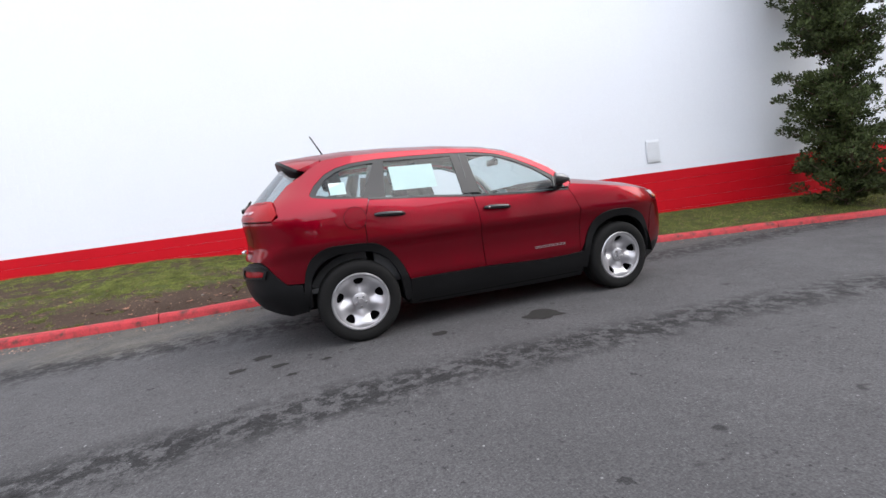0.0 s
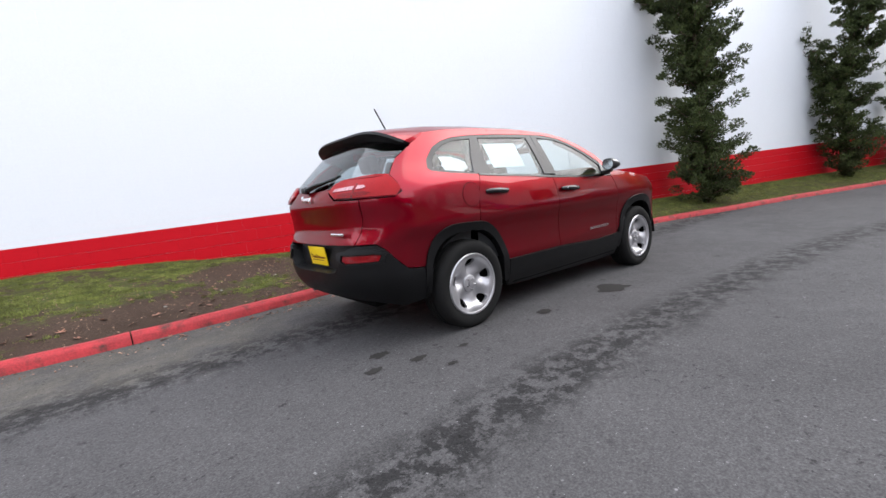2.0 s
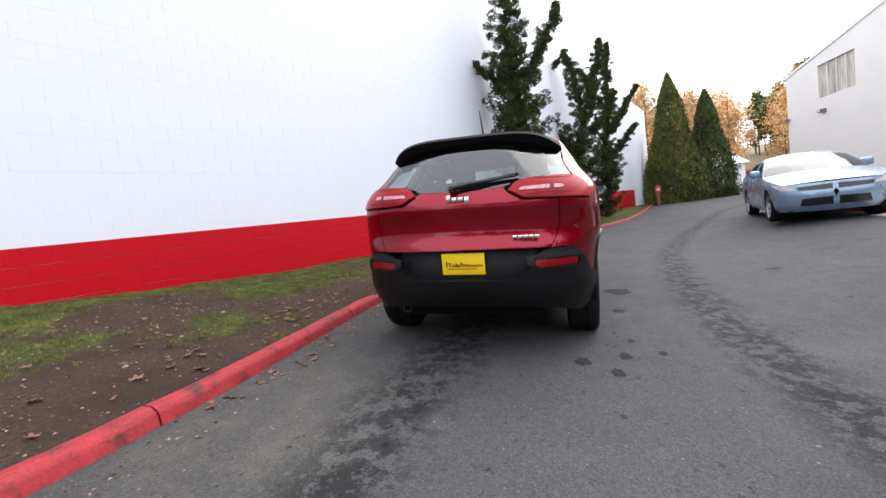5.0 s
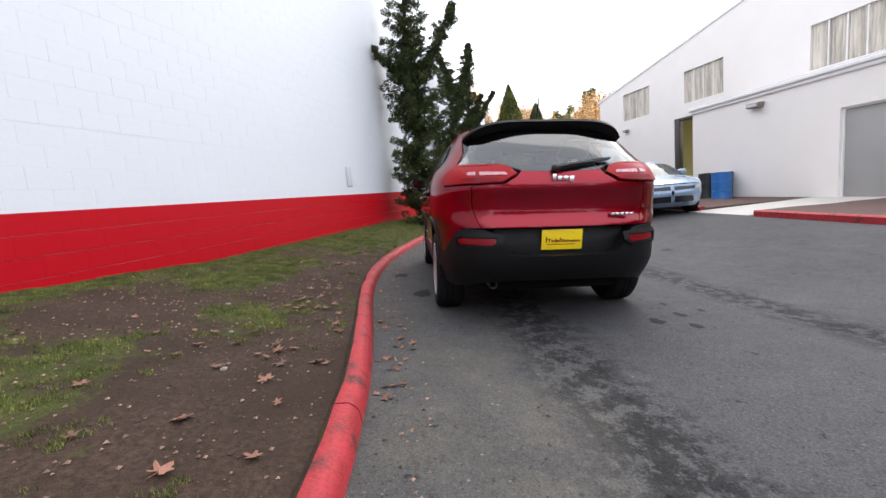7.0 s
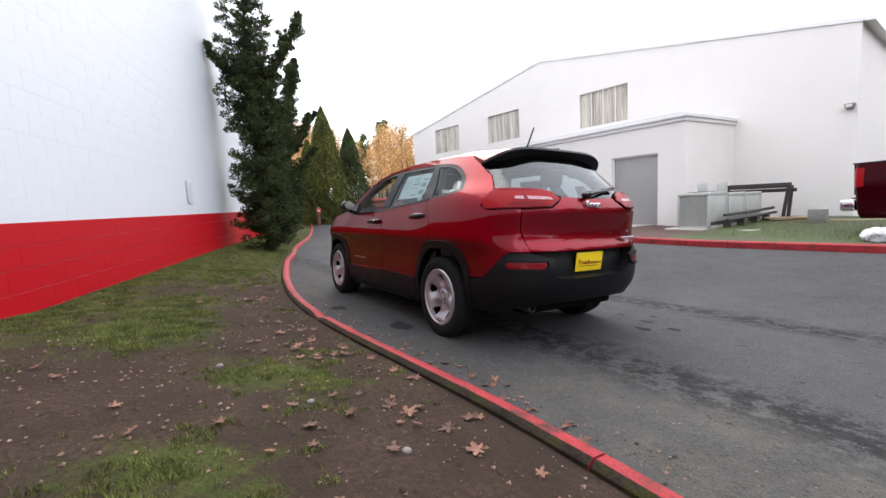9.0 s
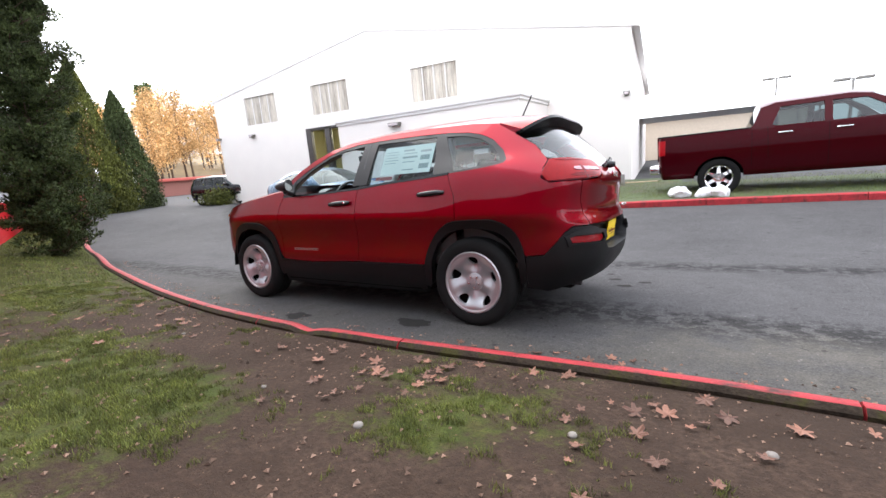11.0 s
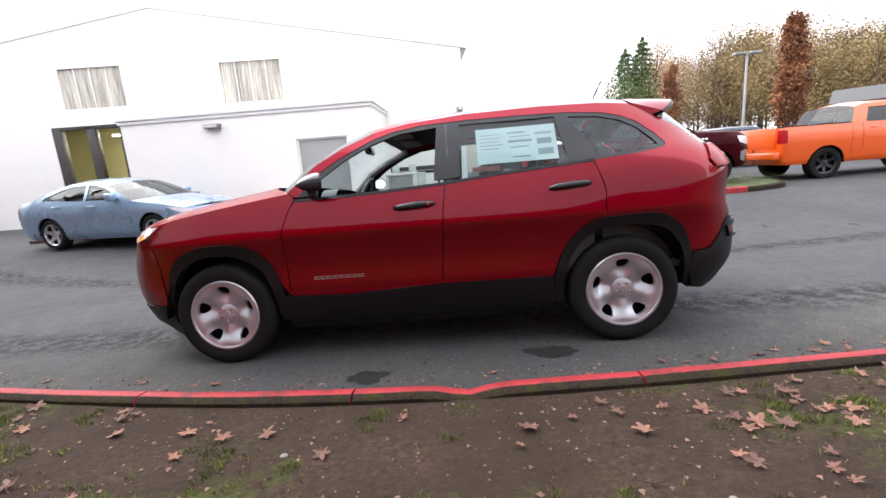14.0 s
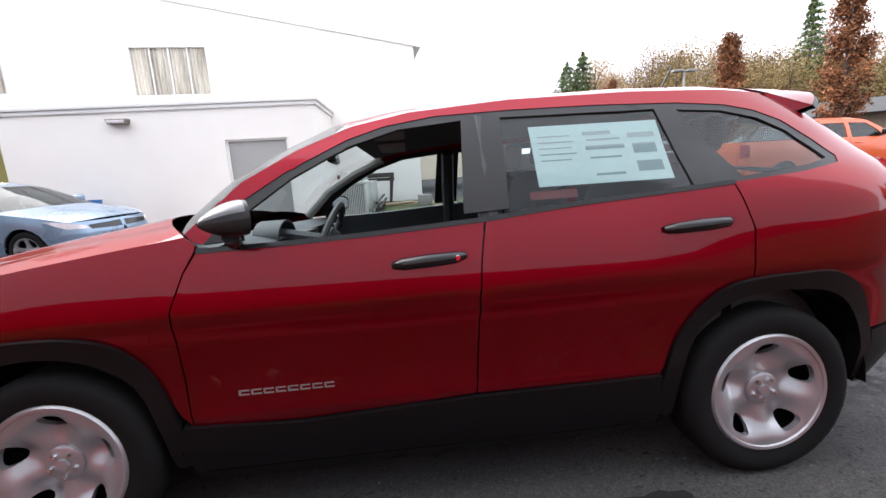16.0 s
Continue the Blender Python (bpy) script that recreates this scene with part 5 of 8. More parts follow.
pl = [(0.575, 0.765), (0.53, 0.735), (0.40, 0.565), (0.30, 0.555)]
CAR.panel("plate_recess", CAR.tail(pl + [(-y, z) for y, z in pl[::-1]]), M_PLASTIC, suv, out=-0.085, depth=0.0, h=0.07)
plate = part("plate_insert", box(-0.155, 0.155, -0.004, 0.004, -0.077, 0.077, 0.003), M_PLATE, suv, "yellow dealer plate insert")
plate.matrix_local = pose(-2.200, 0, 0.672, 8, 0, -90)
x = -0.125
for k, (wd, ht) in enumerate(((0.040, 0.055), (0.022, 0.026), (0.010, 0.036), (0.018, 0.024), (0.026, 0.045), (0.022, 0.026), (0.024, 0.026), (0.018, 0.02), (0.022, 0.022), (0.028, 0.022))):
    for xa_, za_, zb_ in ((x, -0.020, -0.020 + ht * 0.8), (x + wd * 0.6, -0.020, -0.020 + ht * 0.55)):
        part("plate_bar", box(xa_, xa_ + 0.008, -0.006, -0.0045, za_, zb_), M_PLATEINK, plate)
    part("plate_bar", box(x, x + wd, -0.006, -0.0046, -0.020 + ht * 0.45, -0.015 + ht * 0.45), M_PLATEINK, plate)
    x += wd + 0.004
part("plate_line", box(-0.12, 0.10, -0.006, -0.0045, -0.037, -0.032), M_PLATEINK, plate)
bx = 0.085
for wd, ht, dz in ((0.030, 0.048, 0.0), (0.036, 0.032, 0.0), (0.036, 0.032, 0.0), (0.036, 0.046, -0.014)):
    part("tail_badge", box(-2.243, -2.222, bx - wd, bx, 1.108 + dz, 1.108 + dz + ht, 0.006), M_BADGE, gate, "bright raised badge")
    bx -= wd + 0.008
by = -0.36
for k in range(5):
    part("trim_badge", box(-2.236, -2.212, by - 0.03, by, 0.842, 0.862, 0.003), M_BADGE, gate)
    by -= 0.036
# roof, spoiler, windscreen, hood
RE_X, RE_Z = [p[0] for p in ROOF_EDGE][::-1], [p[1] for p in ROOF_EDGE][::-1]


def roof_pt(u, v, drop=0.0):
    v = 2 * v - 1
    xe = 0.235 - 1.738 * u
    ze = float(np.interp(max(xe, -1.5), RE_X, RE_Z)) - 0.04 * max(0.0, -1.5 - xe)
    ye = CAR.at(CAR.sx(xe, ze), ze).y
    xx = xe + 0.14 * (1 - u) ** 3 * (1 - v * v)
    zz = ze + 0.083 * (1 - abs(v) ** (2.2 + 0.5 * u)) * (1 + 0.22 * u ** 2)
    return Vector((xx, ye * v, zz - drop))


part("roof_panel", grid(roof_pt, 40, 24), M_RED, suv, smooth=60)
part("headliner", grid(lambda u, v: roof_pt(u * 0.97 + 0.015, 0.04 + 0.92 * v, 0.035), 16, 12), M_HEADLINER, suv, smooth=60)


def spoiler_pt(u, v, lift=0.0):
    """u runs back from the roof to the lip; v across."""
    w = 2 * v - 1
    hw = 0.640 + 0.035 * u
    return Vector((-1.508 - 0.355 * u * (1 - 0.45 * abs(w) ** 6), hw * w, 1.655 - 0.052 * u - 0.096 * abs(w) ** (2.6 + 2.0 * u) - 0.02 * u * abs(w) ** 6 + lift))


part("spoiler", grid(lambda u, v: spoiler_pt(u, v, 0.002), 10, 40), M_RED, suv, smooth=60)
bm = bmesh.new()


def fairing(u, v):
    w = 2 * v - 1
    a = spoiler_pt(1, v, -0.0)
    tp = 1 - 0.55 * abs(w) ** 8
    prof = [a + Vector((0.0, 0, 0.004)), a + Vector((-0.016, 0, -0.014)), a + Vector((0.01, 0, -0.04 * tp)), a + Vector((0.06, 0, -0.085 * tp)), a + Vector((0.16, 0, -0.085)), a + Vector((0.34, 0, -0.05))]
    k = min(len(prof) - 2, int(u * (len(prof) - 1)))
    f = u * (len(prof) - 1) - k
    return prof[k].lerp(prof[k + 1], f)


part("spoiler_fairing", grid(fairing, 15, 40, bm), M_PLASTIC, suv, "black underside of the spoiler", smooth=50)
for sd in (1, -1):
    part("spoiler_end", grid(lambda u, v: spoiler_pt(u, 1 if sd > 0 else 0, 0.001).lerp(CAR.at(CAR.sx(-1.52 - 0.12 * u, 1.54 - 0.07 * u, sd), 1.54 - 0.07 * u), v), 8, 4), M_RED, suv)
A_PIL = ROOF_EDGE[:4]


def screen_pt(u, v):
    w = 2 * v - 1
    k = min(2, int(u * 3))
    f = u * 3 - k
    xe, ze = A_PIL[k][0] + (A_PIL[k + 1][0] - A_PIL[k][0]) * f, A_PIL[k][1] + (A_PIL[k + 1][1] - A_PIL[k][1]) * f
    ye = CAR.dims(ze)[0]
    return Vector((xe + (0.34 - 0.19 * u) * (1 - w * w), ye * w, ze + (-0.02 + 0.10 * u) * (1 - abs(w) ** 2.2)))


part("windscreen", grid(screen_pt, 14, 20), M_GLASS, suv, smooth=60)


def hood_pt(u, v):
    w = 2 * v - 1
    k = min(len(HOOD_EDGE) - 2, int(u * (len(HOOD_EDGE) - 1)))
    f = u * (len(HOOD_EDGE) - 1) - k
    xe, ze = HOOD_EDGE[k][0] + (HOOD_EDGE[k + 1][0] - HOOD_EDGE[k][0]) * f, HOOD_EDGE[k][1] + (HOOD_EDGE[k + 1][1] - HOOD_EDGE[k][1]) * f
    e = CAR.at(CAR.sx(xe, ze), ze)
    return Vector((xe + (0.34 * (1 - u) + 0.13 * u) * (1 - w * w), e.y * w, ze + 0.065 * (1 - abs(w) ** 3.2) - 0.02 * math.exp(-((abs(w) - 0.72) / 0.05) ** 2) * 0.4))


part("hood", grid(hood_pt, 24, 36), M_RED, suv, smooth=60)
# wiper, aerial, exhaust
wp = part("rear_wiper", tube([(-2.205, 0.05, 1.20), (-2.185, -0.06, 1.222), (-2.155, -0.22, 1.242), (-2.13, -0.38, 1.262)], [0.022, 0.020, 0.012, 0.008], n=8), M_GLOSSBLACK, suv)
part("wiper_blade", tube([(-2.175, 0.02, 1.225), (-2.15, -0.18, 1.245), (-2.115, -0.40, 1.272)], 0.009, n=6), M_RUBBER, wp)
part("wiper_cap", lathe([(0, -0.03), (0.02, -0.026), (0.028, 0.0), (0.03, 0.03)], n=16, m=pose(-2.215, 0.05, 1.20, 0, 0, -90)), M_GLOSSBLACK, wp)
ae = part("aerial", tube([(-1.42, -0.03, 1.65), (-1.465, -0.03, 1.735), (-1.53, -0.03, 1.855)], [0.009, 0.007, 0.006], n=6), M_GLOSSBLACK, suv)
part("aerial_base", lathe([(0, 0.03), (0.014, 0.026), (0.024, 0.0), (0.024, -0.02)], n=14, m=pose(-1.42, -0.03, 1.645, 90)), M_GLOSSBLACK, ae)
part("exhaust_tip", lathe([(0.028, 0), (0.034, 0.0), (0.034, 0.16), (0.028, 0.16)], n=20, m=pose(-2.08, 0.50, 0.325, 0, 0, -90), close=True), M_CABIN, suv)
# wheels and the dark underside
for sd in (1, -1):
    for ax in (1.35, -1.35):
        wheel(suv, "wheel", ax, sd * 0.905, 0.347, 0.352, sd, 0.238, "cover")
        part("wheel_housing", grid(lambda u, v: Vector((ax + 0.43 * math.cos(math.pi * u), sd * (0.45 + 0.44 * v), 0.34 + 0.43 * math.sin(math.pi * u))), 20, 2), M_DARK, suv)
part("underbody", box(-2.02, 2.05, -0.52, 0.52, 0.26, 0.62, 0.03), M_DARK, suv)
part("floor_pan", box(-0.93, 0.93, -0.86, 0.86, 0.24, 0.46, 0.02), M_DARK, suv)
part("inner_tail", box(-2.12, -1.78, -0.62, 0.62, 0.40, 1.05, 0.05), M_DARK, suv)
part("inner_nose", box(0.95, 1.98, -0.60, 0.60, 0.40, 0.95, 0.05), M_DARK, suv)


# ---- cabin of the parked car ----
def seat(x, y, w, parent, name="seat"):
    st = part(name, box(x - 0.26, x + 0.26, y - w / 2, y + w / 2, 0.62, 0.80, 0.05, seg=3), M_SEAT, parent, "black cloth seat")
    b = box(-0.07, 0.07, -w / 2, w / 2, 0.0, 0.60, 0.05, seg=3)
    bmesh.ops.transform(b, matrix=pose(x - 0.26, y, 0.72, 0, -17, 0), verts=b.verts)
    part("backrest", b, M_SEAT, st)
    for hy in ((0,) if w < 0.8 else (-0.4, 0.4)):
        hb = box(-0.05, 0.05, -0.13, 0.13, 0.0, 0.17, 0.04, seg=3)
        bmesh.ops.transform(hb, matrix=pose(x - 0.46, y + hy, 1.33, 0, -12, 0), verts=hb.verts)
        part("headrest", hb, M_SEAT, st)
        for dy in (-0.05, 0.05):
            part("headrest_post", tube([(x - 0.45, y + hy + dy, 1.27), (x - 0.465, y + hy + dy, 1.35)], 0.007), M_CHROME, st)
    return st


seat(-0.17, 0.37, 0.50, suv, "front_seat")
seat(-0.17, -0.37, 0.50, suv, "front_seat")
seat(-0.92, 0.0, 1.26, suv, "rear_seat")
part("cabin_floor", box(-1.95, 0.95, -0.80, 0.80, 0.46, 0.50), M_CABIN, suv)
dash = part("dashboard", grid(lambda u, v: (lambda a, w: Vector((0.62 + 0.33 * math.sin(a) ** 0.7 * (1 - 0.35 * w * w) - 0.0, 0.80 * w, 0.72 + 0.36 * (math.sin(u * math.pi / 2)) + 0.015 * math.cos(6 * w) * u)))(u * math.pi / 2, 2 * v - 1), 12, 24), M_CABIN, suv,
            "dark grey dashboard")
part("dash_top", grid(lambda u, v: Vector((0.60 + 0.62 * u * (1 - 0.55 * (2 * v - 1) ** 2), (0.80 - 0.05 * u) * (2 * v - 1), 1.075 + 0.035 * math.sin(math.pi * min(1, u * 1.5)) - 0.02 * u)), 8, 20), M_CABIN, dash)
part("instrument_hood", lathe([(0.19, 0.0), (0.19, 0.14), (0.17, 0.14), (0.17, 0.0)], n=28, m=pose(0.60, 0.37, 1.075, 0, 0, -90) @ Matrix.Diagonal((0.8, 0.8, 0.42, 1)), close=True), M_CABIN, dash)
part("centre_screen", box(0.565, 0.60, -0.13, 0.13, 0.93, 1.08, 0.01), M_GLOSSBLACK, dash)
for vy_ in (0.67, -0.67):
    vf = part("air_vent", box(0.555, 0.60, vy_ - 0.065, vy_ + 0.065, 0.955, 1.065, 0.012), M_GLOSSBLACK, dash)
    part("vent_frame", tube([(0.553, vy_ + 0.06 * a_, 1.01 + 0.05 * b_) for a_, b_ in ((-1, -1), (1, -1), (1, 1), (-1, 1), (-1, -1))], 0.007, n=6), M_SILVER, vf)
    for k in range(3):
        part("vane", box(0.550, 0.556, vy_ - 0.055, vy_ + 0.055, 0.98 + 0.027 * k, 0.985 + 0.027 * k), M_CABIN, vf)
part("centre_console", box(-0.25, 0.62, -0.12, 0.12, 0.50, 0.80, 0.03), M_CABIN, suv)
sw = part("steering_wheel", tube([(0, 0.185 * math.cos(a), 0.185 * math.sin(a)) for a in np.linspace(0, 2 * math.pi, 37)], 0.016, n=8), M_CABIN, suv, "black three-spoke steering wheel")
sw.matrix_local = pose(0.42, 0.37, 1.035, 0, -24, 0)
part("hub", lathe([(0, -0.03), (0.06, -0.025), (0.075, 0.0), (0.06, 0.04), (0, 0.05)], n=20, m=pose(0, 0, 0, 0, 0, 90)), M_CABIN, sw)
for a in (0, 180, 270):
    ar = radians(a)
    part("spoke", tube([(0.0, 0.05 * math.cos(ar), 0.05 * math.sin(ar)), (0.0, 0.175 * math.cos(ar), 0.175 * math.sin(ar))], [0.018, 0.014]), M_SILVER if a == 270 else M_CABIN, sw)
part("column", tube([(0.02, 0, 0), (0.25, 0, -0.05)], 0.035), M_CABIN, sw)
rm = part("rear_view_mirror", box(-0.02, 0.02, -0.12, 0.12, -0.035, 0.035, 0.015), M_GLOSSBLACK, suv)
rm.matrix_local = pose(0.42, 0.0, 1.46, 0, 10, 0)
part("mirror_stem", tube([(0.0, 0, 0.03), (0.06, 0, 0.09)], 0.012), M_GLOSSBLACK, rm)
for sd in (1, -1):
    part("door_card", grid(lambda u, v: Vector((0.76 - 1.95 * u, sd * (CAR.dims(0.50 + 0.58 * v)[0] - 0.065), 0.50 + (0.58 + 0.09 * u) * v)), 20, 6), M_CABIN, suv, "dark door lining")
    part("arm_rest", box(-0.12, 0.42, sd * 0.80, sd * 0.86, 0.86, 0.92, 0.02), M_CABIN, suv)
    part("pillar_lining", tube([(-0.27, sd * (CAR.dims(z)[0] - 0.05), z) for z in (0.9, 1.1, 1.3, 1.5)], 0.045, n=8), M_CABIN, suv)
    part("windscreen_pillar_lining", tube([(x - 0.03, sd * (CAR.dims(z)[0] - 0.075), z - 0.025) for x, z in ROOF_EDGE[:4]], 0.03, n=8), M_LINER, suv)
    part("rear_pillar_lining", tube([(x, sd * (CAR.dims(z)[0] - 0.06), z) for x, z in ((-1.10, 1.15), (-1.14, 1.3), (-1.08, 1.5))], 0.035, n=8), M_CABIN, suv)
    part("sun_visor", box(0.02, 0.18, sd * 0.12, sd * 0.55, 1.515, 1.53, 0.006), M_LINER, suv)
    part("tail_lining", grid(lambda u, v: Vector((-1.25 - 0.6 * u, sd * (CAR.dims(0.5 + 0.7 * v)[0] - 0.09 - 0.10 * u), 0.5 + 0.70 * v)), 8, 6), M_CABIN, suv)
# window sticker on the left rear pane, sheets on the right one
st = part("window_sticker", grid(lambda u, v: (lambda z: CAR.at(CAR.sx(-0.46 - 0.52 * u, z), z) + Vector((0, -0.013, 0)))(1.225 + 0.235 * v), 8, 6), M_PAPER, suv, "large pale price sheet inside the glass")
for k, (ua, ub, va, vb) in enumerate(((0.40, 0.62, 0.80, 0.86), (0.40, 0.70, 0.55, 0.62), (0.42, 0.68, 0.70, 0.73), (0.42, 0.66, 0.40, 0.43), (0.44, 0.66, 0.12, 0.16), (0.05, 0.30, 0.80, 0.82),
                                      (0.05, 0.32, 0.70, 0.72), (0.05, 0.30, 0.60, 0.62), (0.05, 0.33, 0.50, 0.52), (0.05, 0.28, 0.40, 0.42), (0.74, 0.95, 0.72, 0.80), (0.76, 0.94, 0.45, 0.62), (0.76, 0.95, 0.15, 0.32))):
    part("print_bar", grid(lambda u, v: (lambda uu, vv: (lambda z: CAR.at(CAR.sx(-0.46 - 0.52 * uu, z), z) + Vector((0, -0.0118, 0)))(1.225 + 0.235 * vv))(ua + (ub - ua) * u, va + (vb - va) * v), 2, 1), M_PRINT, st)
part("red_tag", grid(lambda u, v: (lambda z: CAR.at(CAR.sx(-0.42 - 0.18 * u, z), z) + Vector((0, -0.013, 0)))(1.18 + 0.03 * v), 2, 1), material("red_tag_paper", (0.16, 0.02, 0.02), 0.6, bump=0), suv)
st2 = part("window_sticker", grid(lambda u, v: (lambda z: CAR.at(CAR.sx(-0.55 - 0.40 * u, z, -1), z) + Vector((0, 0.013, 0)))(1.24 + 0.21 * v), 8, 6), M_PAPER, suv, "pale price sheet seen from behind")
st3 = part("corner_sheet", grid(lambda u, v: (lambda z: CAR.at(CAR.sx(-1.35 - 0.13 * u, z, -1), z) + Vector((0, 0.013, 0)))(1.25 + 0.10 * v), 3, 3), M_PAPER, suv)


# ---- other vehicles ----
def arc(cx, r, z0, cz, n=12):
    """Wheel opening in an (x, z) outline, from front to back."""
    a0 = math.asin((z0 - cz) / r)
    return [(cx + r * math.cos(a), cz + r * math.sin(a)) for a in np.linspace(a0, math.pi - a0, n)]


def top_skin(name, body, edge, mat, parent, crown, shift, nu=10, nv=16, power=2.4):
    """A sheet from the left edge line to the right one; crown and shift run from its first to its last end."""
    L_ = np.array([0.0, *np.cumsum([math.hypot(b[0] - a[0], b[1] - a[1]) for a, b in zip(edge, edge[1:])])])

    def f(u, v):
        w = 2 * v - 1
        x = float(np.interp(u * L_[-1], L_, [e[0] for e in edge]))
        z = float(np.interp(u * L_[-1], L_, [e[1] for e in edge]))
        e = body.at(body.sx(x, z), z)
        return Vector((x + (shift[0] + (shift[1] - shift[0]) * u) * (1 - w * w), e.y * w, z + (crown[0] + (crown[1] - crown[0]) * u) * (1 - abs(w) ** power)))
    return part(name, grid(f, nu, nv), mat, parent, smooth=60)


def vehicle(name, label, m, P, colour):
    """A parked car from side-view numbers: waist rows, wheel places, side panes, top sheets and lamps."""
    B = Body(P["rows"], P["rear"], P["front"], 3.4, 3.0)
    v = thing(name, label, P["category"], m)
    r, hb = P["wheel_r"], P["wheelbase"] / 2
    for sd in (1, -1):
        nose, tail = B.sx(99, 0.6), 0.002
        sill = P["sill"]
        low = [(B.sx(x, z), z) for x, z in [(hb + r * 1.6 if hb + r * 1.6 < P["xf"] else P["xf"] - 0.05, sill)] + arc(hb, r * 1.14, sill, r) + [(0.3, sill), (-0.3, sill)] + arc(-hb, r * 1.14, sill, r)]
        upper = [(B.sx(x, z), z) for x, z in P["edge"][::-1]]
        out = [(nose, sill)] + low + [(tail, sill + 0.02), (tail, P["edge"][-1][1])] + upper + [(nose, P["edge"][0][1])]
        out = [(sd * s, z) for s, z in out]
        side = B.panel("body_side", out, colour, v, h=0.06, holes=[[(sd * B.sx(x, z), z) for x, z in w] for w in P["panes"]], depth=0.03)
        for w in P["panes"]:
            B.panel("side_window", [(sd * B.sx(x, z), z) for x, z in w], M_TINT, v, out=-0.012, depth=0.004, h=0.12)
        for x0, z0, x1, z1 in P["gaps"]:
            n = max(2, int(abs(z1 - z0) / 0.1))
            part("door_gap", grid(lambda a, b: (lambda x, z: B.at(sd * B.sx(x, z), z) + B.normal(sd * B.sx(x, z), z) * 0.002)(x0 + (x1 - x0) * a + 0.008 * b, z0 + (z1 - z0) * a), n, 1), M_DARK, side)
        for x, z in P["handles"]:
            y = B.dims(z)[0]
            part("door_handle", tube([(x + 0.11, sd * (y + 0.004), z), (x + 0.07, sd * (y + 0.035), z), (x - 0.07, sd * (y + 0.035), z), (x - 0.11, sd * (y + 0.004), z)], 0.013), P["handle_mat"], side)
        for nm, mt, pts in P["lamps"]:
            B.panel(nm, [(sd * (B.sx(x, z) if k == "x" else B.sy(x, z) if k == "t" else B.sx(99, z) - 0.83 * x), z) for k, x, z in pts], mt, v, out=0.008, depth=0.03, h=0.08)
        for ax in (hb, -hb):
            wheel(v, "wheel", ax, sd * (P["track"]), r, r, sd, P["rim_r"], P["rim"], P.get("tyre_w", 0.22), P["rim_mat"])
            part("wheel_housing", grid(lambda a, b: Vector((ax + r * 1.13 * math.cos(math.pi * a), sd * (P["track"] - 0.3 + 0.30 * b), r + r * 1.13 * math.sin(math.pi * a))), 14, 1), M_DARK, v)
        mx, mz, my = P["mirror"]
        part("door_mirror", box(mx - 0.07, mx + 0.07, min(sd * my, sd * (my + 0.2)), max(sd * my, sd * (my + 0.2)), mz - 0.075, mz + 0.085, 0.04, seg=3), P.get("mirror_mat", colour), v)
    for nm, mt, e, cr, sh in P["tops"]:
        top_skin(nm, B, e, colour if mt is None else mt, v, cr, sh)
    part("underbody", box(P["xr"] + 0.25, P["xf"] - 0.2, -0.62, 0.62, sill + 0.03, sill + 0.42, 0.03), M_DARK, v)
    part("cabin", box(*P["cabin"], -0.66, 0.66, sill + 0.1, P["cabin_z"], 0.06), M_DARK, v)
    for x in P["seats"]:
        for y in (0.36, -0.36):
            part("seat_back", box(x - 0.08, x + 0.08, y - 0.22, y + 0.22, P["cabin_z"] - 0.05, P["seat_z"], 0.05), M_SEAT, v)
    return v, B


M_BLUE = paint("pale_blue_paint", (0.20, 0.28, 0.38), 0.4, 0.28)
M_MAROON = paint("dark_maroon_paint", (0.034, 0.001, 0.003), 0.4, 0.35, 0.1)
for k_, v_ in (("Coat Weight", 0.35), ("Coat IOR", 1.4), ("Specular Tint", (0.5, 0.06, 0.08, 1))):
    M_MAROON.node_tree.nodes["Principled BSDF"].inputs[k_].default_value = v_
M_ORANGE = paint("bright_orange_paint", (0.62, 0.08, 0.003), 0.15, 0.3)
M_BLACKPAINT = paint("black_car_paint", (0.010, 0.011, 0.013), 0.2, 0.25)
M_DEEPRED = paint("deep_red_paint", (0.14, 0.006, 0.012), 0.3, 0.3)
M_SLATE = paint("slate_blue_paint", (0.05, 0.065, 0.085), 0.4, 0.3)
M_BLACKRIM = material("black_alloy", (0.02, 0.02, 0.02), 0.3, 0.5, bump=0)

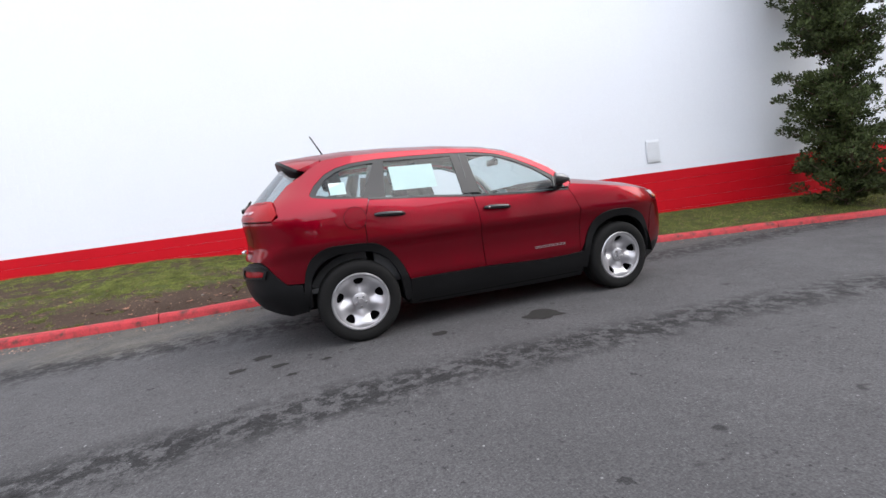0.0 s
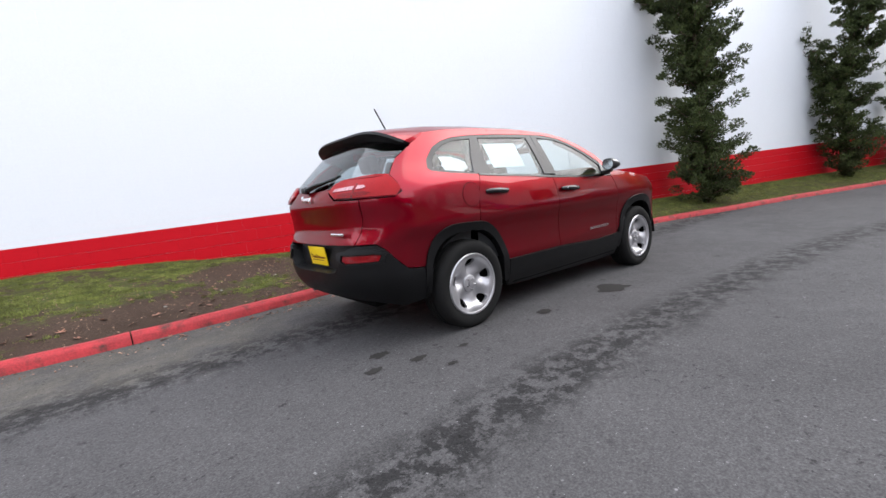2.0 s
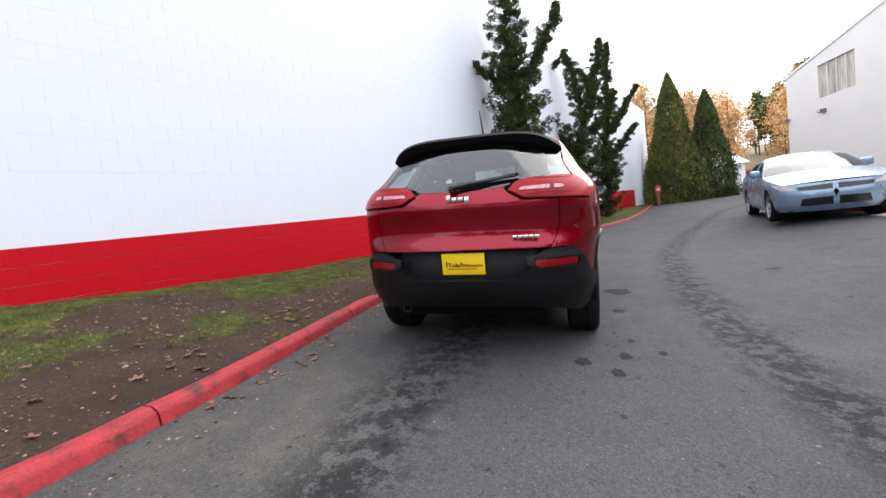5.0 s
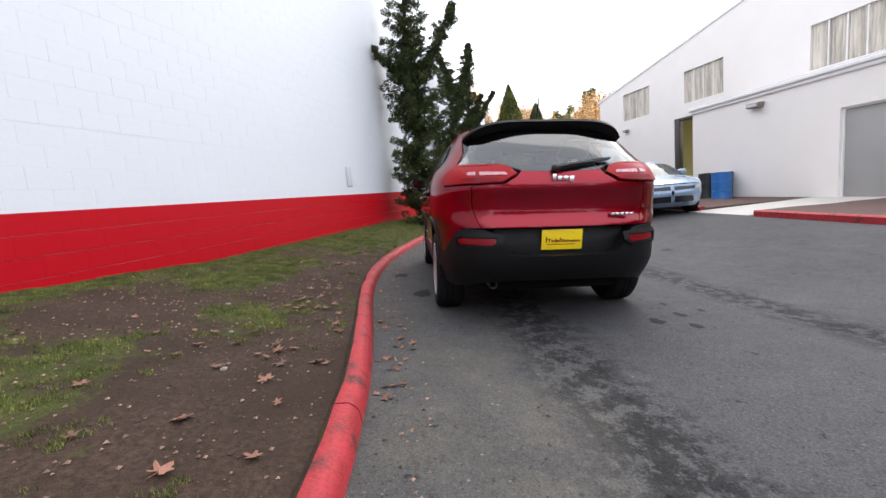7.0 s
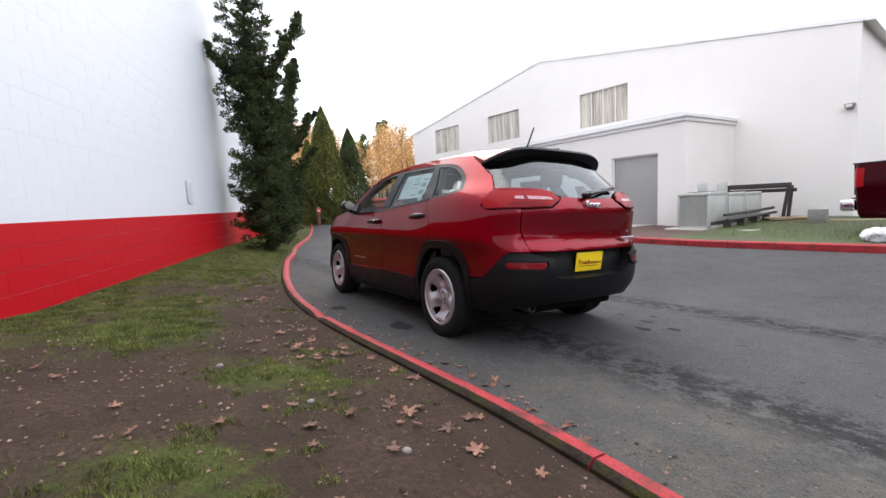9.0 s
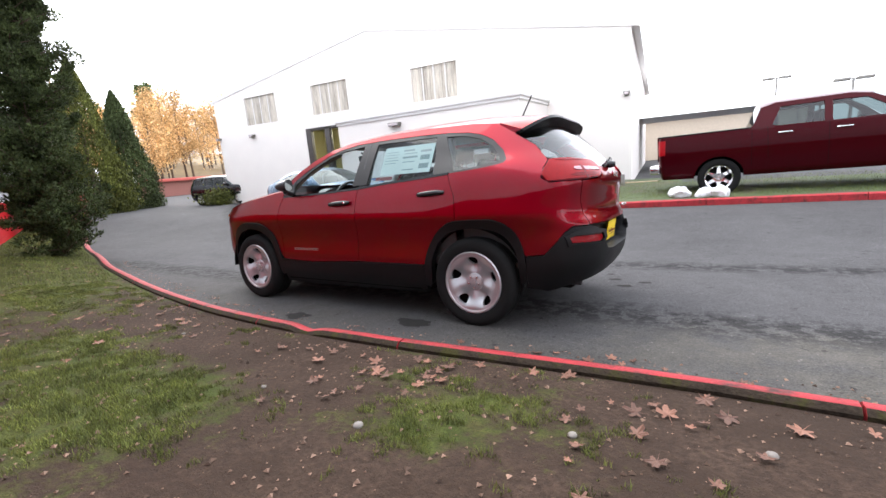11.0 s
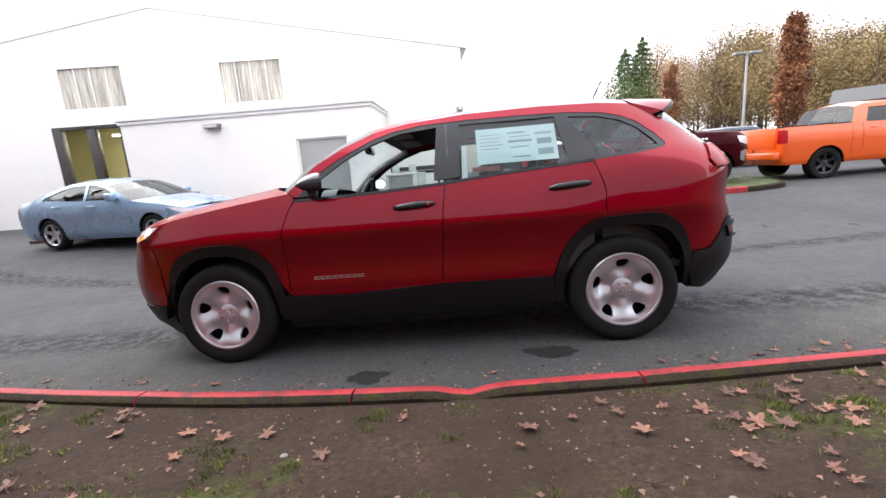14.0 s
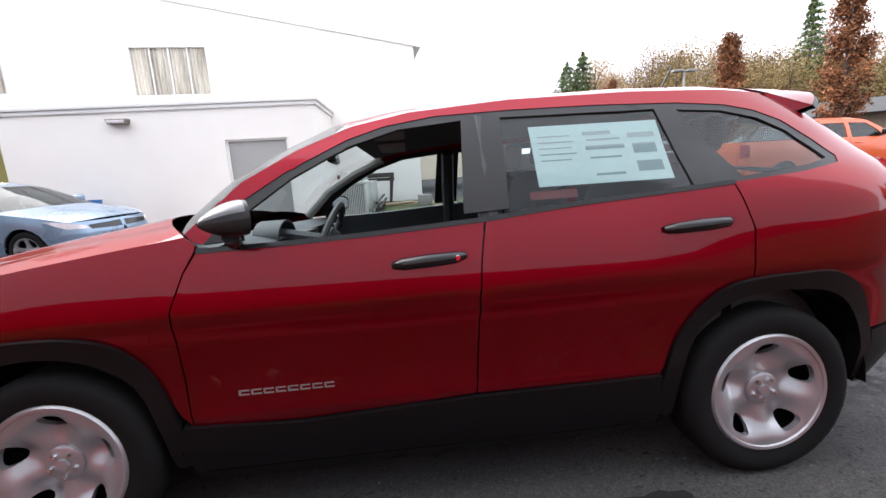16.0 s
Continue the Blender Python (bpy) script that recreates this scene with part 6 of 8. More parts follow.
SEDAN = dict(category="car", rows=[(0.18, 0.82, -2.38, 2.12), (0.32, 0.90, -2.50, 2.27), (0.55, 0.925, -2.55, 2.30), (0.75, 0.935, -2.55, 2.24), (0.86, 0.925, -2.53, 2.15), (0.95, 0.905, -2.50, 2.0),
                                   (1.02, 0.88, -2.45, 1.8), (1.2, 0.79, -2.3, 1.5), (1.36, 0.69, -2.2, 1.2), (1.46, 0.60, -2.1, 1.0)], rear=0.8, front=1.0,
             wheelbase=2.74, wheel_r=0.335, rim_r=0.235, rim="five", rim_mat=M_SILVER, track=0.90, sill=0.21, xr=-2.5, xf=2.25,
             edge=[(2.02, 0.76), (1.7, 0.85), (1.3, 0.91), (0.92, 0.965), (0.55, 1.15), (0.2, 1.30), (-0.15, 1.375), (-0.6, 1.385), (-1.0, 1.335), (-1.4, 1.22), (-1.85, 1.06), (-2.15, 1.025), (-2.40, 1.01)],
             panes=[[(0.60, 1.005), (0.45, 1.11), (0.18, 1.25), (-0.12, 1.325), (-0.30, 1.335), (-0.27, 1.02)], [(-0.34, 1.02), (-0.37, 1.335), (-0.75, 1.325), (-1.05, 1.26), (-1.45, 1.13), (-1.50, 1.06)]],
             gaps=[(0.85, 0.40, 0.80, 0.95), (-0.28, 0.30, -0.30, 1.0), (-1.20, 0.75, -1.42, 1.03)], handles=[(-0.10, 0.90), (-1.08, 0.93)], handle_mat=M_BLUE, mirror=(0.52, 1.06, 0.88),
             lamps=[("head_lamp", M_LAMPCLEAR, [("x", 1.72, 0.80), ("x", 1.95, 0.765), ("n", 0.55, 0.70), ("n", 0.50, 0.645), ("x", 2.0, 0.66)]),
                    ("grille", M_GLOSSBLACK, [("n", 0.50, 0.70), ("n", 0.01, 0.72), ("n", 0.01, 0.62), ("n", 0.46, 0.635)]),
                    ("lower_grille", M_GLOSSBLACK, [("n", 0.40, 0.47), ("n", 0.01, 0.48), ("n", 0.01, 0.33), ("n", 0.46, 0.33)]),
                    ("tail_lamp", M_LAMPRED, [("t", 0.45, 0.80), ("t", 0.45, 0.95), ("t", 0.75, 0.95), ("x", -2.2, 0.92), ("x", -2.25, 0.82)])],
             tops=[("hood", None, [(0.92, 0.965), (1.3, 0.91), (1.7, 0.85), (2.02, 0.76)], (0.05, 0.03), (0.30, 0.14)),
                   ("windscreen", M_TINT, [(0.92, 0.965), (0.55, 1.15), (0.2, 1.30)], (0.02, 0.07), (0.30, 0.14)),
                   ("roof_panel", None, [(0.2, 1.30), (-0.15, 1.375), (-0.6, 1.385), (-1.0, 1.335)], (0.07, 0.09), (0.14, -0.12)),
                   ("rear_screen", M_TINT, [(-1.0, 1.335), (-1.4, 1.22), (-1.85, 1.06)], (0.09, 0.02), (-0.12, -0.2)),
                   ("boot_lid", None, [(-1.85, 1.06), (-2.15, 1.025), (-2.40, 1.01)], (0.02, 0.03), (-0.2, -0.12))],
             cabin=(-1.7, 0.9), cabin_z=0.85, seats=(-0.35, -1.2), seat_z=1.2)
sedan, _ = vehicle("sedan", "pale blue metallic four-door sedan parked across the drive", pose(7.2, -5.85, road_z(7.2, -5.9), 0, 0, 170), SEDAN, M_BLUE)

SMALL_SUV = dict(category="car", rows=[(0.25, 0.80, -2.02, 2.0), (0.40, 0.87, -2.15, 2.16), (0.60, 0.90, -2.18, 2.18), (0.90, 0.905, -2.17, 2.15), (1.02, 0.89, -2.15, 2.05), (1.12, 0.86, -2.12, 1.9), (1.35, 0.76, -2.05, 1.4),
                                       (1.58, 0.66, -1.95, 1.0), (1.66, 0.6, -1.9, 0.9)], rear=0.5, front=0.7, wheelbase=2.63, wheel_r=0.345, rim_r=0.22, rim="five", rim_mat=M_SILVER, track=0.88,
                 sill=0.27, xr=-2.1, xf=2.1, edge=[(2.0, 0.95), (1.6, 1.03), (1.2, 1.06), (0.95, 1.08), (0.6, 1.35), (0.35, 1.52), (0.1, 1.575), (-0.8, 1.58), (-1.6, 1.54), (-1.85, 1.45), (-2.0, 1.10), (-2.05, 1.05)],
                 panes=[[(0.65, 1.10), (0.50, 1.30), (0.25, 1.48), (-0.20, 1.50), (-0.20, 1.10)], [(-0.28, 1.10), (-0.28, 1.50), (-0.95, 1.50), (-1.0, 1.12)], [(-1.08, 1.13), (-1.04, 1.49), (-1.55, 1.46), (-1.62, 1.20)]],
                 gaps=[(0.82, 0.45, 0.78, 1.05), (-0.24, 0.35, -0.24, 1.08)], handles=[(-0.08, 0.98), (-0.95, 1.0)], handle_mat=M_BLACKPAINT, mirror=(0.62, 1.12, 0.86),
                 lamps=[("head_lamp", M_LAMPCLEAR, [("n", 0.75, 0.92), ("n", 0.50, 0.93), ("n", 0.48, 0.80), ("n", 0.72, 0.80)]),
                        ("grille", M_SILVER, [("n", 0.42, 0.93), ("n", 0.01, 0.94), ("n", 0.01, 0.80), ("n", 0.42, 0.80)]),
                        ("tail_lamp", M_LAMPRED, [("t", 0.66, 0.85), ("t", 0.66, 1.05), ("t", 0.80, 1.05), ("t", 0.82, 0.85)])],
                 tops=[("hood", None, [(0.95, 1.08), (1.2, 1.06), (1.6, 1.03), (2.0, 0.95)], (0.05, 0.03), (0.25, 0.12)),
                       ("windscreen", M_TINT, [(0.95, 1.08), (0.6, 1.35), (0.35, 1.52)], (0.02, 0.06), (0.25, 0.12)),
                       ("roof_panel", None, [(0.35, 1.52), (0.1, 1.575), (-0.8, 1.58), (-1.6, 1.54)], (0.06, 0.07), (0.12, -0.1)),
                       ("rear_screen", M_TINT, [(-1.6, 1.54), (-1.85, 1.45), (-2.0, 1.10), (-2.05, 1.05)], (0.07, 0.0), (-0.1, -0.1))],
                 cabin=(-1.85, 0.9), cabin_z=0.98, seats=(-0.3, -1.15), seat_z=1.35)
vehicle("small_suv", "black compact SUV parked facing the drive", pose(21.1, -11.3, 0.05, 0, 0, 196), SMALL_SUV, M_BLACKPAINT)
vehicle("small_suv", "dark SUV parked far down the drive", pose(33.5, -9.6, 0.0, 0, 0, 20), SMALL_SUV, M_SLATE)
vehicle("small_suv", "slate-blue SUV parked behind the orange pickup", pose(-12.0, -15.6, 0.22, 0, 0, 170), SMALL_SUV, M_SLATE)
vehicle("small_suv", "dark red SUV parked past the orange pickup", pose(-17.6, -14.2, 0.25, 0, 0, 185), SMALL_SUV, M_DEEPRED)


def pickup(name, label, m, colour, wb, rim, rim_mat, bumper):
    """A crew-cab pickup with an open bed."""
    h = wb / 2
    P = dict(category="pickup truck", rows=[(0.35, 0.90, -h - 1.12, h + 0.93), (0.50, 0.98, -h - 1.17, h + 1.0), (0.75, 1.0, -h - 1.19, h + 1.02), (1.0, 1.005, -h - 1.2, h + 1.01), (1.12, 1.0, -h - 1.2, h + 0.98),
                                            (1.28, 0.975, -h - 1.2, h + 0.88), (1.40, 0.95, -h - 1.19, h + 0.7), (1.6, 0.87, -h - 1.1, h), (1.85, 0.745, -h - 1, h - 0.5), (1.93, 0.68, -h - 1, h - 0.6)], rear=0.14, front=0.75,
             wheelbase=wb, wheel_r=0.405, rim_r=0.265, rim=rim, rim_mat=rim_mat, track=0.97, tyre_w=0.27, sill=0.42, xr=-h - 1.15, xf=h + 0.95,
             edge=[(h + 0.80, 1.16), (h + 0.5, 1.25), (h - 0.1, 1.30), (h - 0.50, 1.34), (h - 0.85, 1.60), (h - 1.15, 1.78), (h - 1.45, 1.835), (h - 2.6, 1.835), (h - 2.85, 1.76), (h - 2.98, 1.42), (h - 3.04, 1.385), (-h - 1.15, 1.385)],
             panes=[[(h - 0.78, 1.36), (h - 0.98, 1.55), (h - 1.22, 1.72), (h - 1.72, 1.745), (h - 1.72, 1.36)], [(h - 1.84, 1.365), (h - 1.84, 1.745), (h - 2.52, 1.74), (h - 2.66, 1.40), (h - 2.60, 1.375)]],
             gaps=[(h - 0.72, 0.62, h - 0.70, 1.32), (h - 1.78, 0.55, h - 1.78, 1.35), (h - 2.72, 0.75, h - 2.74, 1.37), (h - 3.0, 0.60, h - 3.0, 1.37)], handles=[(h - 1.55, 1.22), (h - 2.45, 1.23)],
             handle_mat=M_CHROME if bumper is M_CHROME else colour, mirror=(h - 0.86, 1.46, 0.97), mirror_mat=M_CHROME if bumper is M_CHROME else M_BLACKPAINT,
             lamps=[("head_lamp", M_LAMPCLEAR, [("x", h + 0.48, 1.16), ("x", h + 0.75, 1.13), ("n", 0.62, 1.10), ("n", 0.62, 0.93), ("x", h + 0.78, 0.92), ("x", h + 0.55, 1.0)]),
                    ("grille", M_GLOSSBLACK, [("n", 0.56, 1.14), ("n", 0.01, 1.16), ("n", 0.01, 0.86), ("n", 0.56, 0.88)]),
                    ("front_bumper", bumper, [("x", h + 0.58, 0.78), ("x", h + 0.80, 0.82), ("n", 0.4, 0.82), ("n", 0.01, 0.82), ("n", 0.01, 0.55), ("x", h + 0.7, 0.52), ("x", h + 0.58, 0.58)]),
                    ("tail_lamp", M_LAMPRED, [("x", -h - 1.03, 0.98), ("x", -h - 1.02, 1.30), ("x", -h - 1.15, 1.31), ("t", 0.84, 1.30), ("t", 0.84, 0.98), ("x", -h - 1.15, 0.97)])],
             tops=[("hood", None, [(h - 0.50, 1.34), (h - 0.1, 1.30), (h + 0.5, 1.25), (h + 0.80, 1.16)], (0.06, 0.05), (0.30, 0.15)),
                   ("windscreen", M_TINT, [(h - 0.50, 1.34), (h - 0.85, 1.60), (h - 1.15, 1.78)], (0.02, 0.08), (0.30, 0.15)),
                   ("roof_panel", None, [(h - 1.15, 1.78), (h - 1.45, 1.835), (h - 2.6, 1.835), (h - 2.85, 1.76)], (0.08, 0.09), (0.15, 0.0)),
                   ("rear_screen", M_TINT, [(h - 2.85, 1.76), (h - 2.98, 1.42), (h - 3.0, 1.30)], (0.09, 0.0), (0.0, 0.0))],
             cabin=(h - 2.9, h - 0.5), cabin_z=1.2, seats=(h - 1.8, h - 2.6), seat_z=1.6)
    v, B = vehicle(name, label, m, P, colour)
    part("cab_back", box(h - 3.02, h - 2.99, -0.93, 0.93, 0.80, 1.40), colour, v)
    part("bed_floor", box(-h - 1.16, h - 3.02, -0.80, 0.80, 0.78, 0.84), M_DARK, v)
    for sd in (1, -1):
        part("bed_wall", box(-h - 1.16, h - 3.02, min(sd * 0.80, sd * 0.86), max(sd * 0.80, sd * 0.86), 0.84, 1.37), colour, v)
        part("bed_rail", box(-h - 1.18, h - 3.02, min(sd * 0.80, sd * 0.965), max(sd * 0.80, sd * 0.965), 1.375, 1.40, 0.008), M_PLASTIC, v)
        for k in range(4):
            part("name_bar", box(h - 0.30 - 0.085 * k, h - 0.235 - 0.085 * k, min(sd * 1.0, sd * 1.012), max(sd * 1.0, sd * 1.012), 1.12, 1.18, 0.004), M_BADGE if bumper is M_CHROME else M_BLACKPAINT, v)
    part("tailgate", box(-h - 1.20, -h - 1.14, -0.80, 0.80, 0.84, 1.385, 0.015), colour, v)
    rb = part("rear_bumper", box(-h - 1.36, -h - 1.14, -0.95, 0.95, 0.56, 0.76, 0.04, seg=3), bumper, v)
    part("bumper_step", box(-h - 1.34, -h - 1.18, -0.35, 0.35, 0.761, 0.775), M_PLASTIC, rb)
    return v


pickup("pickup_truck", "dark maroon crew-cab pickup parked on the lawn", pose(-4.79, -8.50, 0.19, 0, -1.6, 181), M_MAROON, 3.57, "six", M_CHROME, M_CHROME)
pickup("pickup_truck", "bright orange crew-cab pickup with black wheels", pose(-11.35, -9.1, 0.15, 0, 0, 181.5), M_ORANGE, 3.57, "six", M_BLACKRIM, M_ORANGE)


# ---- trees ----
def leaf_mesh(name, centres, size, mat, rng, up=0.0, thin=0.4, spread=0.35, ways=None):
    """Many small leaves as kinked diamonds: two triangles each, turned at random; up: how far they point upwards."""
    c = np.asarray(centres, float)
    n = len(c)
    d = rng.normal(size=(n, 3))
    d[:, 2] += up * 2
    if ways is not None:
        d = d * 0.55 + ways
    d /= np.linalg.norm(d, axis=1)[:, None]
    q = np.cross(d, rng.normal(size=(n, 3)))
    q /= np.linalg.norm(q, axis=1)[:, None] + 1e-9
    nrm = np.cross(d, q)
    s = size * rng.uniform(1 - spread, 1 + spread, size=(n, 1))
    v = np.empty((n, 4, 3))
    v[:, 0] = c - d * s * 0.5
    v[:, 1] = c + q * s * thin + nrm * s * 0.12
    v[:, 2] = c + d * s * 0.5
    v[:, 3] = c - q * s * thin + nrm * s * 0.12
    k = np.arange(n)[:, None] * 4
    f = np.concatenate([k + [0, 1, 2], k + [0, 2, 3]])
    me = bpy.data.meshes.new(name)
    me.vertices.add(n * 4)
    me.vertices.foreach_set("co", v.reshape(-1))
    me.loops.add(len(f) * 3)
    me.loops.foreach_set("vertex_index", f.reshape(-1).astype(np.int32))
    me.polygons.add(len(f))
    me.polygons.foreach_set("loop_start", np.arange(len(f), dtype=np.int32) * 3)
    me.update(calc_edges=True)
    me.materials.append(mat)
    return me


def foliage(name, colour, dark=0.45, light=1.5, broad=1.3):
    """Leaf material: every leaf its own shade, with lighter and darker clumps, some light let through."""
    m = bpy.data.materials.new(name)
    m.use_nodes = True
    nt = m.node_tree
    N, L = nt.nodes.new, nt.links.new
    b = nt.nodes["Principled BSDF"]
    geo, tc, n1 = N("ShaderNodeNewGeometry"), N("ShaderNodeTexCoord"), N("ShaderNodeTexNoise")
    n1.inputs["Scale"].default_value = broad
    L(tc.outputs["Object"], n1.inputs["Vector"])
    a = N("ShaderNodeMapRange")
    a.inputs["To Min"].default_value, a.inputs["To Max"].default_value = dark, light
    L(geo.outputs["Random Per Island"], a.inputs["Value"])
    c = N("ShaderNodeMapRange")
    c.inputs["From Min"].default_value, c.inputs["From Max"].default_value = 0.35, 0.65
    c.inputs["To Min"].default_value, c.inputs["To Max"].default_value = 0.65, 1.35
    L(n1.outputs["Fac"], c.inputs["Value"])
    mu = N("ShaderNodeMath")
    mu.operation = "MULTIPLY"
    L(a.outputs[0], mu.inputs[0])
    L(c.outputs[0], mu.inputs[1])
    rgb = N("ShaderNodeRGB")
    rgb.outputs[0].default_value = (*colour, 1)
    sc = N("ShaderNodeVectorMath")
    sc.operation = "SCALE"
    L(rgb.outputs[0], sc.inputs[0])
    L(mu.outputs[0], sc.inputs["Scale"])
    L(sc.outputs[0], b.inputs["Base Color"])
    b.inputs["Roughness"].default_value = 0.75
    b.inputs["Specular IOR Level"].default_value = 0.25
    return m


F_JUNIPER = foliage("juniper_sprays", (0.043, 0.058, 0.018), 0.45, 1.6, 1.8)
F_CEDAR = foliage("arborvitae_sprays", (0.085, 0.095, 0.018), broad=0.6)
F_CEDARDARK = foliage("dark_arborvitae_sprays", (0.050, 0.068, 0.022), broad=0.6)
F_OAK = foliage("brown_oak_leaves", (0.21, 0.085, 0.038), broad=0.8)
F_FIR = foliage("fir_sprays", (0.095, 0.135, 0.050), broad=0.5)
F_GOLD = foliage("golden_autumn_leaves", (0.62, 0.40, 0.18), 0.6, 1.3, broad=0.15)
# Olive twigs, lightened so that the colour carries the distance haze.
F_OLIVE = foliage("hazy_olive_winter_twigs", (0.36, 0.25, 0.15), 0.75, 1.2, broad=0.25)
F_MOSS = foliage("moss_green_winter_wood", (0.20, 0.14, 0.058), 0.75, 1.2, broad=0.25)
F_TWIG = foliage("bare_twigs", (0.24, 0.17, 0.12), 0.6, 1.3, broad=0.3)


def crown_part(name, me, parent):
    ob = new(name, me)
    ob.parent = parent
    return ob


def juniper(x, y, z, seed, stems, label):
    """An upswept twisted juniper. Each stem is a bent line of (sideways, height, reach): round it grow upturned limbs that end in
    dense spiky tufts, with gaps between the layers."""
    rng = np.random.default_rng(seed)
    t = thing("juniper_tree", label, "tree", pose(x, y, z), "junipers by the white wall")
    bm = bmesh.new()
    tufts = []
    for stem in stems:
        line = smooth_curve([(0.15 * s, -s, h, r) for s, h, r in stem], 6)
        tube([q[:3] for q in line], [0.012 + 0.055 * q[3] * (1 - 0.75 * i / len(line)) for i, q in enumerate(line)], bm, 7)
        hs_ = [q[2] for q in line]
        h = hs_[0] + 0.12
        while h < hs_[-1] - 0.05:
            px, py, r = (float(np.interp(h, hs_, [q[i] for q in line])) for i in (0, 1, 3))
            for _ in range(3 if r > 0.8 else 2):
                a, reach = rng.uniform(0, 2 * math.pi), 0.82 * r * rng.uniform(0.45, 1.15)
                base = np.array([px, py, h])
                tip = base + [math.cos(a) * reach, math.sin(a) * reach, reach * rng.uniform(0.05, 0.6)]
                midp = (base + tip) / 2 - [0, 0, 0.10 * reach]
                tube([tuple(base), tuple(midp), tuple(tip)], [0.02, 0.012, 0.005], bm, 5, cap=False)
                way = (tip - base) / (np.linalg.norm(tip - base) + 1e-6) * 0.55 + [0, 0, 0.75]
                for q in np.linspace(0.2, 1.0, max(2, int(reach / 0.17))):
                    p = base + (midp - base) * q * 2 if q < 0.5 else midp + (tip - midp) * (q * 2 - 1)
                    tufts.append((p + rng.normal(size=3) * 0.035, rng.uniform(0.10, 0.175) * (0.8 + 0.35 * min(1, r)), way))
            h += rng.uniform(0.05, 0.095)
        for q in line[-5:]:
            tufts.append((np.array(q[:3]), 0.085, np.array([0.0, 0.0, 1.2])))
    pts, ways = [], []
    for c, r, way in tufts:
        n = int(40 + 460 * r)
        q = rng.normal(size=(n, 3))
        q = q / np.linalg.norm(q, axis=1)[:, None] * rng.uniform(0.25, 1, (n, 1)) ** 0.6
        pts.append(c + q * r * np.array([1.0, 1.0, 0.70]))
        ways.append(q * 1.1 + way * 0.7)
    pts, ways = np.concatenate(pts), np.concatenate(ways)
    keep = y + pts[:, 1] < 4.075 - 0.30 * (x + pts[:, 0]) - 0.05
    part("trunk", bm, M_BARK, t, "twisted brown trunk and limbs")
    crown_part("crown", leaf_mesh("crown", pts[keep], 0.066, F_JUNIPER, rng, thin=0.20, ways=ways[keep]), t)
    return t


juniper(8.0, 0.62, verge_z(8.0, 0.62) - 0.05, 3, [((0, 0, 0.75), (0.05, 0.9, 1.05), (0.0, 2.4, 0.95), (0.0, 3.8, 0.98), (-0.15, 5.0, 0.85), (-0.1, 6.2, 0.62), (0.05, 7.3, 0.38), (0.1, 8.4, 0.06)),
                                                 ((0.15, 4.3, 0.30), (0.65, 5.1, 0.34), (1.1, 5.9, 0.26), (1.35, 6.5, 0.05)), ((-0.3, 4.5, 0.25), (-0.85, 5.0, 0.30), (-1.15, 5.35, 0.08))],
        "tall dark green juniper with an open twisted crown")
juniper(14.6, -0.95, verge_z(14.6, -0.95) - 0.05, 7, [((0, 0, 0.7), (0.0, 1.0, 0.92), (0.05, 2.4, 0.92), (0.15, 3.4, 0.8), (0.35, 4.4, 0.5), (0.15, 6.0, 0.48), (-0.2, 7.3, 0.05)),
                                                     ((-0.2, 2.8, 0.6), (-0.75, 4.0, 0.55), (-1.45, 5.6, 0.45), (-1.5, 6.9, 0.33), (-1.2, 8.0, 0.05)), ((0.6, 4.2, 0.45), (0.85, 5.6, 0.38), (1.15, 6.8, 0.28), (1.25, 7.5, 0.05)),
                                                     ((-1.35, 6.1, 0.15), (-0.75, 6.6, 0.2), (-0.35, 7.0, 0.05)), ((0.7, 3.6, 0.3), (1.4, 4.6, 0.2), (1.7, 5.3, 0.05))],
        "three-stemmed dark green juniper by the wall")
juniper(18.0, -2.1, verge_z(18.0, -2.1) - 0.05, 11, [((0, 0, 0.7), (0.1, 1.2, 0.95), (0.15, 2.6, 0.92), (0.3, 3.8, 0.7), (0.45, 5.6, 0.55), (0.5, 7.0, 0.38), (0.7, 8.4, 0.05)),
                                                    ((0.5, 2.9, 0.35), (1.1, 3.6, 0.26), (1.7, 4.4, 0.04)), ((0.5, 4.0, 0.3), (1.1, 5.0, 0.24), (1.9, 6.2, 0.04)), ((0.2, 5.4, 0.3), (-0.3, 6.4, 0.28), (-0.65, 7.3, 0.05))],
        "dark green juniper with spurs leaning from the wall")


def arborvitae(x, y, z, height, radius, mat, seed, label):
    """A dense egg-pointed conifer: flat sprays over a cone with an uneven skin."""
    rng = np.random.default_rng(seed)
    t = thing("conifer_hedge_tree", label, "tree", pose(x, y, z), "tall clipped conifers")
    part("trunk", tube([(0, 0, -0.2), (0, 0, height * 0.9)], [0.16, 0.02], n=8), M_BARK, t)
    n = 30000
    f = rng.uniform(0, 1, n) ** 1.25
    a = rng.uniform(0, 2 * math.pi, n)
    rad = radius * np.minimum(1.0, (0.80 + f * 3)) * (1 - f) ** 0.78 + 0.04
    lump = 1 + 0.17 * np.sin(a * 5 + f * 19 + seed) * np.cos(f * 31 + a * 3) + 0.06 * np.sin(a * 13 + f * 50)
    rr = rad * lump * (1.06 - 0.3 * rng.random(n) ** 0.7)
    pts = np.stack([rr * np.cos(a), rr * np.sin(a), f * height + 0.05 * rng.normal(size=n)], 1)
    crown_part("crown", leaf_mesh("crown", pts, 0.15, mat, rng, up=1.2, thin=0.2), t)


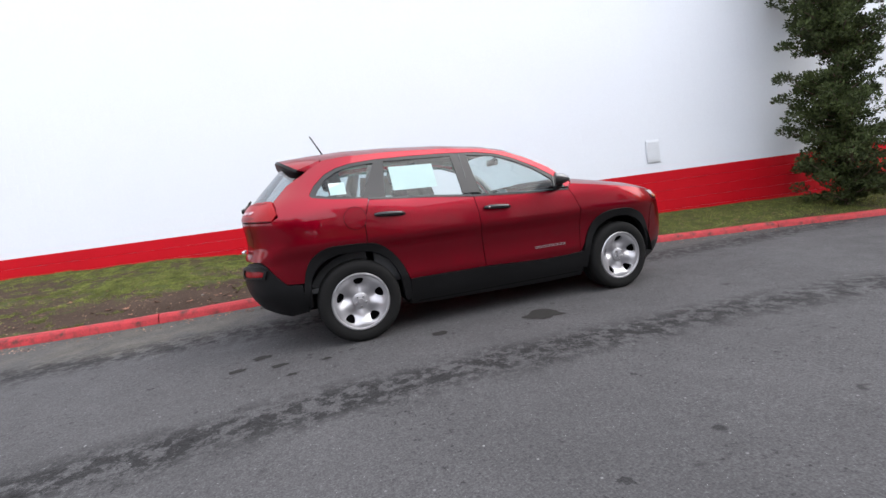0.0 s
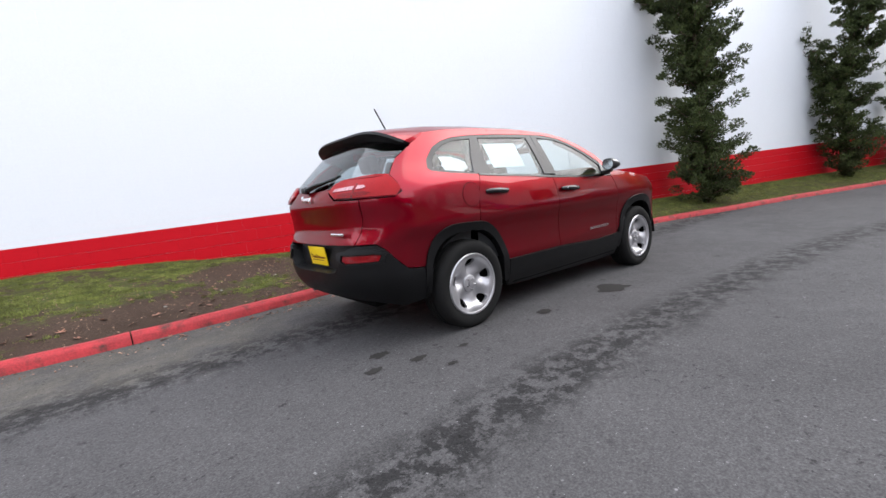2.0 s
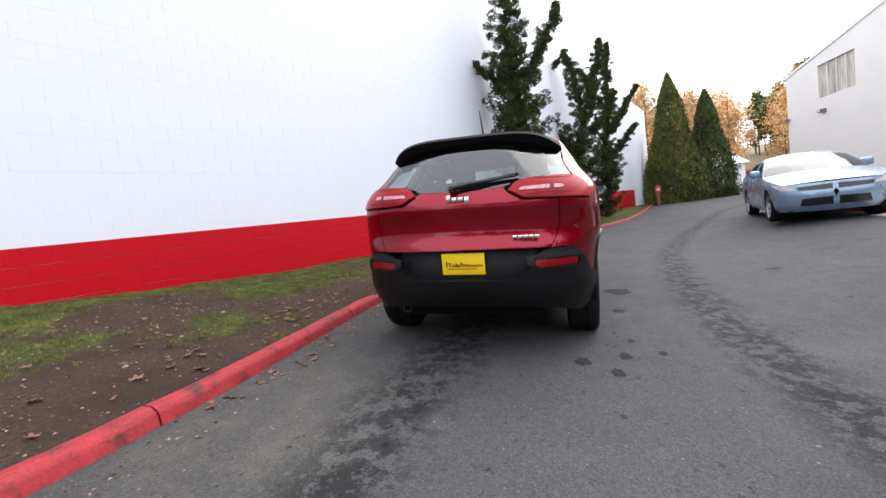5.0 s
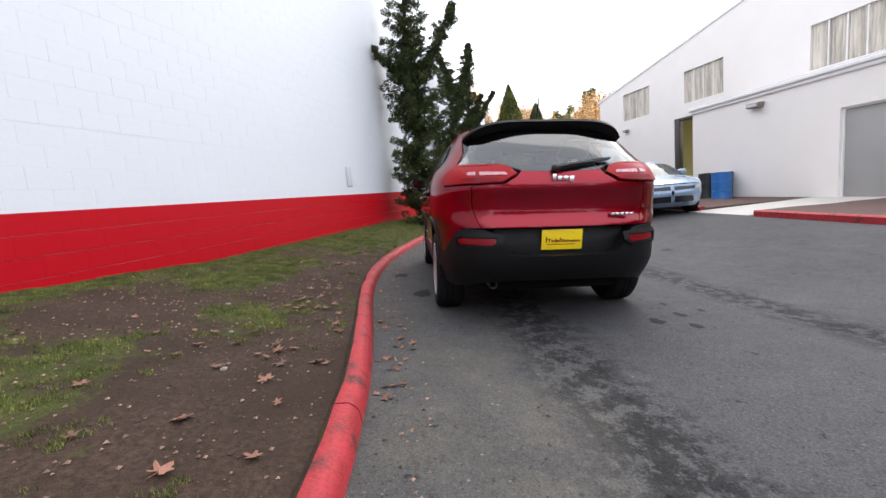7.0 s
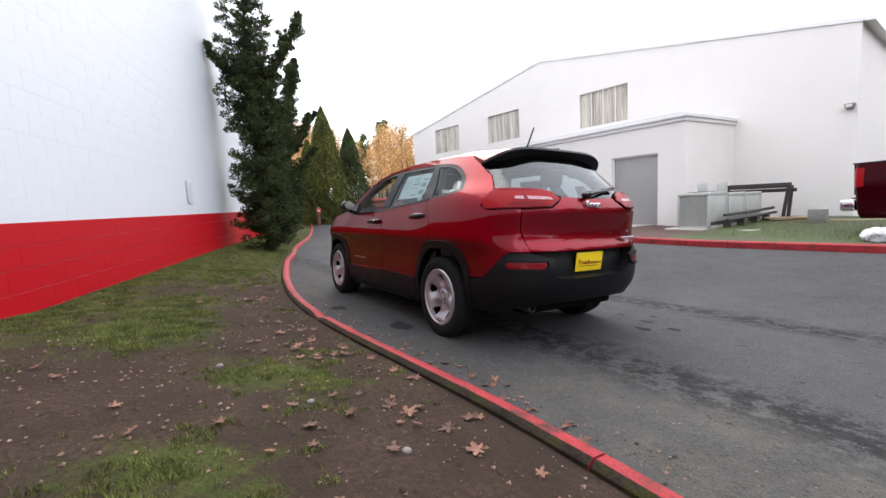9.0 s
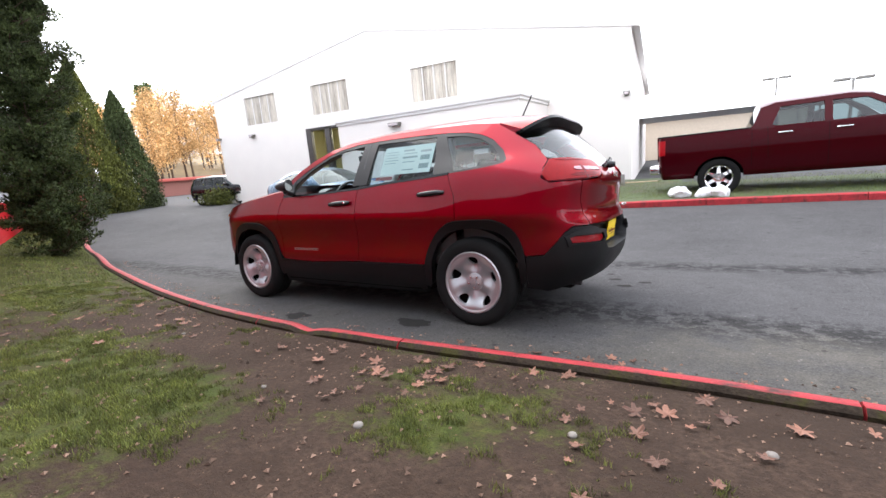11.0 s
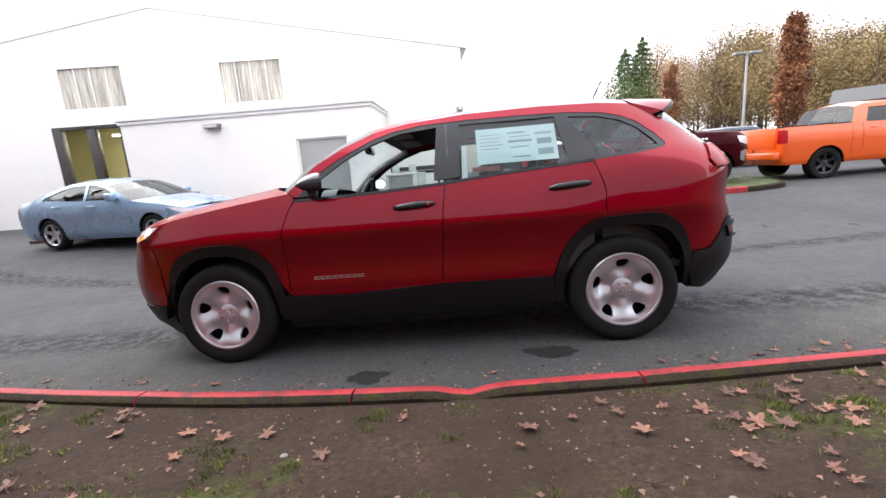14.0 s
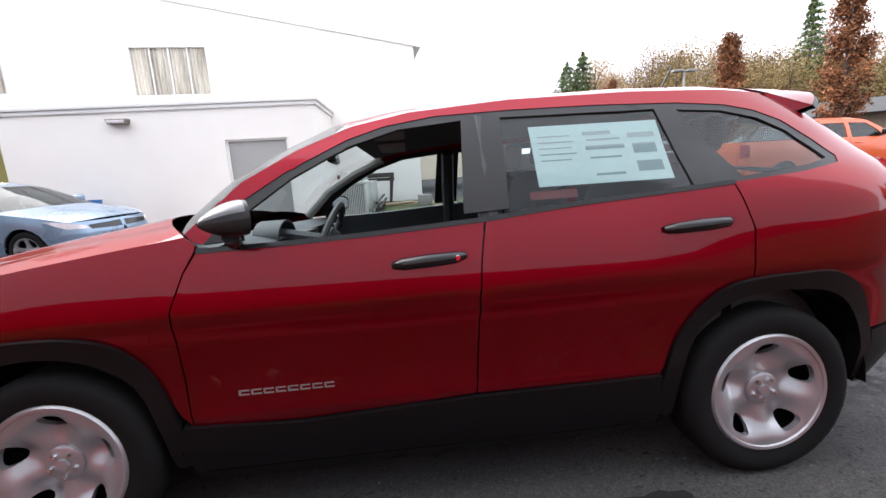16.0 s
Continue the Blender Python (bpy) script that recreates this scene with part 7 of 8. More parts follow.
arborvitae(27.2, -7.0, -0.15, 8.6, 2.0, F_CEDAR, 21, "tall olive-green conical conifer at the bend")
arborvitae(28.6, -9.4, -0.15, 7.4, 1.75, F_CEDARDARK, 22, "dark green conical conifer beside the drive")
arborvitae(33.5, -7.5, -0.15, 7.2, 1.8, F_CEDAR, 23, "olive conical conifer behind the bend")


def column_oak(x, y, z, height, radius, seed, label):
    """A narrow upright oak with brown leaves held on."""
    rng = np.random.default_rng(seed)
    t = thing("columnar_oak", label, "tree", pose(x, y, z), "brown columnar oaks")
    bm = tube([(0, 0, -0.2), (0.05, 0, height * 0.4), (0, 0.05, height * 0.95)], [0.14, 0.09, 0.015], n=8)
    tufts = []
    for h in np.linspace(1.3, height * 0.97, 60):
        f = h / height
        a, rch = rng.uniform(0, 6.28), radius * min(1, 0.4 + f * 2.2) * (1 - f) ** 0.45 * rng.uniform(0.6, 1.1)
        tip = (math.cos(a) * rch, math.sin(a) * rch, h + rch * 1.3)
        tube([(0, 0, h), tip], [0.03, 0.008], bm, 5, cap=False)
        tufts += [(np.array([0, 0, h]) * (1 - q) + np.array(tip) * q, 0.26) for q in (0.5, 0.8, 1.0)]
    part("trunk", bm, M_BARK, t)
    pts = np.concatenate([c + rng.normal(size=(60, 3)) * r * 0.6 for c, r in tufts])
    crown_part("crown", leaf_mesh("crown", pts, 0.12, F_OAK, rng, thin=0.35), t)


column_oak(-16.2, -18.9, 0.25, 6.4, 0.75, 31, "narrow oak with brown autumn leaves")
column_oak(-19.4, -16.1, 0.25, 7.9, 1.0, 32, "tall narrow oak with brown autumn leaves")
column_oak(-18.9, -37.2, 0.0, 7.9, 1.0, 33, "narrow brown oak behind the pickup")


def fir(x, y, z, height, radius, seed, label, mat=None, n=9500):
    rng = np.random.default_rng(seed)
    t = thing("fir_tree", label, "tree", pose(x, y, z))
    part("trunk", tube([(0, 0, -0.3), (0, 0, height)], [height * 0.016, 0.03], n=7), M_BARK, t)
    whorl = rng.uniform(0.06, 1, n)
    whorl = np.round(whorl * 26) / 26 + rng.normal(size=n) * 0.006
    arm = np.round(rng.uniform(0, 8, n)) * 0.785 + whorl * 40 + rng.normal(size=n) * 0.16
    out = np.sqrt(rng.uniform(0.02, 1, n))
    rad = radius * (1 - np.clip(whorl, 0, 1)) ** 0.62 * (0.75 + 0.35 * np.sin(arm * 3 + seed + whorl * 9)) * out + 0.05
    pts = np.stack([rad * np.cos(arm), rad * np.sin(arm), whorl * height - rad * 0.25 + rng.normal(size=n) * 0.06], 1)
    crown_part("crown", leaf_mesh("crown", pts, 0.25, mat or F_FIR, rng, up=0.0, thin=0.16), t)


fir(-16.6, -42.0, 0, 10.6, 4.2, 41, "tall green fir behind the car park")
fir(-18.4, -42.5, 0, 11.6, 3.6, 42, "green fir beside a taller one")
fir(-38.5, -37.8, 0, 15.2, 3.0, 43, "very tall dark fir over the far trees", n=12000)
fir(-52.0, -40.0, 0, 17.0, 3.6, 44, "tall dark fir among the far trees", n=9000)


def far_trees(name, label, spots, mat, seed, leaf, dense=60):
    """A far wood: trunks with branched, gappy crowns of small leaf clumps, joined."""
    rng = np.random.default_rng(seed)
    bm = bmesh.new()
    allp = []
    for x, y, z, h, r in spots:
        tube([(x, y, z - 0.5), (x + 0.02 * h, y, z + h * 0.5), (x, y, z + h * 0.95)], [h * 0.012 + 0.03, h * 0.008, 0.02], bm, 5, cap=False)
        for k in range(26):
            f = rng.uniform(0.25, 0.98)
            a = rng.uniform(0, 6.28)
            rch = r * (1 - abs(f - 0.55) * 1.3) * rng.uniform(0.5, 1.1)
            p = np.array([x + math.cos(a) * rch, y + math.sin(a) * rch, z + f * h + rch * 0.5])
            b0 = np.array([x, y, z + f * h * 0.85])
            if k % 2 == 0:
                tube([tuple(b0), tuple(p)], [0.05, 0.015], bm, 4, cap=False)
            nn = dense
            allp.append(p + rng.normal(size=(nn, 3)) * r * np.array([0.22, 0.22, 0.26]))
            allp.append(b0 + (p - b0) * rng.uniform(0.4, 1, (8, 1)) + rng.normal(size=(8, 3)) * r * 0.08)
    ob = new(name, leaf_mesh(name, np.concatenate(allp), leaf, mat, rng, thin=0.3))
    tagged(ob, label, "trees", kind="stuff")
    part("trunks", bm, M_BARK, ob)


rngf = random.Random(77)
hill = [(60 + 75 * rngf.random(), -62 + 62 * rngf.random() - 8, 0, 0, 0) for _ in range(85)]
hill = [(x, y, (x - 58) * 0.10, 9 + 7 * rngf.random(), 2.2 + 1.6 * rngf.random()) for x, y, *_ in hill]
far_trees("far_autumn_wood", "golden autumn wood on the hillside", hill, F_GOLD, 51, 0.30, 90)
far_trees("far_evergreens", "dark evergreens scattered on the hillside", [(88 + 40 * rngf.random(), -60 + 55 * rngf.random(), 4 + 3 * rngf.random(), 12 + 5 * rngf.random(), 2.0) for _ in range(14)], F_FIR, 52, 0.8)
far_trees("far_olive_wood", "olive and tan wood behind the car park", [(-22 - 60 * rngf.random(), -46 - 24 * rngf.random(), 0, 9 + 6 * rngf.random(), 2.8 + 1.6 * rngf.random()) for _ in range(60)], F_OLIVE, 53, 0.19, 150)
far_trees("near_olive_wood", "mossy olive wood close behind the car park", [(-24 - 38 * rngf.random(), -33 - 14 * rngf.random(), 0, 6.5 + 4 * rngf.random(), 2.4 + 1.2 * rngf.random()) for _ in range(46)], F_MOSS, 56, 0.17, 130)
far_trees("bare_trees", "bare pale winter trees", [(-18 - 45 * rngf.random(), -40 - 8 * rngf.random(), 0, 10 + 5 * rngf.random(), 2.6) for _ in range(14)], F_TWIG, 54, 0.14, 110)
far_trees("wood_behind", "mixed trees beyond the road", [(-70 - 40 * rngf.random(), -40 + 60 * rngf.random(), 0, 14 + 8 * rngf.random(), 3.5) for _ in range(30)], F_OLIVE, 55, 0.7)
M_HILL = material("brown_hillside", (0.16, 0.11, 0.05), 0.95, vary=0.4, scale=0.05, fine=0.6, bump=0.3)
solid("hillside", grid(lambda u, v: (52 + 130 * u, -110 + 150 * v, -0.4 + 130 * u * 0.10 + 1.5 * noise.noise((u * 6, v * 7, 0))), 20, 24), M_HILL, "brown wooded hillside", "hill", "structure", smooth=80)


# ---- things by the building ----
def barrel(x, y, z, mat, label):
    b = thing("oil_drum", label, "barrel", pose(x, y, z, 90), "steel drums by the wall")
    part("drum", lathe([(0, 0), (0.28, 0), (0.29, 0.01), (0.285, 0.02), (0.285, 0.28), (0.297, 0.295), (0.285, 0.31), (0.285, 0.57), (0.297, 0.585), (0.285, 0.60), (0.285, 0.865), (0.295, 0.875),
                        (0.295, 0.89), (0.275, 0.885), (0.27, 0.87), (0, 0.868)], n=32), mat, b)
    part("bung", lathe([(0, 0.885), (0.03, 0.883), (0.032, 0.868)], n=12, m=pose(0.17, 0, 0.05)), M_DARK, b)


barrel(8.65, -9.05, 0.10, material("black_drum_paint", (0.02, 0.02, 0.022), 0.45, vary=0.2), "black steel drum beside the wall")
barrel(7.95, -9.0, 0.10, material("blue_drum_paint", (0.015, 0.12, 0.36), 0.4, vary=0.15), "bright blue steel drum beside the wall")
barrel(8.3, -9.3, 0.10, material("dark_blue_drum_paint", (0.012, 0.04, 0.10), 0.4, vary=0.15), "dark blue steel drum behind others")
M_GREENBIN = material("green_plastic", (0.03, 0.30, 0.05), 0.5, vary=0.1)
gb = thing("green_bin", "bright green plastic bin in the workshop door", "bin", pose(11.9, -10.9, 0.0))
part("tub", box(-0.28, 0.28, -0.28, 0.28, 0.0, 0.85, 0.04), M_GREENBIN, gb)
part("lid", box(-0.30, 0.30, -0.30, 0.30, 0.853, 0.92, 0.03), M_GREENBIN, gb)

M_ACGREY = material("grey_steel_casing", (0.46, 0.46, 0.43), 0.5, 0.2, vary=0.15, scale=4)
M_ACDARK = material("dark_coil_fins", (0.06, 0.06, 0.055), 0.7, vary=0.2)


def condenser(x, y, z, w, d, h, label, turn=0):
    c = thing("air_conditioner", label, "air conditioner", pose(x, y, z, 0, 0, turn), "air conditioners beside the annex")
    part("coil", box(-w / 2 + 0.02, w / 2 - 0.02, -d / 2 + 0.02, d / 2 - 0.02, 0.06, h - 0.08), M_ACDARK, c)
    for sx_ in (-1, 1):
        for sy_ in (-1, 1):
            part("corner_post", box(sx_ * w / 2 - 0.03, sx_ * w / 2 + 0.03, sy_ * d / 2 - 0.03, sy_ * d / 2 + 0.03, 0.0, h - 0.08, 0.006), M_ACGREY, c)
    part("top_panel", box(-w / 2 - 0.03, w / 2 + 0.03, -d / 2 - 0.03, d / 2 + 0.03, h - 0.08, h, 0.015), M_ACGREY, c)
    part("side_panel", box(-w / 2 - 0.012, -w / 2 + 0.012, -d / 2 + 0.03, d / 2 - 0.03, 0.16, h - 0.08, 0.004), M_ACGREY, c)
    part("base", box(-w / 2 - 0.03, w / 2 + 0.03, -d / 2 - 0.03, d / 2 + 0.03, 0.0, 0.06), M_ACGREY, c)
    n = int(w / 0.045)
    for k in range(n):
        xx = -w / 2 + 0.05 + (w - 0.10) * k / (n - 1)
        part("louvre", box(xx - 0.011, xx + 0.011, d / 2 - 0.019, d / 2 + 0.014, 0.07, h - 0.09), M_ACGREY, c)
    for k in range(4):
        part("guard_ring", lathe([(0.10 + 0.07 * k, 0), (0.11 + 0.07 * k, 0.0), (0.105 + 0.07 * k, 0.012)], n=24, m=pose(0, 0, h + 0.002, 90), close=True), M_ACDARK, c)


condenser(1.45, -8.85, 0.20, 0.75, 0.80, 0.90, "grey louvred air conditioner on a pad")
condenser(1.38, -9.72, 0.20, 0.70, 0.80, 0.86, "grey louvred air conditioner beside another")
condenser(1.34, -10.58, 0.20, 0.68, 0.80, 0.84, "weathered grey air conditioner in a row")
solid("equipment_pad", box(0.0, 2.1, -12.1, -8.25, 0.10, 0.20, 0.02), M_CONCRETE, "thin concrete pad under the air conditioners", "slab", "structure")
pipe = thing("service_pipe", "black pipe run on stands along the air conditioners", "pipe")
for px_, pz_ in ((0.86, 0.52), (0.80, 0.40)):
    part("pipe", tube([(px_, -8.75, pz_), (px_ - 0.02, -10.0, pz_ + 0.01), (px_ - 0.06, -11.3, pz_ + 0.05)], 0.035), M_FRAMEDARK, pipe)
for py_ in (-8.8, -9.5, -10.2, -10.9):
    part("stand", box(0.74, 0.90, py_ - 0.03, py_ + 0.03, 0.18, 0.40), M_FRAMEDARK, pipe)
rk = thing("pipe_rack", "black steel frame leaning by the wall", "rack")
for a, c in (((0.62, -11.4, 0.2), (0.50, -11.4, 1.16)), ((2.00, -11.4, 0.1), (2.00, -11.4, 1.16)), ((0.62, -11.75, 0.2), (0.55, -11.75, 1.16))):
    part("leg", tube([a, c], 0.045), M_FRAMEDARK, rk)
part("beam", box(0.45, 2.2, -11.46, -11.36, 1.10, 1.24, 0.01), M_FRAMEDARK, rk)
part("rail", box(0.45, 2.2, -11.80, -11.72, 0.98, 1.08, 0.01), M_FRAMEDARK, rk)
solid("concrete_block", box(-0.18, 0.18, -0.16, 0.16, 0, 0.34, 0.015), material("grey_concrete_block", (0.24, 0.225, 0.21), 0.9, vary=0.2, scale=8), "plain grey concrete block on the grass", "block",
      m=pose(-0.44, -10.45, 0.22, 0, 0, 12))
M_PLANK = material("sawn_tan_timber", (0.42, 0.30, 0.20), 0.8, vary=0.25, scale=9)
for k, (px_, py_, pz_, tz_) in enumerate(((0.25, -11.05, 0.225, 8), (0.18, -11.15, 0.263, -6), (-0.95, -11.25, 0.225, 14), (0.35, -10.95, 0.301, 20))):
    solid("timber_plank", box(-0.5, 0.5, -0.07, 0.07, 0, 0.036, 0.004), M_PLANK, "short tan timber plank lying by the wall", "plank", m=pose(px_, py_, pz_, 0, 0, tz_), group="loose planks")
for k, (px_, pz_) in enumerate(((1.2, 1.1), (1.7, 1.1))):
    mt = thing("service_meter", "grey service meter on the annex wall", "meter", pose(px_, -9.35, pz_))
    part("box", box(-0.10, 0.10, -0.06, 0.06, 0.0, 0.24, 0.01), M_ACGREY, mt)
    part("conduit", tube([(0, 0, 0), (0, 0, -0.9)], 0.02), M_ACGREY, mt)
# bags by the pickup
M_BAG = material("white_plastic_bag", (0.75, 0.75, 0.78), 0.35, vary=0.1, scale=6, fine=25, bump=0.9, bump_dist=0.03)
for k, (bx_, by_, s_) in enumerate(((-2.75, -6.85, 0.16), (-3.05, -6.82, 0.18), (-2.3, -6.95, 0.2))):
    bm = bmesh.new()
    bmesh.ops.create_icosphere(bm, subdivisions=3, radius=s_)
    for v in bm.verts:
        v.co *= 1 + 0.35 * noise.noise(v.co * 7 + Vector((k, 0, 0)))
        v.co.z = max(-0.45 * s_, v.co.z * 0.8)
    solid("plastic_bag", bm, M_BAG, "crumpled white plastic bag on the lawn edge", "bag", m=pose(bx_, by_, road_z(bx_, by_) + 0.12 + 0.44 * s_), group="bags by the kerb", smooth=25)
# sign post at the bend, lamp posts, tent
sp = thing("sign_post", "brown wooden post with a small red sign", "sign", pose(24.9, -5.55, -0.12))
part("post", box(-0.09, 0.09, -0.09, 0.09, 0, 1.45, 0.01), material("brown_timber", (0.16, 0.08, 0.05), 0.85, vary=0.3), sp)
part("panel", box(-0.11, -0.09, -0.16, 0.16, 1.0, 1.35, 0.004), material("red_sign_paint", (0.40, 0.06, 0.05), 0.5), sp)
part("sign_bar", box(-0.115, -0.1105, -0.08, 0.08, 1.13, 1.22), M_WHITEMETAL, sp)
M_POLE = material("painted_steel_pole", (0.30, 0.29, 0.27), 0.5, 0.3)
for lx_, ly_, lh_ in ((-17.1, -23.9, 6.0), (-8.6, -26.0, 3.6), (-6.3, -34.0, 4.9)):
    lp = thing("street_lamp", "tall car-park lamp post with flat heads", "street lamp", pose(lx_, ly_, 0.15), "car-park lamps")
    part("pole", tube([(0, 0, -0.1), (0, 0, lh_)], [0.09, 0.06], n=10), M_POLE, lp)
    for sd in (1, -1):
        part("head", box(min(sd * 0.12, sd * 0.75), max(sd * 0.12, sd * 0.75), -0.2, 0.2, lh_ - 0.04, lh_ + 0.10, 0.02), M_LAMPBODY, lp)
    part("arm", box(-0.13, 0.13, -0.04, 0.04, lh_ + 0.0, lh_ + 0.06), M_POLE, lp)
tent = thing("white_canopy", "white fabric canopy tent beyond the lawn", "tent", pose(-2.5, -23.5, 0.1))
M_FABRIC = material("white_canopy_fabric", (0.80, 0.80, 0.80), 0.8, vary=0.03, bump=0.05)
part("roof", grid(lambda u, v: ((2 * u - 1) * 4.2, (2 * v - 1) * 3, 2.6 + 1.5 * (1 - max(abs(2 * u - 1), abs(2 * v - 1))) ** 1.3), 20, 16), M_FABRIC, tent)
for sx_ in (-1, 1):
    for sy_ in (-1, 1):
        part("pole", tube([(sx_ * 4.1, sy_ * 2.9, -0.1), (sx_ * 4.1, sy_ * 2.9, 2.6)], 0.04), M_POLE, tent)
sh = thing("showroom", "long low tan building behind the canopy", "building", pose(0, -40, 0))
part("wall", box(-9, 14, -6, 0, -0.3, 3.6), material("tan_wall", (0.58, 0.49, 0.39), 0.85, vary=0.1), sh)
part("roof", box(-9.6, 14.6, -6.5, 0.6, 3.6, 4.3, 0.05), material("pale_roof_band", (0.72, 0.68, 0.62), 0.8, vary=0.08), sh)
hut = thing("white_shed", "small white building down the drive", "building", pose(46, -12.0, 0))
part("wall", box(-3, 3, -4, 3, -0.4, 2.6), M_WHITEMETAL, hut)
part("roof", prism([(-3.4, 2.6), (3.4, 2.6), (0, 3.5)], -4.3, 3.3), M_ROOF, hut)
rs = thing("red_roof_shed", "long low shed with a red roof at the hill foot", "building", pose(54, -22.0, 0.2))
part("wall", box(-2, 2, -9, 7, -0.5, 1.6), material("dull_red_wall", (0.25, 0.10, 0.08), 0.8, vary=0.15), rs)
part("roof", box(-2.5, 2.5, -9.5, 7.5, 1.6, 1.95, 0.05), material("red_roof_sheet", (0.45, 0.09, 0.07), 0.7, vary=0.1), rs)
lb = thing("grey_roof_building", "low building with a dark grey roof behind parked cars", "building", pose(-27.5, -22.5, 0.2, 0, 0, 35))
part("wall", box(-6, 6, -3, 3, -0.4, 2.6), material("brown_wall", (0.16, 0.12, 0.09), 0.85, vary=0.2), lb)
part("roof", prism([(-6.6, 2.6), (6.6, 2.6), (6.2, 3.3), (-6.2, 3.3)], -3.5, 3.5), material("dark_grey_roof_sheet", (0.10, 0.10, 0.10), 0.7, vary=0.15), lb)
# shrub by the far corner of the workshop
rs_ = np.random.default_rng(9)
shrub = thing("shrub", "small green shrub at the building corner", "shrub", pose(20.6, -10.2, 0.1))
part("stem", tube([(0, 0, -0.05), (0, 0, 0.5)], 0.02), M_BARK, shrub)
crown_part("crown", leaf_mesh("crown", rs_.normal(size=(2500, 3)) * [0.45, 0.3, 0.22] + [0, 0, 0.35], 0.10, F_CEDAR, rs_), shrub)


# ---- grass, leaves and litter ----
def blades(name, count, area, label, height, seed, test, zf, mat):
    rng = np.random.default_rng(seed)
    v, f = [], []
    while len(f) < count:
        x, y = rng.uniform(area[0], area[1]), rng.uniform(area[2], area[3])
        if not test(x, y):
            continue
        z = zf(x, y)
        a, h, w = rng.uniform(0, 6.28), height * rng.uniform(0.4, 1.2), rng.uniform(0.0015, 0.0032)
        l = h * rng.uniform(0.2, 0.9)
        b = rng.uniform(0, 6.28)
        k = len(v)
        v += [(x - w * math.sin(a), y + w * math.cos(a), z - 0.005), (x + w * math.sin(a), y - w * math.cos(a), z - 0.005), (x + l * math.cos(b), y + l * math.sin(b), z + h)]
        f.append((k, k + 1, k + 2))
    me = bpy.data.meshes.new(name)
    me.from_pydata(v, [], f)
    me.materials.append(mat)
    tagged(new(name, me), label, "grass", kind="stuff")


F_GRASS = foliage("grass_blades", (0.120, 0.136, 0.034), 0.35, 1.6, 5.0)
kerb_at = lambda x: float(np.interp(x, KX, KY))
thick = functools.lru_cache(maxsize=None)(lambda i, j: grassy(i / 14, j / 14))
on_bank = lambda x, y: kerb_at(x) + 0.12 < y < wall_y(x) - 0.02 and thick(round(x * 14), round(y * 14)) + 1.0 * noise.noise((x * 4, y * 4, 3)) + 0.8 * noise.noise((x * 13, y * 13, 1)) > 0.16 + 0.4 * random.random()
blades("grass", 190000, (-6, 4, 1.4, 5.6), "thin short grass in patches on the bank", 0.022, 61, on_bank, verge_z, F_GRASS)
blades("grass", 30000, (4, 16, -1.8, 3.4), "thin short grass along the wall", 0.04, 62, lambda x, y: kerb_at(x) + 0.12 < y < wall_y(x) - 0.02, verge_z, F_GRASS)
blades("grass", 22000, (-12, -6, 1.6, 7.5), "thin short grass behind the kerb", 0.035, 63, on_bank, verge_z, F_GRASS)
blades("grass", 14000, (-9, 0.9, -10.4, -6.8), "short lawn grass under the pickup", 0.05, 64, lambda x, y: y < float(np.interp(x, FKX, FKY)) - 0.12,
       lambda x, y: road_z(x, float(np.interp(x, FKX, FKY))) + 0.12 + 0.03 * (float(np.interp(x, FKX, FKY)) - y), F_GRASS)


def maple_leaf(seed):
    """A five-lobed curled leaf with a stalk."""
    r = random.Random(seed)
    bm = bmesh.new()
    c = bm.verts.new((0, 0, 0.006))
    ring = []
    for lobe, (ang, ln) in enumerate(((-120, 0.6), (-60, 0.85), (0, 1.0), (60, 0.85), (120, 0.6))):
        for da, k in ((-26, 0.50), (-12, 0.86), (0, 1.0), (12, 0.82)):
            a, q = radians(ang + da + 90 + r.uniform(-3, 3)), ln * k * r.uniform(0.9, 1.1)
            ring.append(bm.verts.new((q * math.cos(a) * 0.075, q * math.sin(a) * 0.075, 0.003 + 0.022 * q * q * r.uniform(0.2, 1.3))))
    for a, b in zip(ring, ring[1:]):
        bm.faces.new((c, a, b))
    s0, s1, s2 = bm.verts.new((0.002, 0, 0.005)), bm.verts.new((-0.002, 0, 0.005)), bm.verts.new((0.01 * r.uniform(-1, 1), -0.085, 0.004))
    bm.faces.new((s0, s1, s2))
    me = bpy.data.meshes.new("fallen_leaf")
    bm.to_mesh(me)
    bm.free()
    me.materials.append(M_LEAF)
    return me


LEAVES = [maple_leaf(k) for k in range(6)]
rl_ = random.Random(15)
count = 0
while count < 200:
    x = rl_.choice((rl_.uniform(-6.5, 6.0), rl_.uniform(-6.5, 6.0), rl_.uniform(-3.2, -1.2)))
    off = rl_.choice((rl_.uniform(0.15, 0.9), rl_.uniform(0.15, 2.2), rl_.uniform(-0.35, -0.10), rl_.uniform(0.15, 0.6)))
    y = kerb_at(x) + off
    if y > wall_y(x) - 0.2 or (x > 2 and rl_.random() < 0.6):
        continue
    z = verge_z(x, y) + 0.012 if off > 0 else road_z(x, y) + 0.004
    ob = new("fallen_leaf", LEAVES[rl_.randrange(6)])
    s = rl_.uniform(0.3, 0.7) if off < 0 or off > 0.6 else rl_.uniform(0.3, 0.85)
    ob.matrix_world = pose(x, y, z, rl_.uniform(-14, 14), rl_.uniform(-14, 14), rl_.uniform(0, 360)) @ Matrix.Diagonal((s, s, s, 1))
    tagged(ob, "dry brown fallen maple leaf", "leaf", "fallen leaves")
    count += 1
v, f = [], []
rg = np.random.default_rng(17)
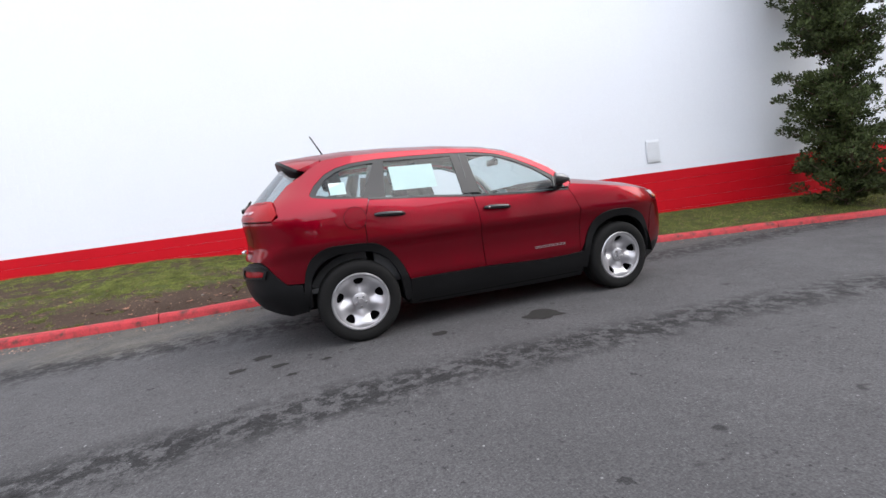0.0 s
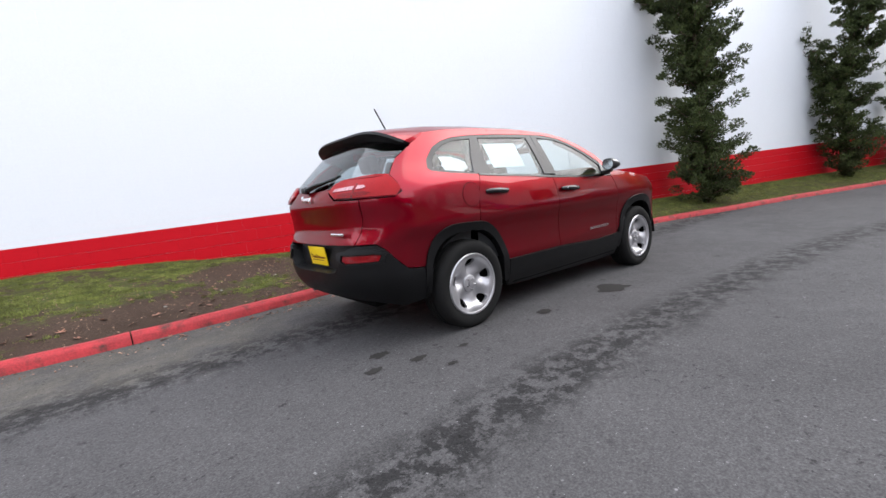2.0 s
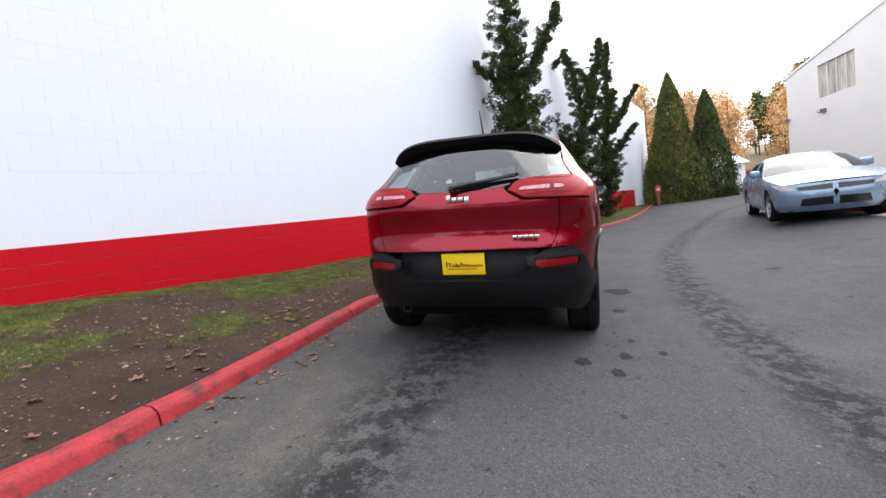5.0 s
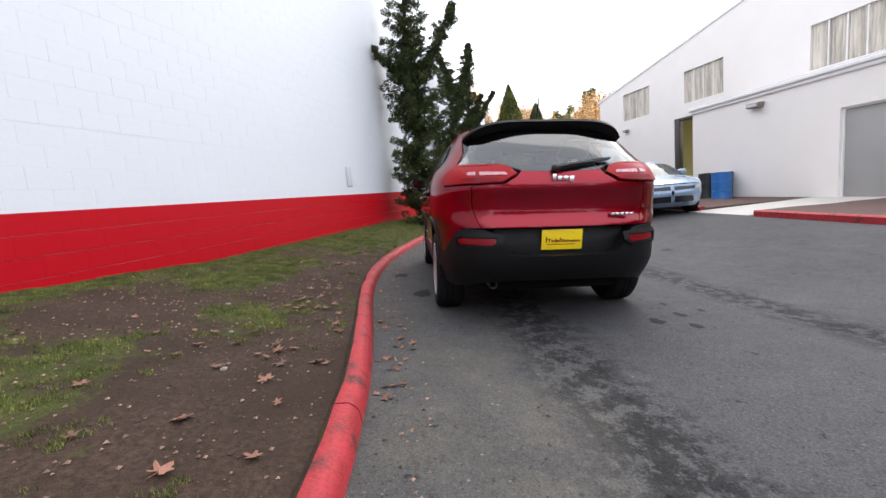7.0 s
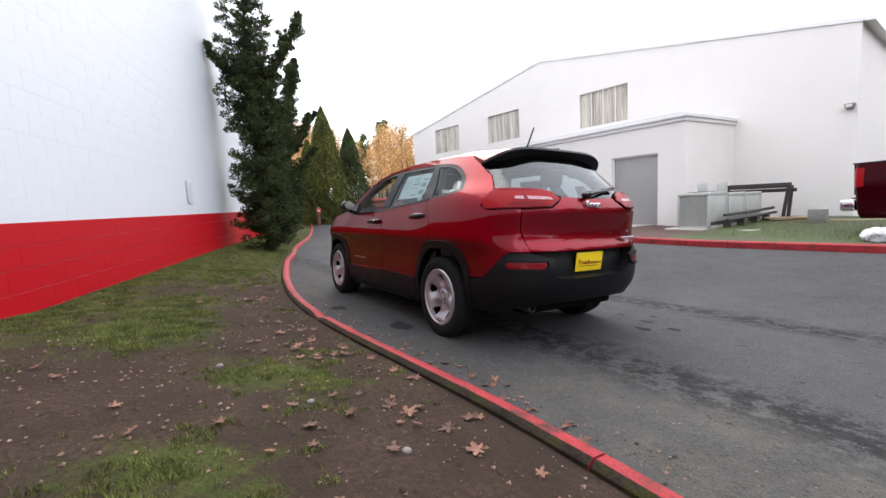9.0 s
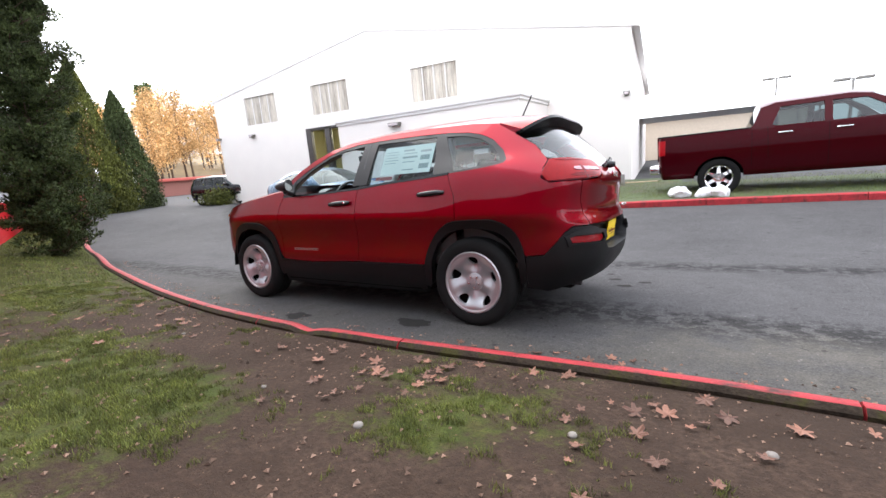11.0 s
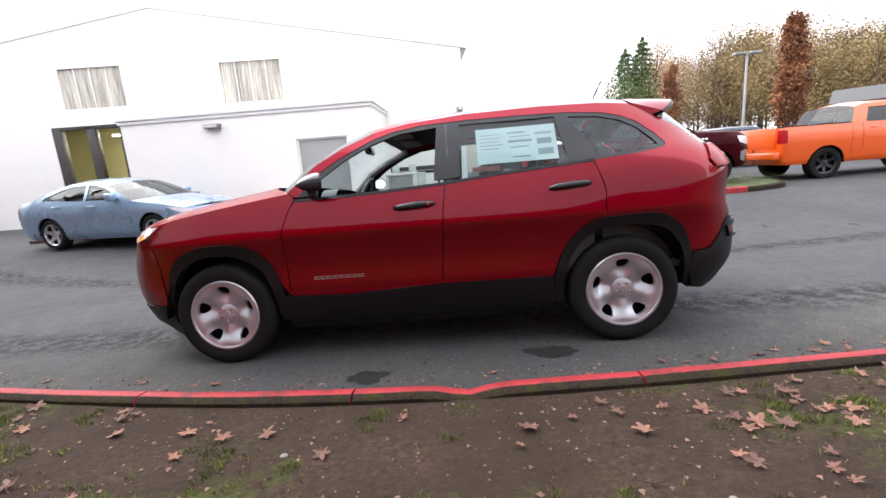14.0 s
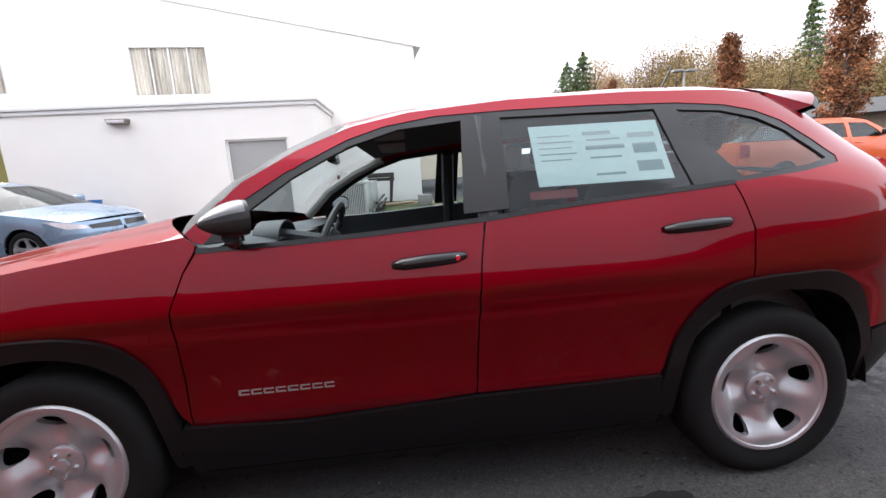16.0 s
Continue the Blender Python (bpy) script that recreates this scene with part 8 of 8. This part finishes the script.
for k in range(8000):
    x = rg.uniform(-7, 7)
    off = rg.choice([rg.uniform(-0.4, -0.09), *[rg.uniform(0.12, 2.4) for _ in range(6)]])
    y = kerb_at(x) + off
    if y > wall_y(x) - 0.1:
        continue
    z = verge_z(x, y) + 0.004 if off > 0 else road_z(x, y) + 0.002
    s, a = 0.003 + 0.012 * rg.random() ** 2.5, rg.uniform(0, 6.28)
    i = len(v)
    v += [(x + s * math.cos(a), y + s * math.sin(a), z), (x + s * math.cos(a + 2.1), y + s * math.sin(a + 2.1), z), (x + s * math.cos(a + 4.2), y + s * math.sin(a + 4.2), z), (x, y, z + s * 0.7)]
    f += [(i, i + 1, i + 3), (i + 1, i + 2, i + 3), (i + 2, i, i + 3)]
me = bpy.data.meshes.new("grit")
me.from_pydata(v, [], f)
me.materials.append(foliage("pale_grit", (0.14, 0.09, 0.065), 0.25, 2.2, 5))
tagged(new("grit", me), "pale grit and leaf scraps by the kerb", "litter", kind="stuff")
M_STONE = material("grey_stone", (0.20, 0.18, 0.16), 0.85, vary=0.2, scale=20)
for k, (x, y, s) in enumerate(((-1.75, 2.62, 0.02), (-1.05, 2.55, 0.014), (-2.5, 2.3, 0.018), (0.4, 2.2, 0.015), (-3.1, 2.1, 0.02))):
    bm = bmesh.new()
    bmesh.ops.create_icosphere(bm, subdivisions=2, radius=s)
    for q in bm.verts:
        q.co *= 1 + 0.3 * noise.noise(q.co * 30 + Vector((k, 1, 0)))
        q.co.z *= 0.6
    solid("stone", bm, M_STONE, "small grey stone on the soil", "stone", m=pose(x, y, verge_z(x, y) + s * 0.3), group="stones", smooth=60)
# dark oil spots on the asphalt
M_OIL = material("dark_oil_stain", (0.021, 0.020, 0.019), 0.9, spec=0.15, vary=0.3, scale=20, bump=0)
for k, (x, y, s) in enumerate(((0.223, -1.182, 0.15), (-0.763, -1.107, 0.07), (-2.046, -1.05, 0.055), (-2.18, -0.778, 0.06), (-2.35, -0.98, 0.05), (-1.7, -1.12, 0.03), (-1.95, -1.3, 0.03), (-0.85, 1.02, 0.13), (0.31, 1.25, 0.10))):
    bm = bmesh.new()
    ring = []
    for q in range(22):
        a = 2 * math.pi * q / 22
        rr = s * (1 + 0.6 * noise.noise((math.cos(a) * 1.6 + k * 3, math.sin(a) * 1.6, 0)))
        px_, py_ = x + rr * 1.3 * math.cos(a), y + rr * 0.8 * math.sin(a)
        ring.append(bm.verts.new((px_, py_, road_z(px_, py_) + 0.0035)))
    bm.faces.new(ring)
    solid("oil_stain", bm, M_OIL, "dark oil stain on the asphalt", "stain", "structure", smooth=0)
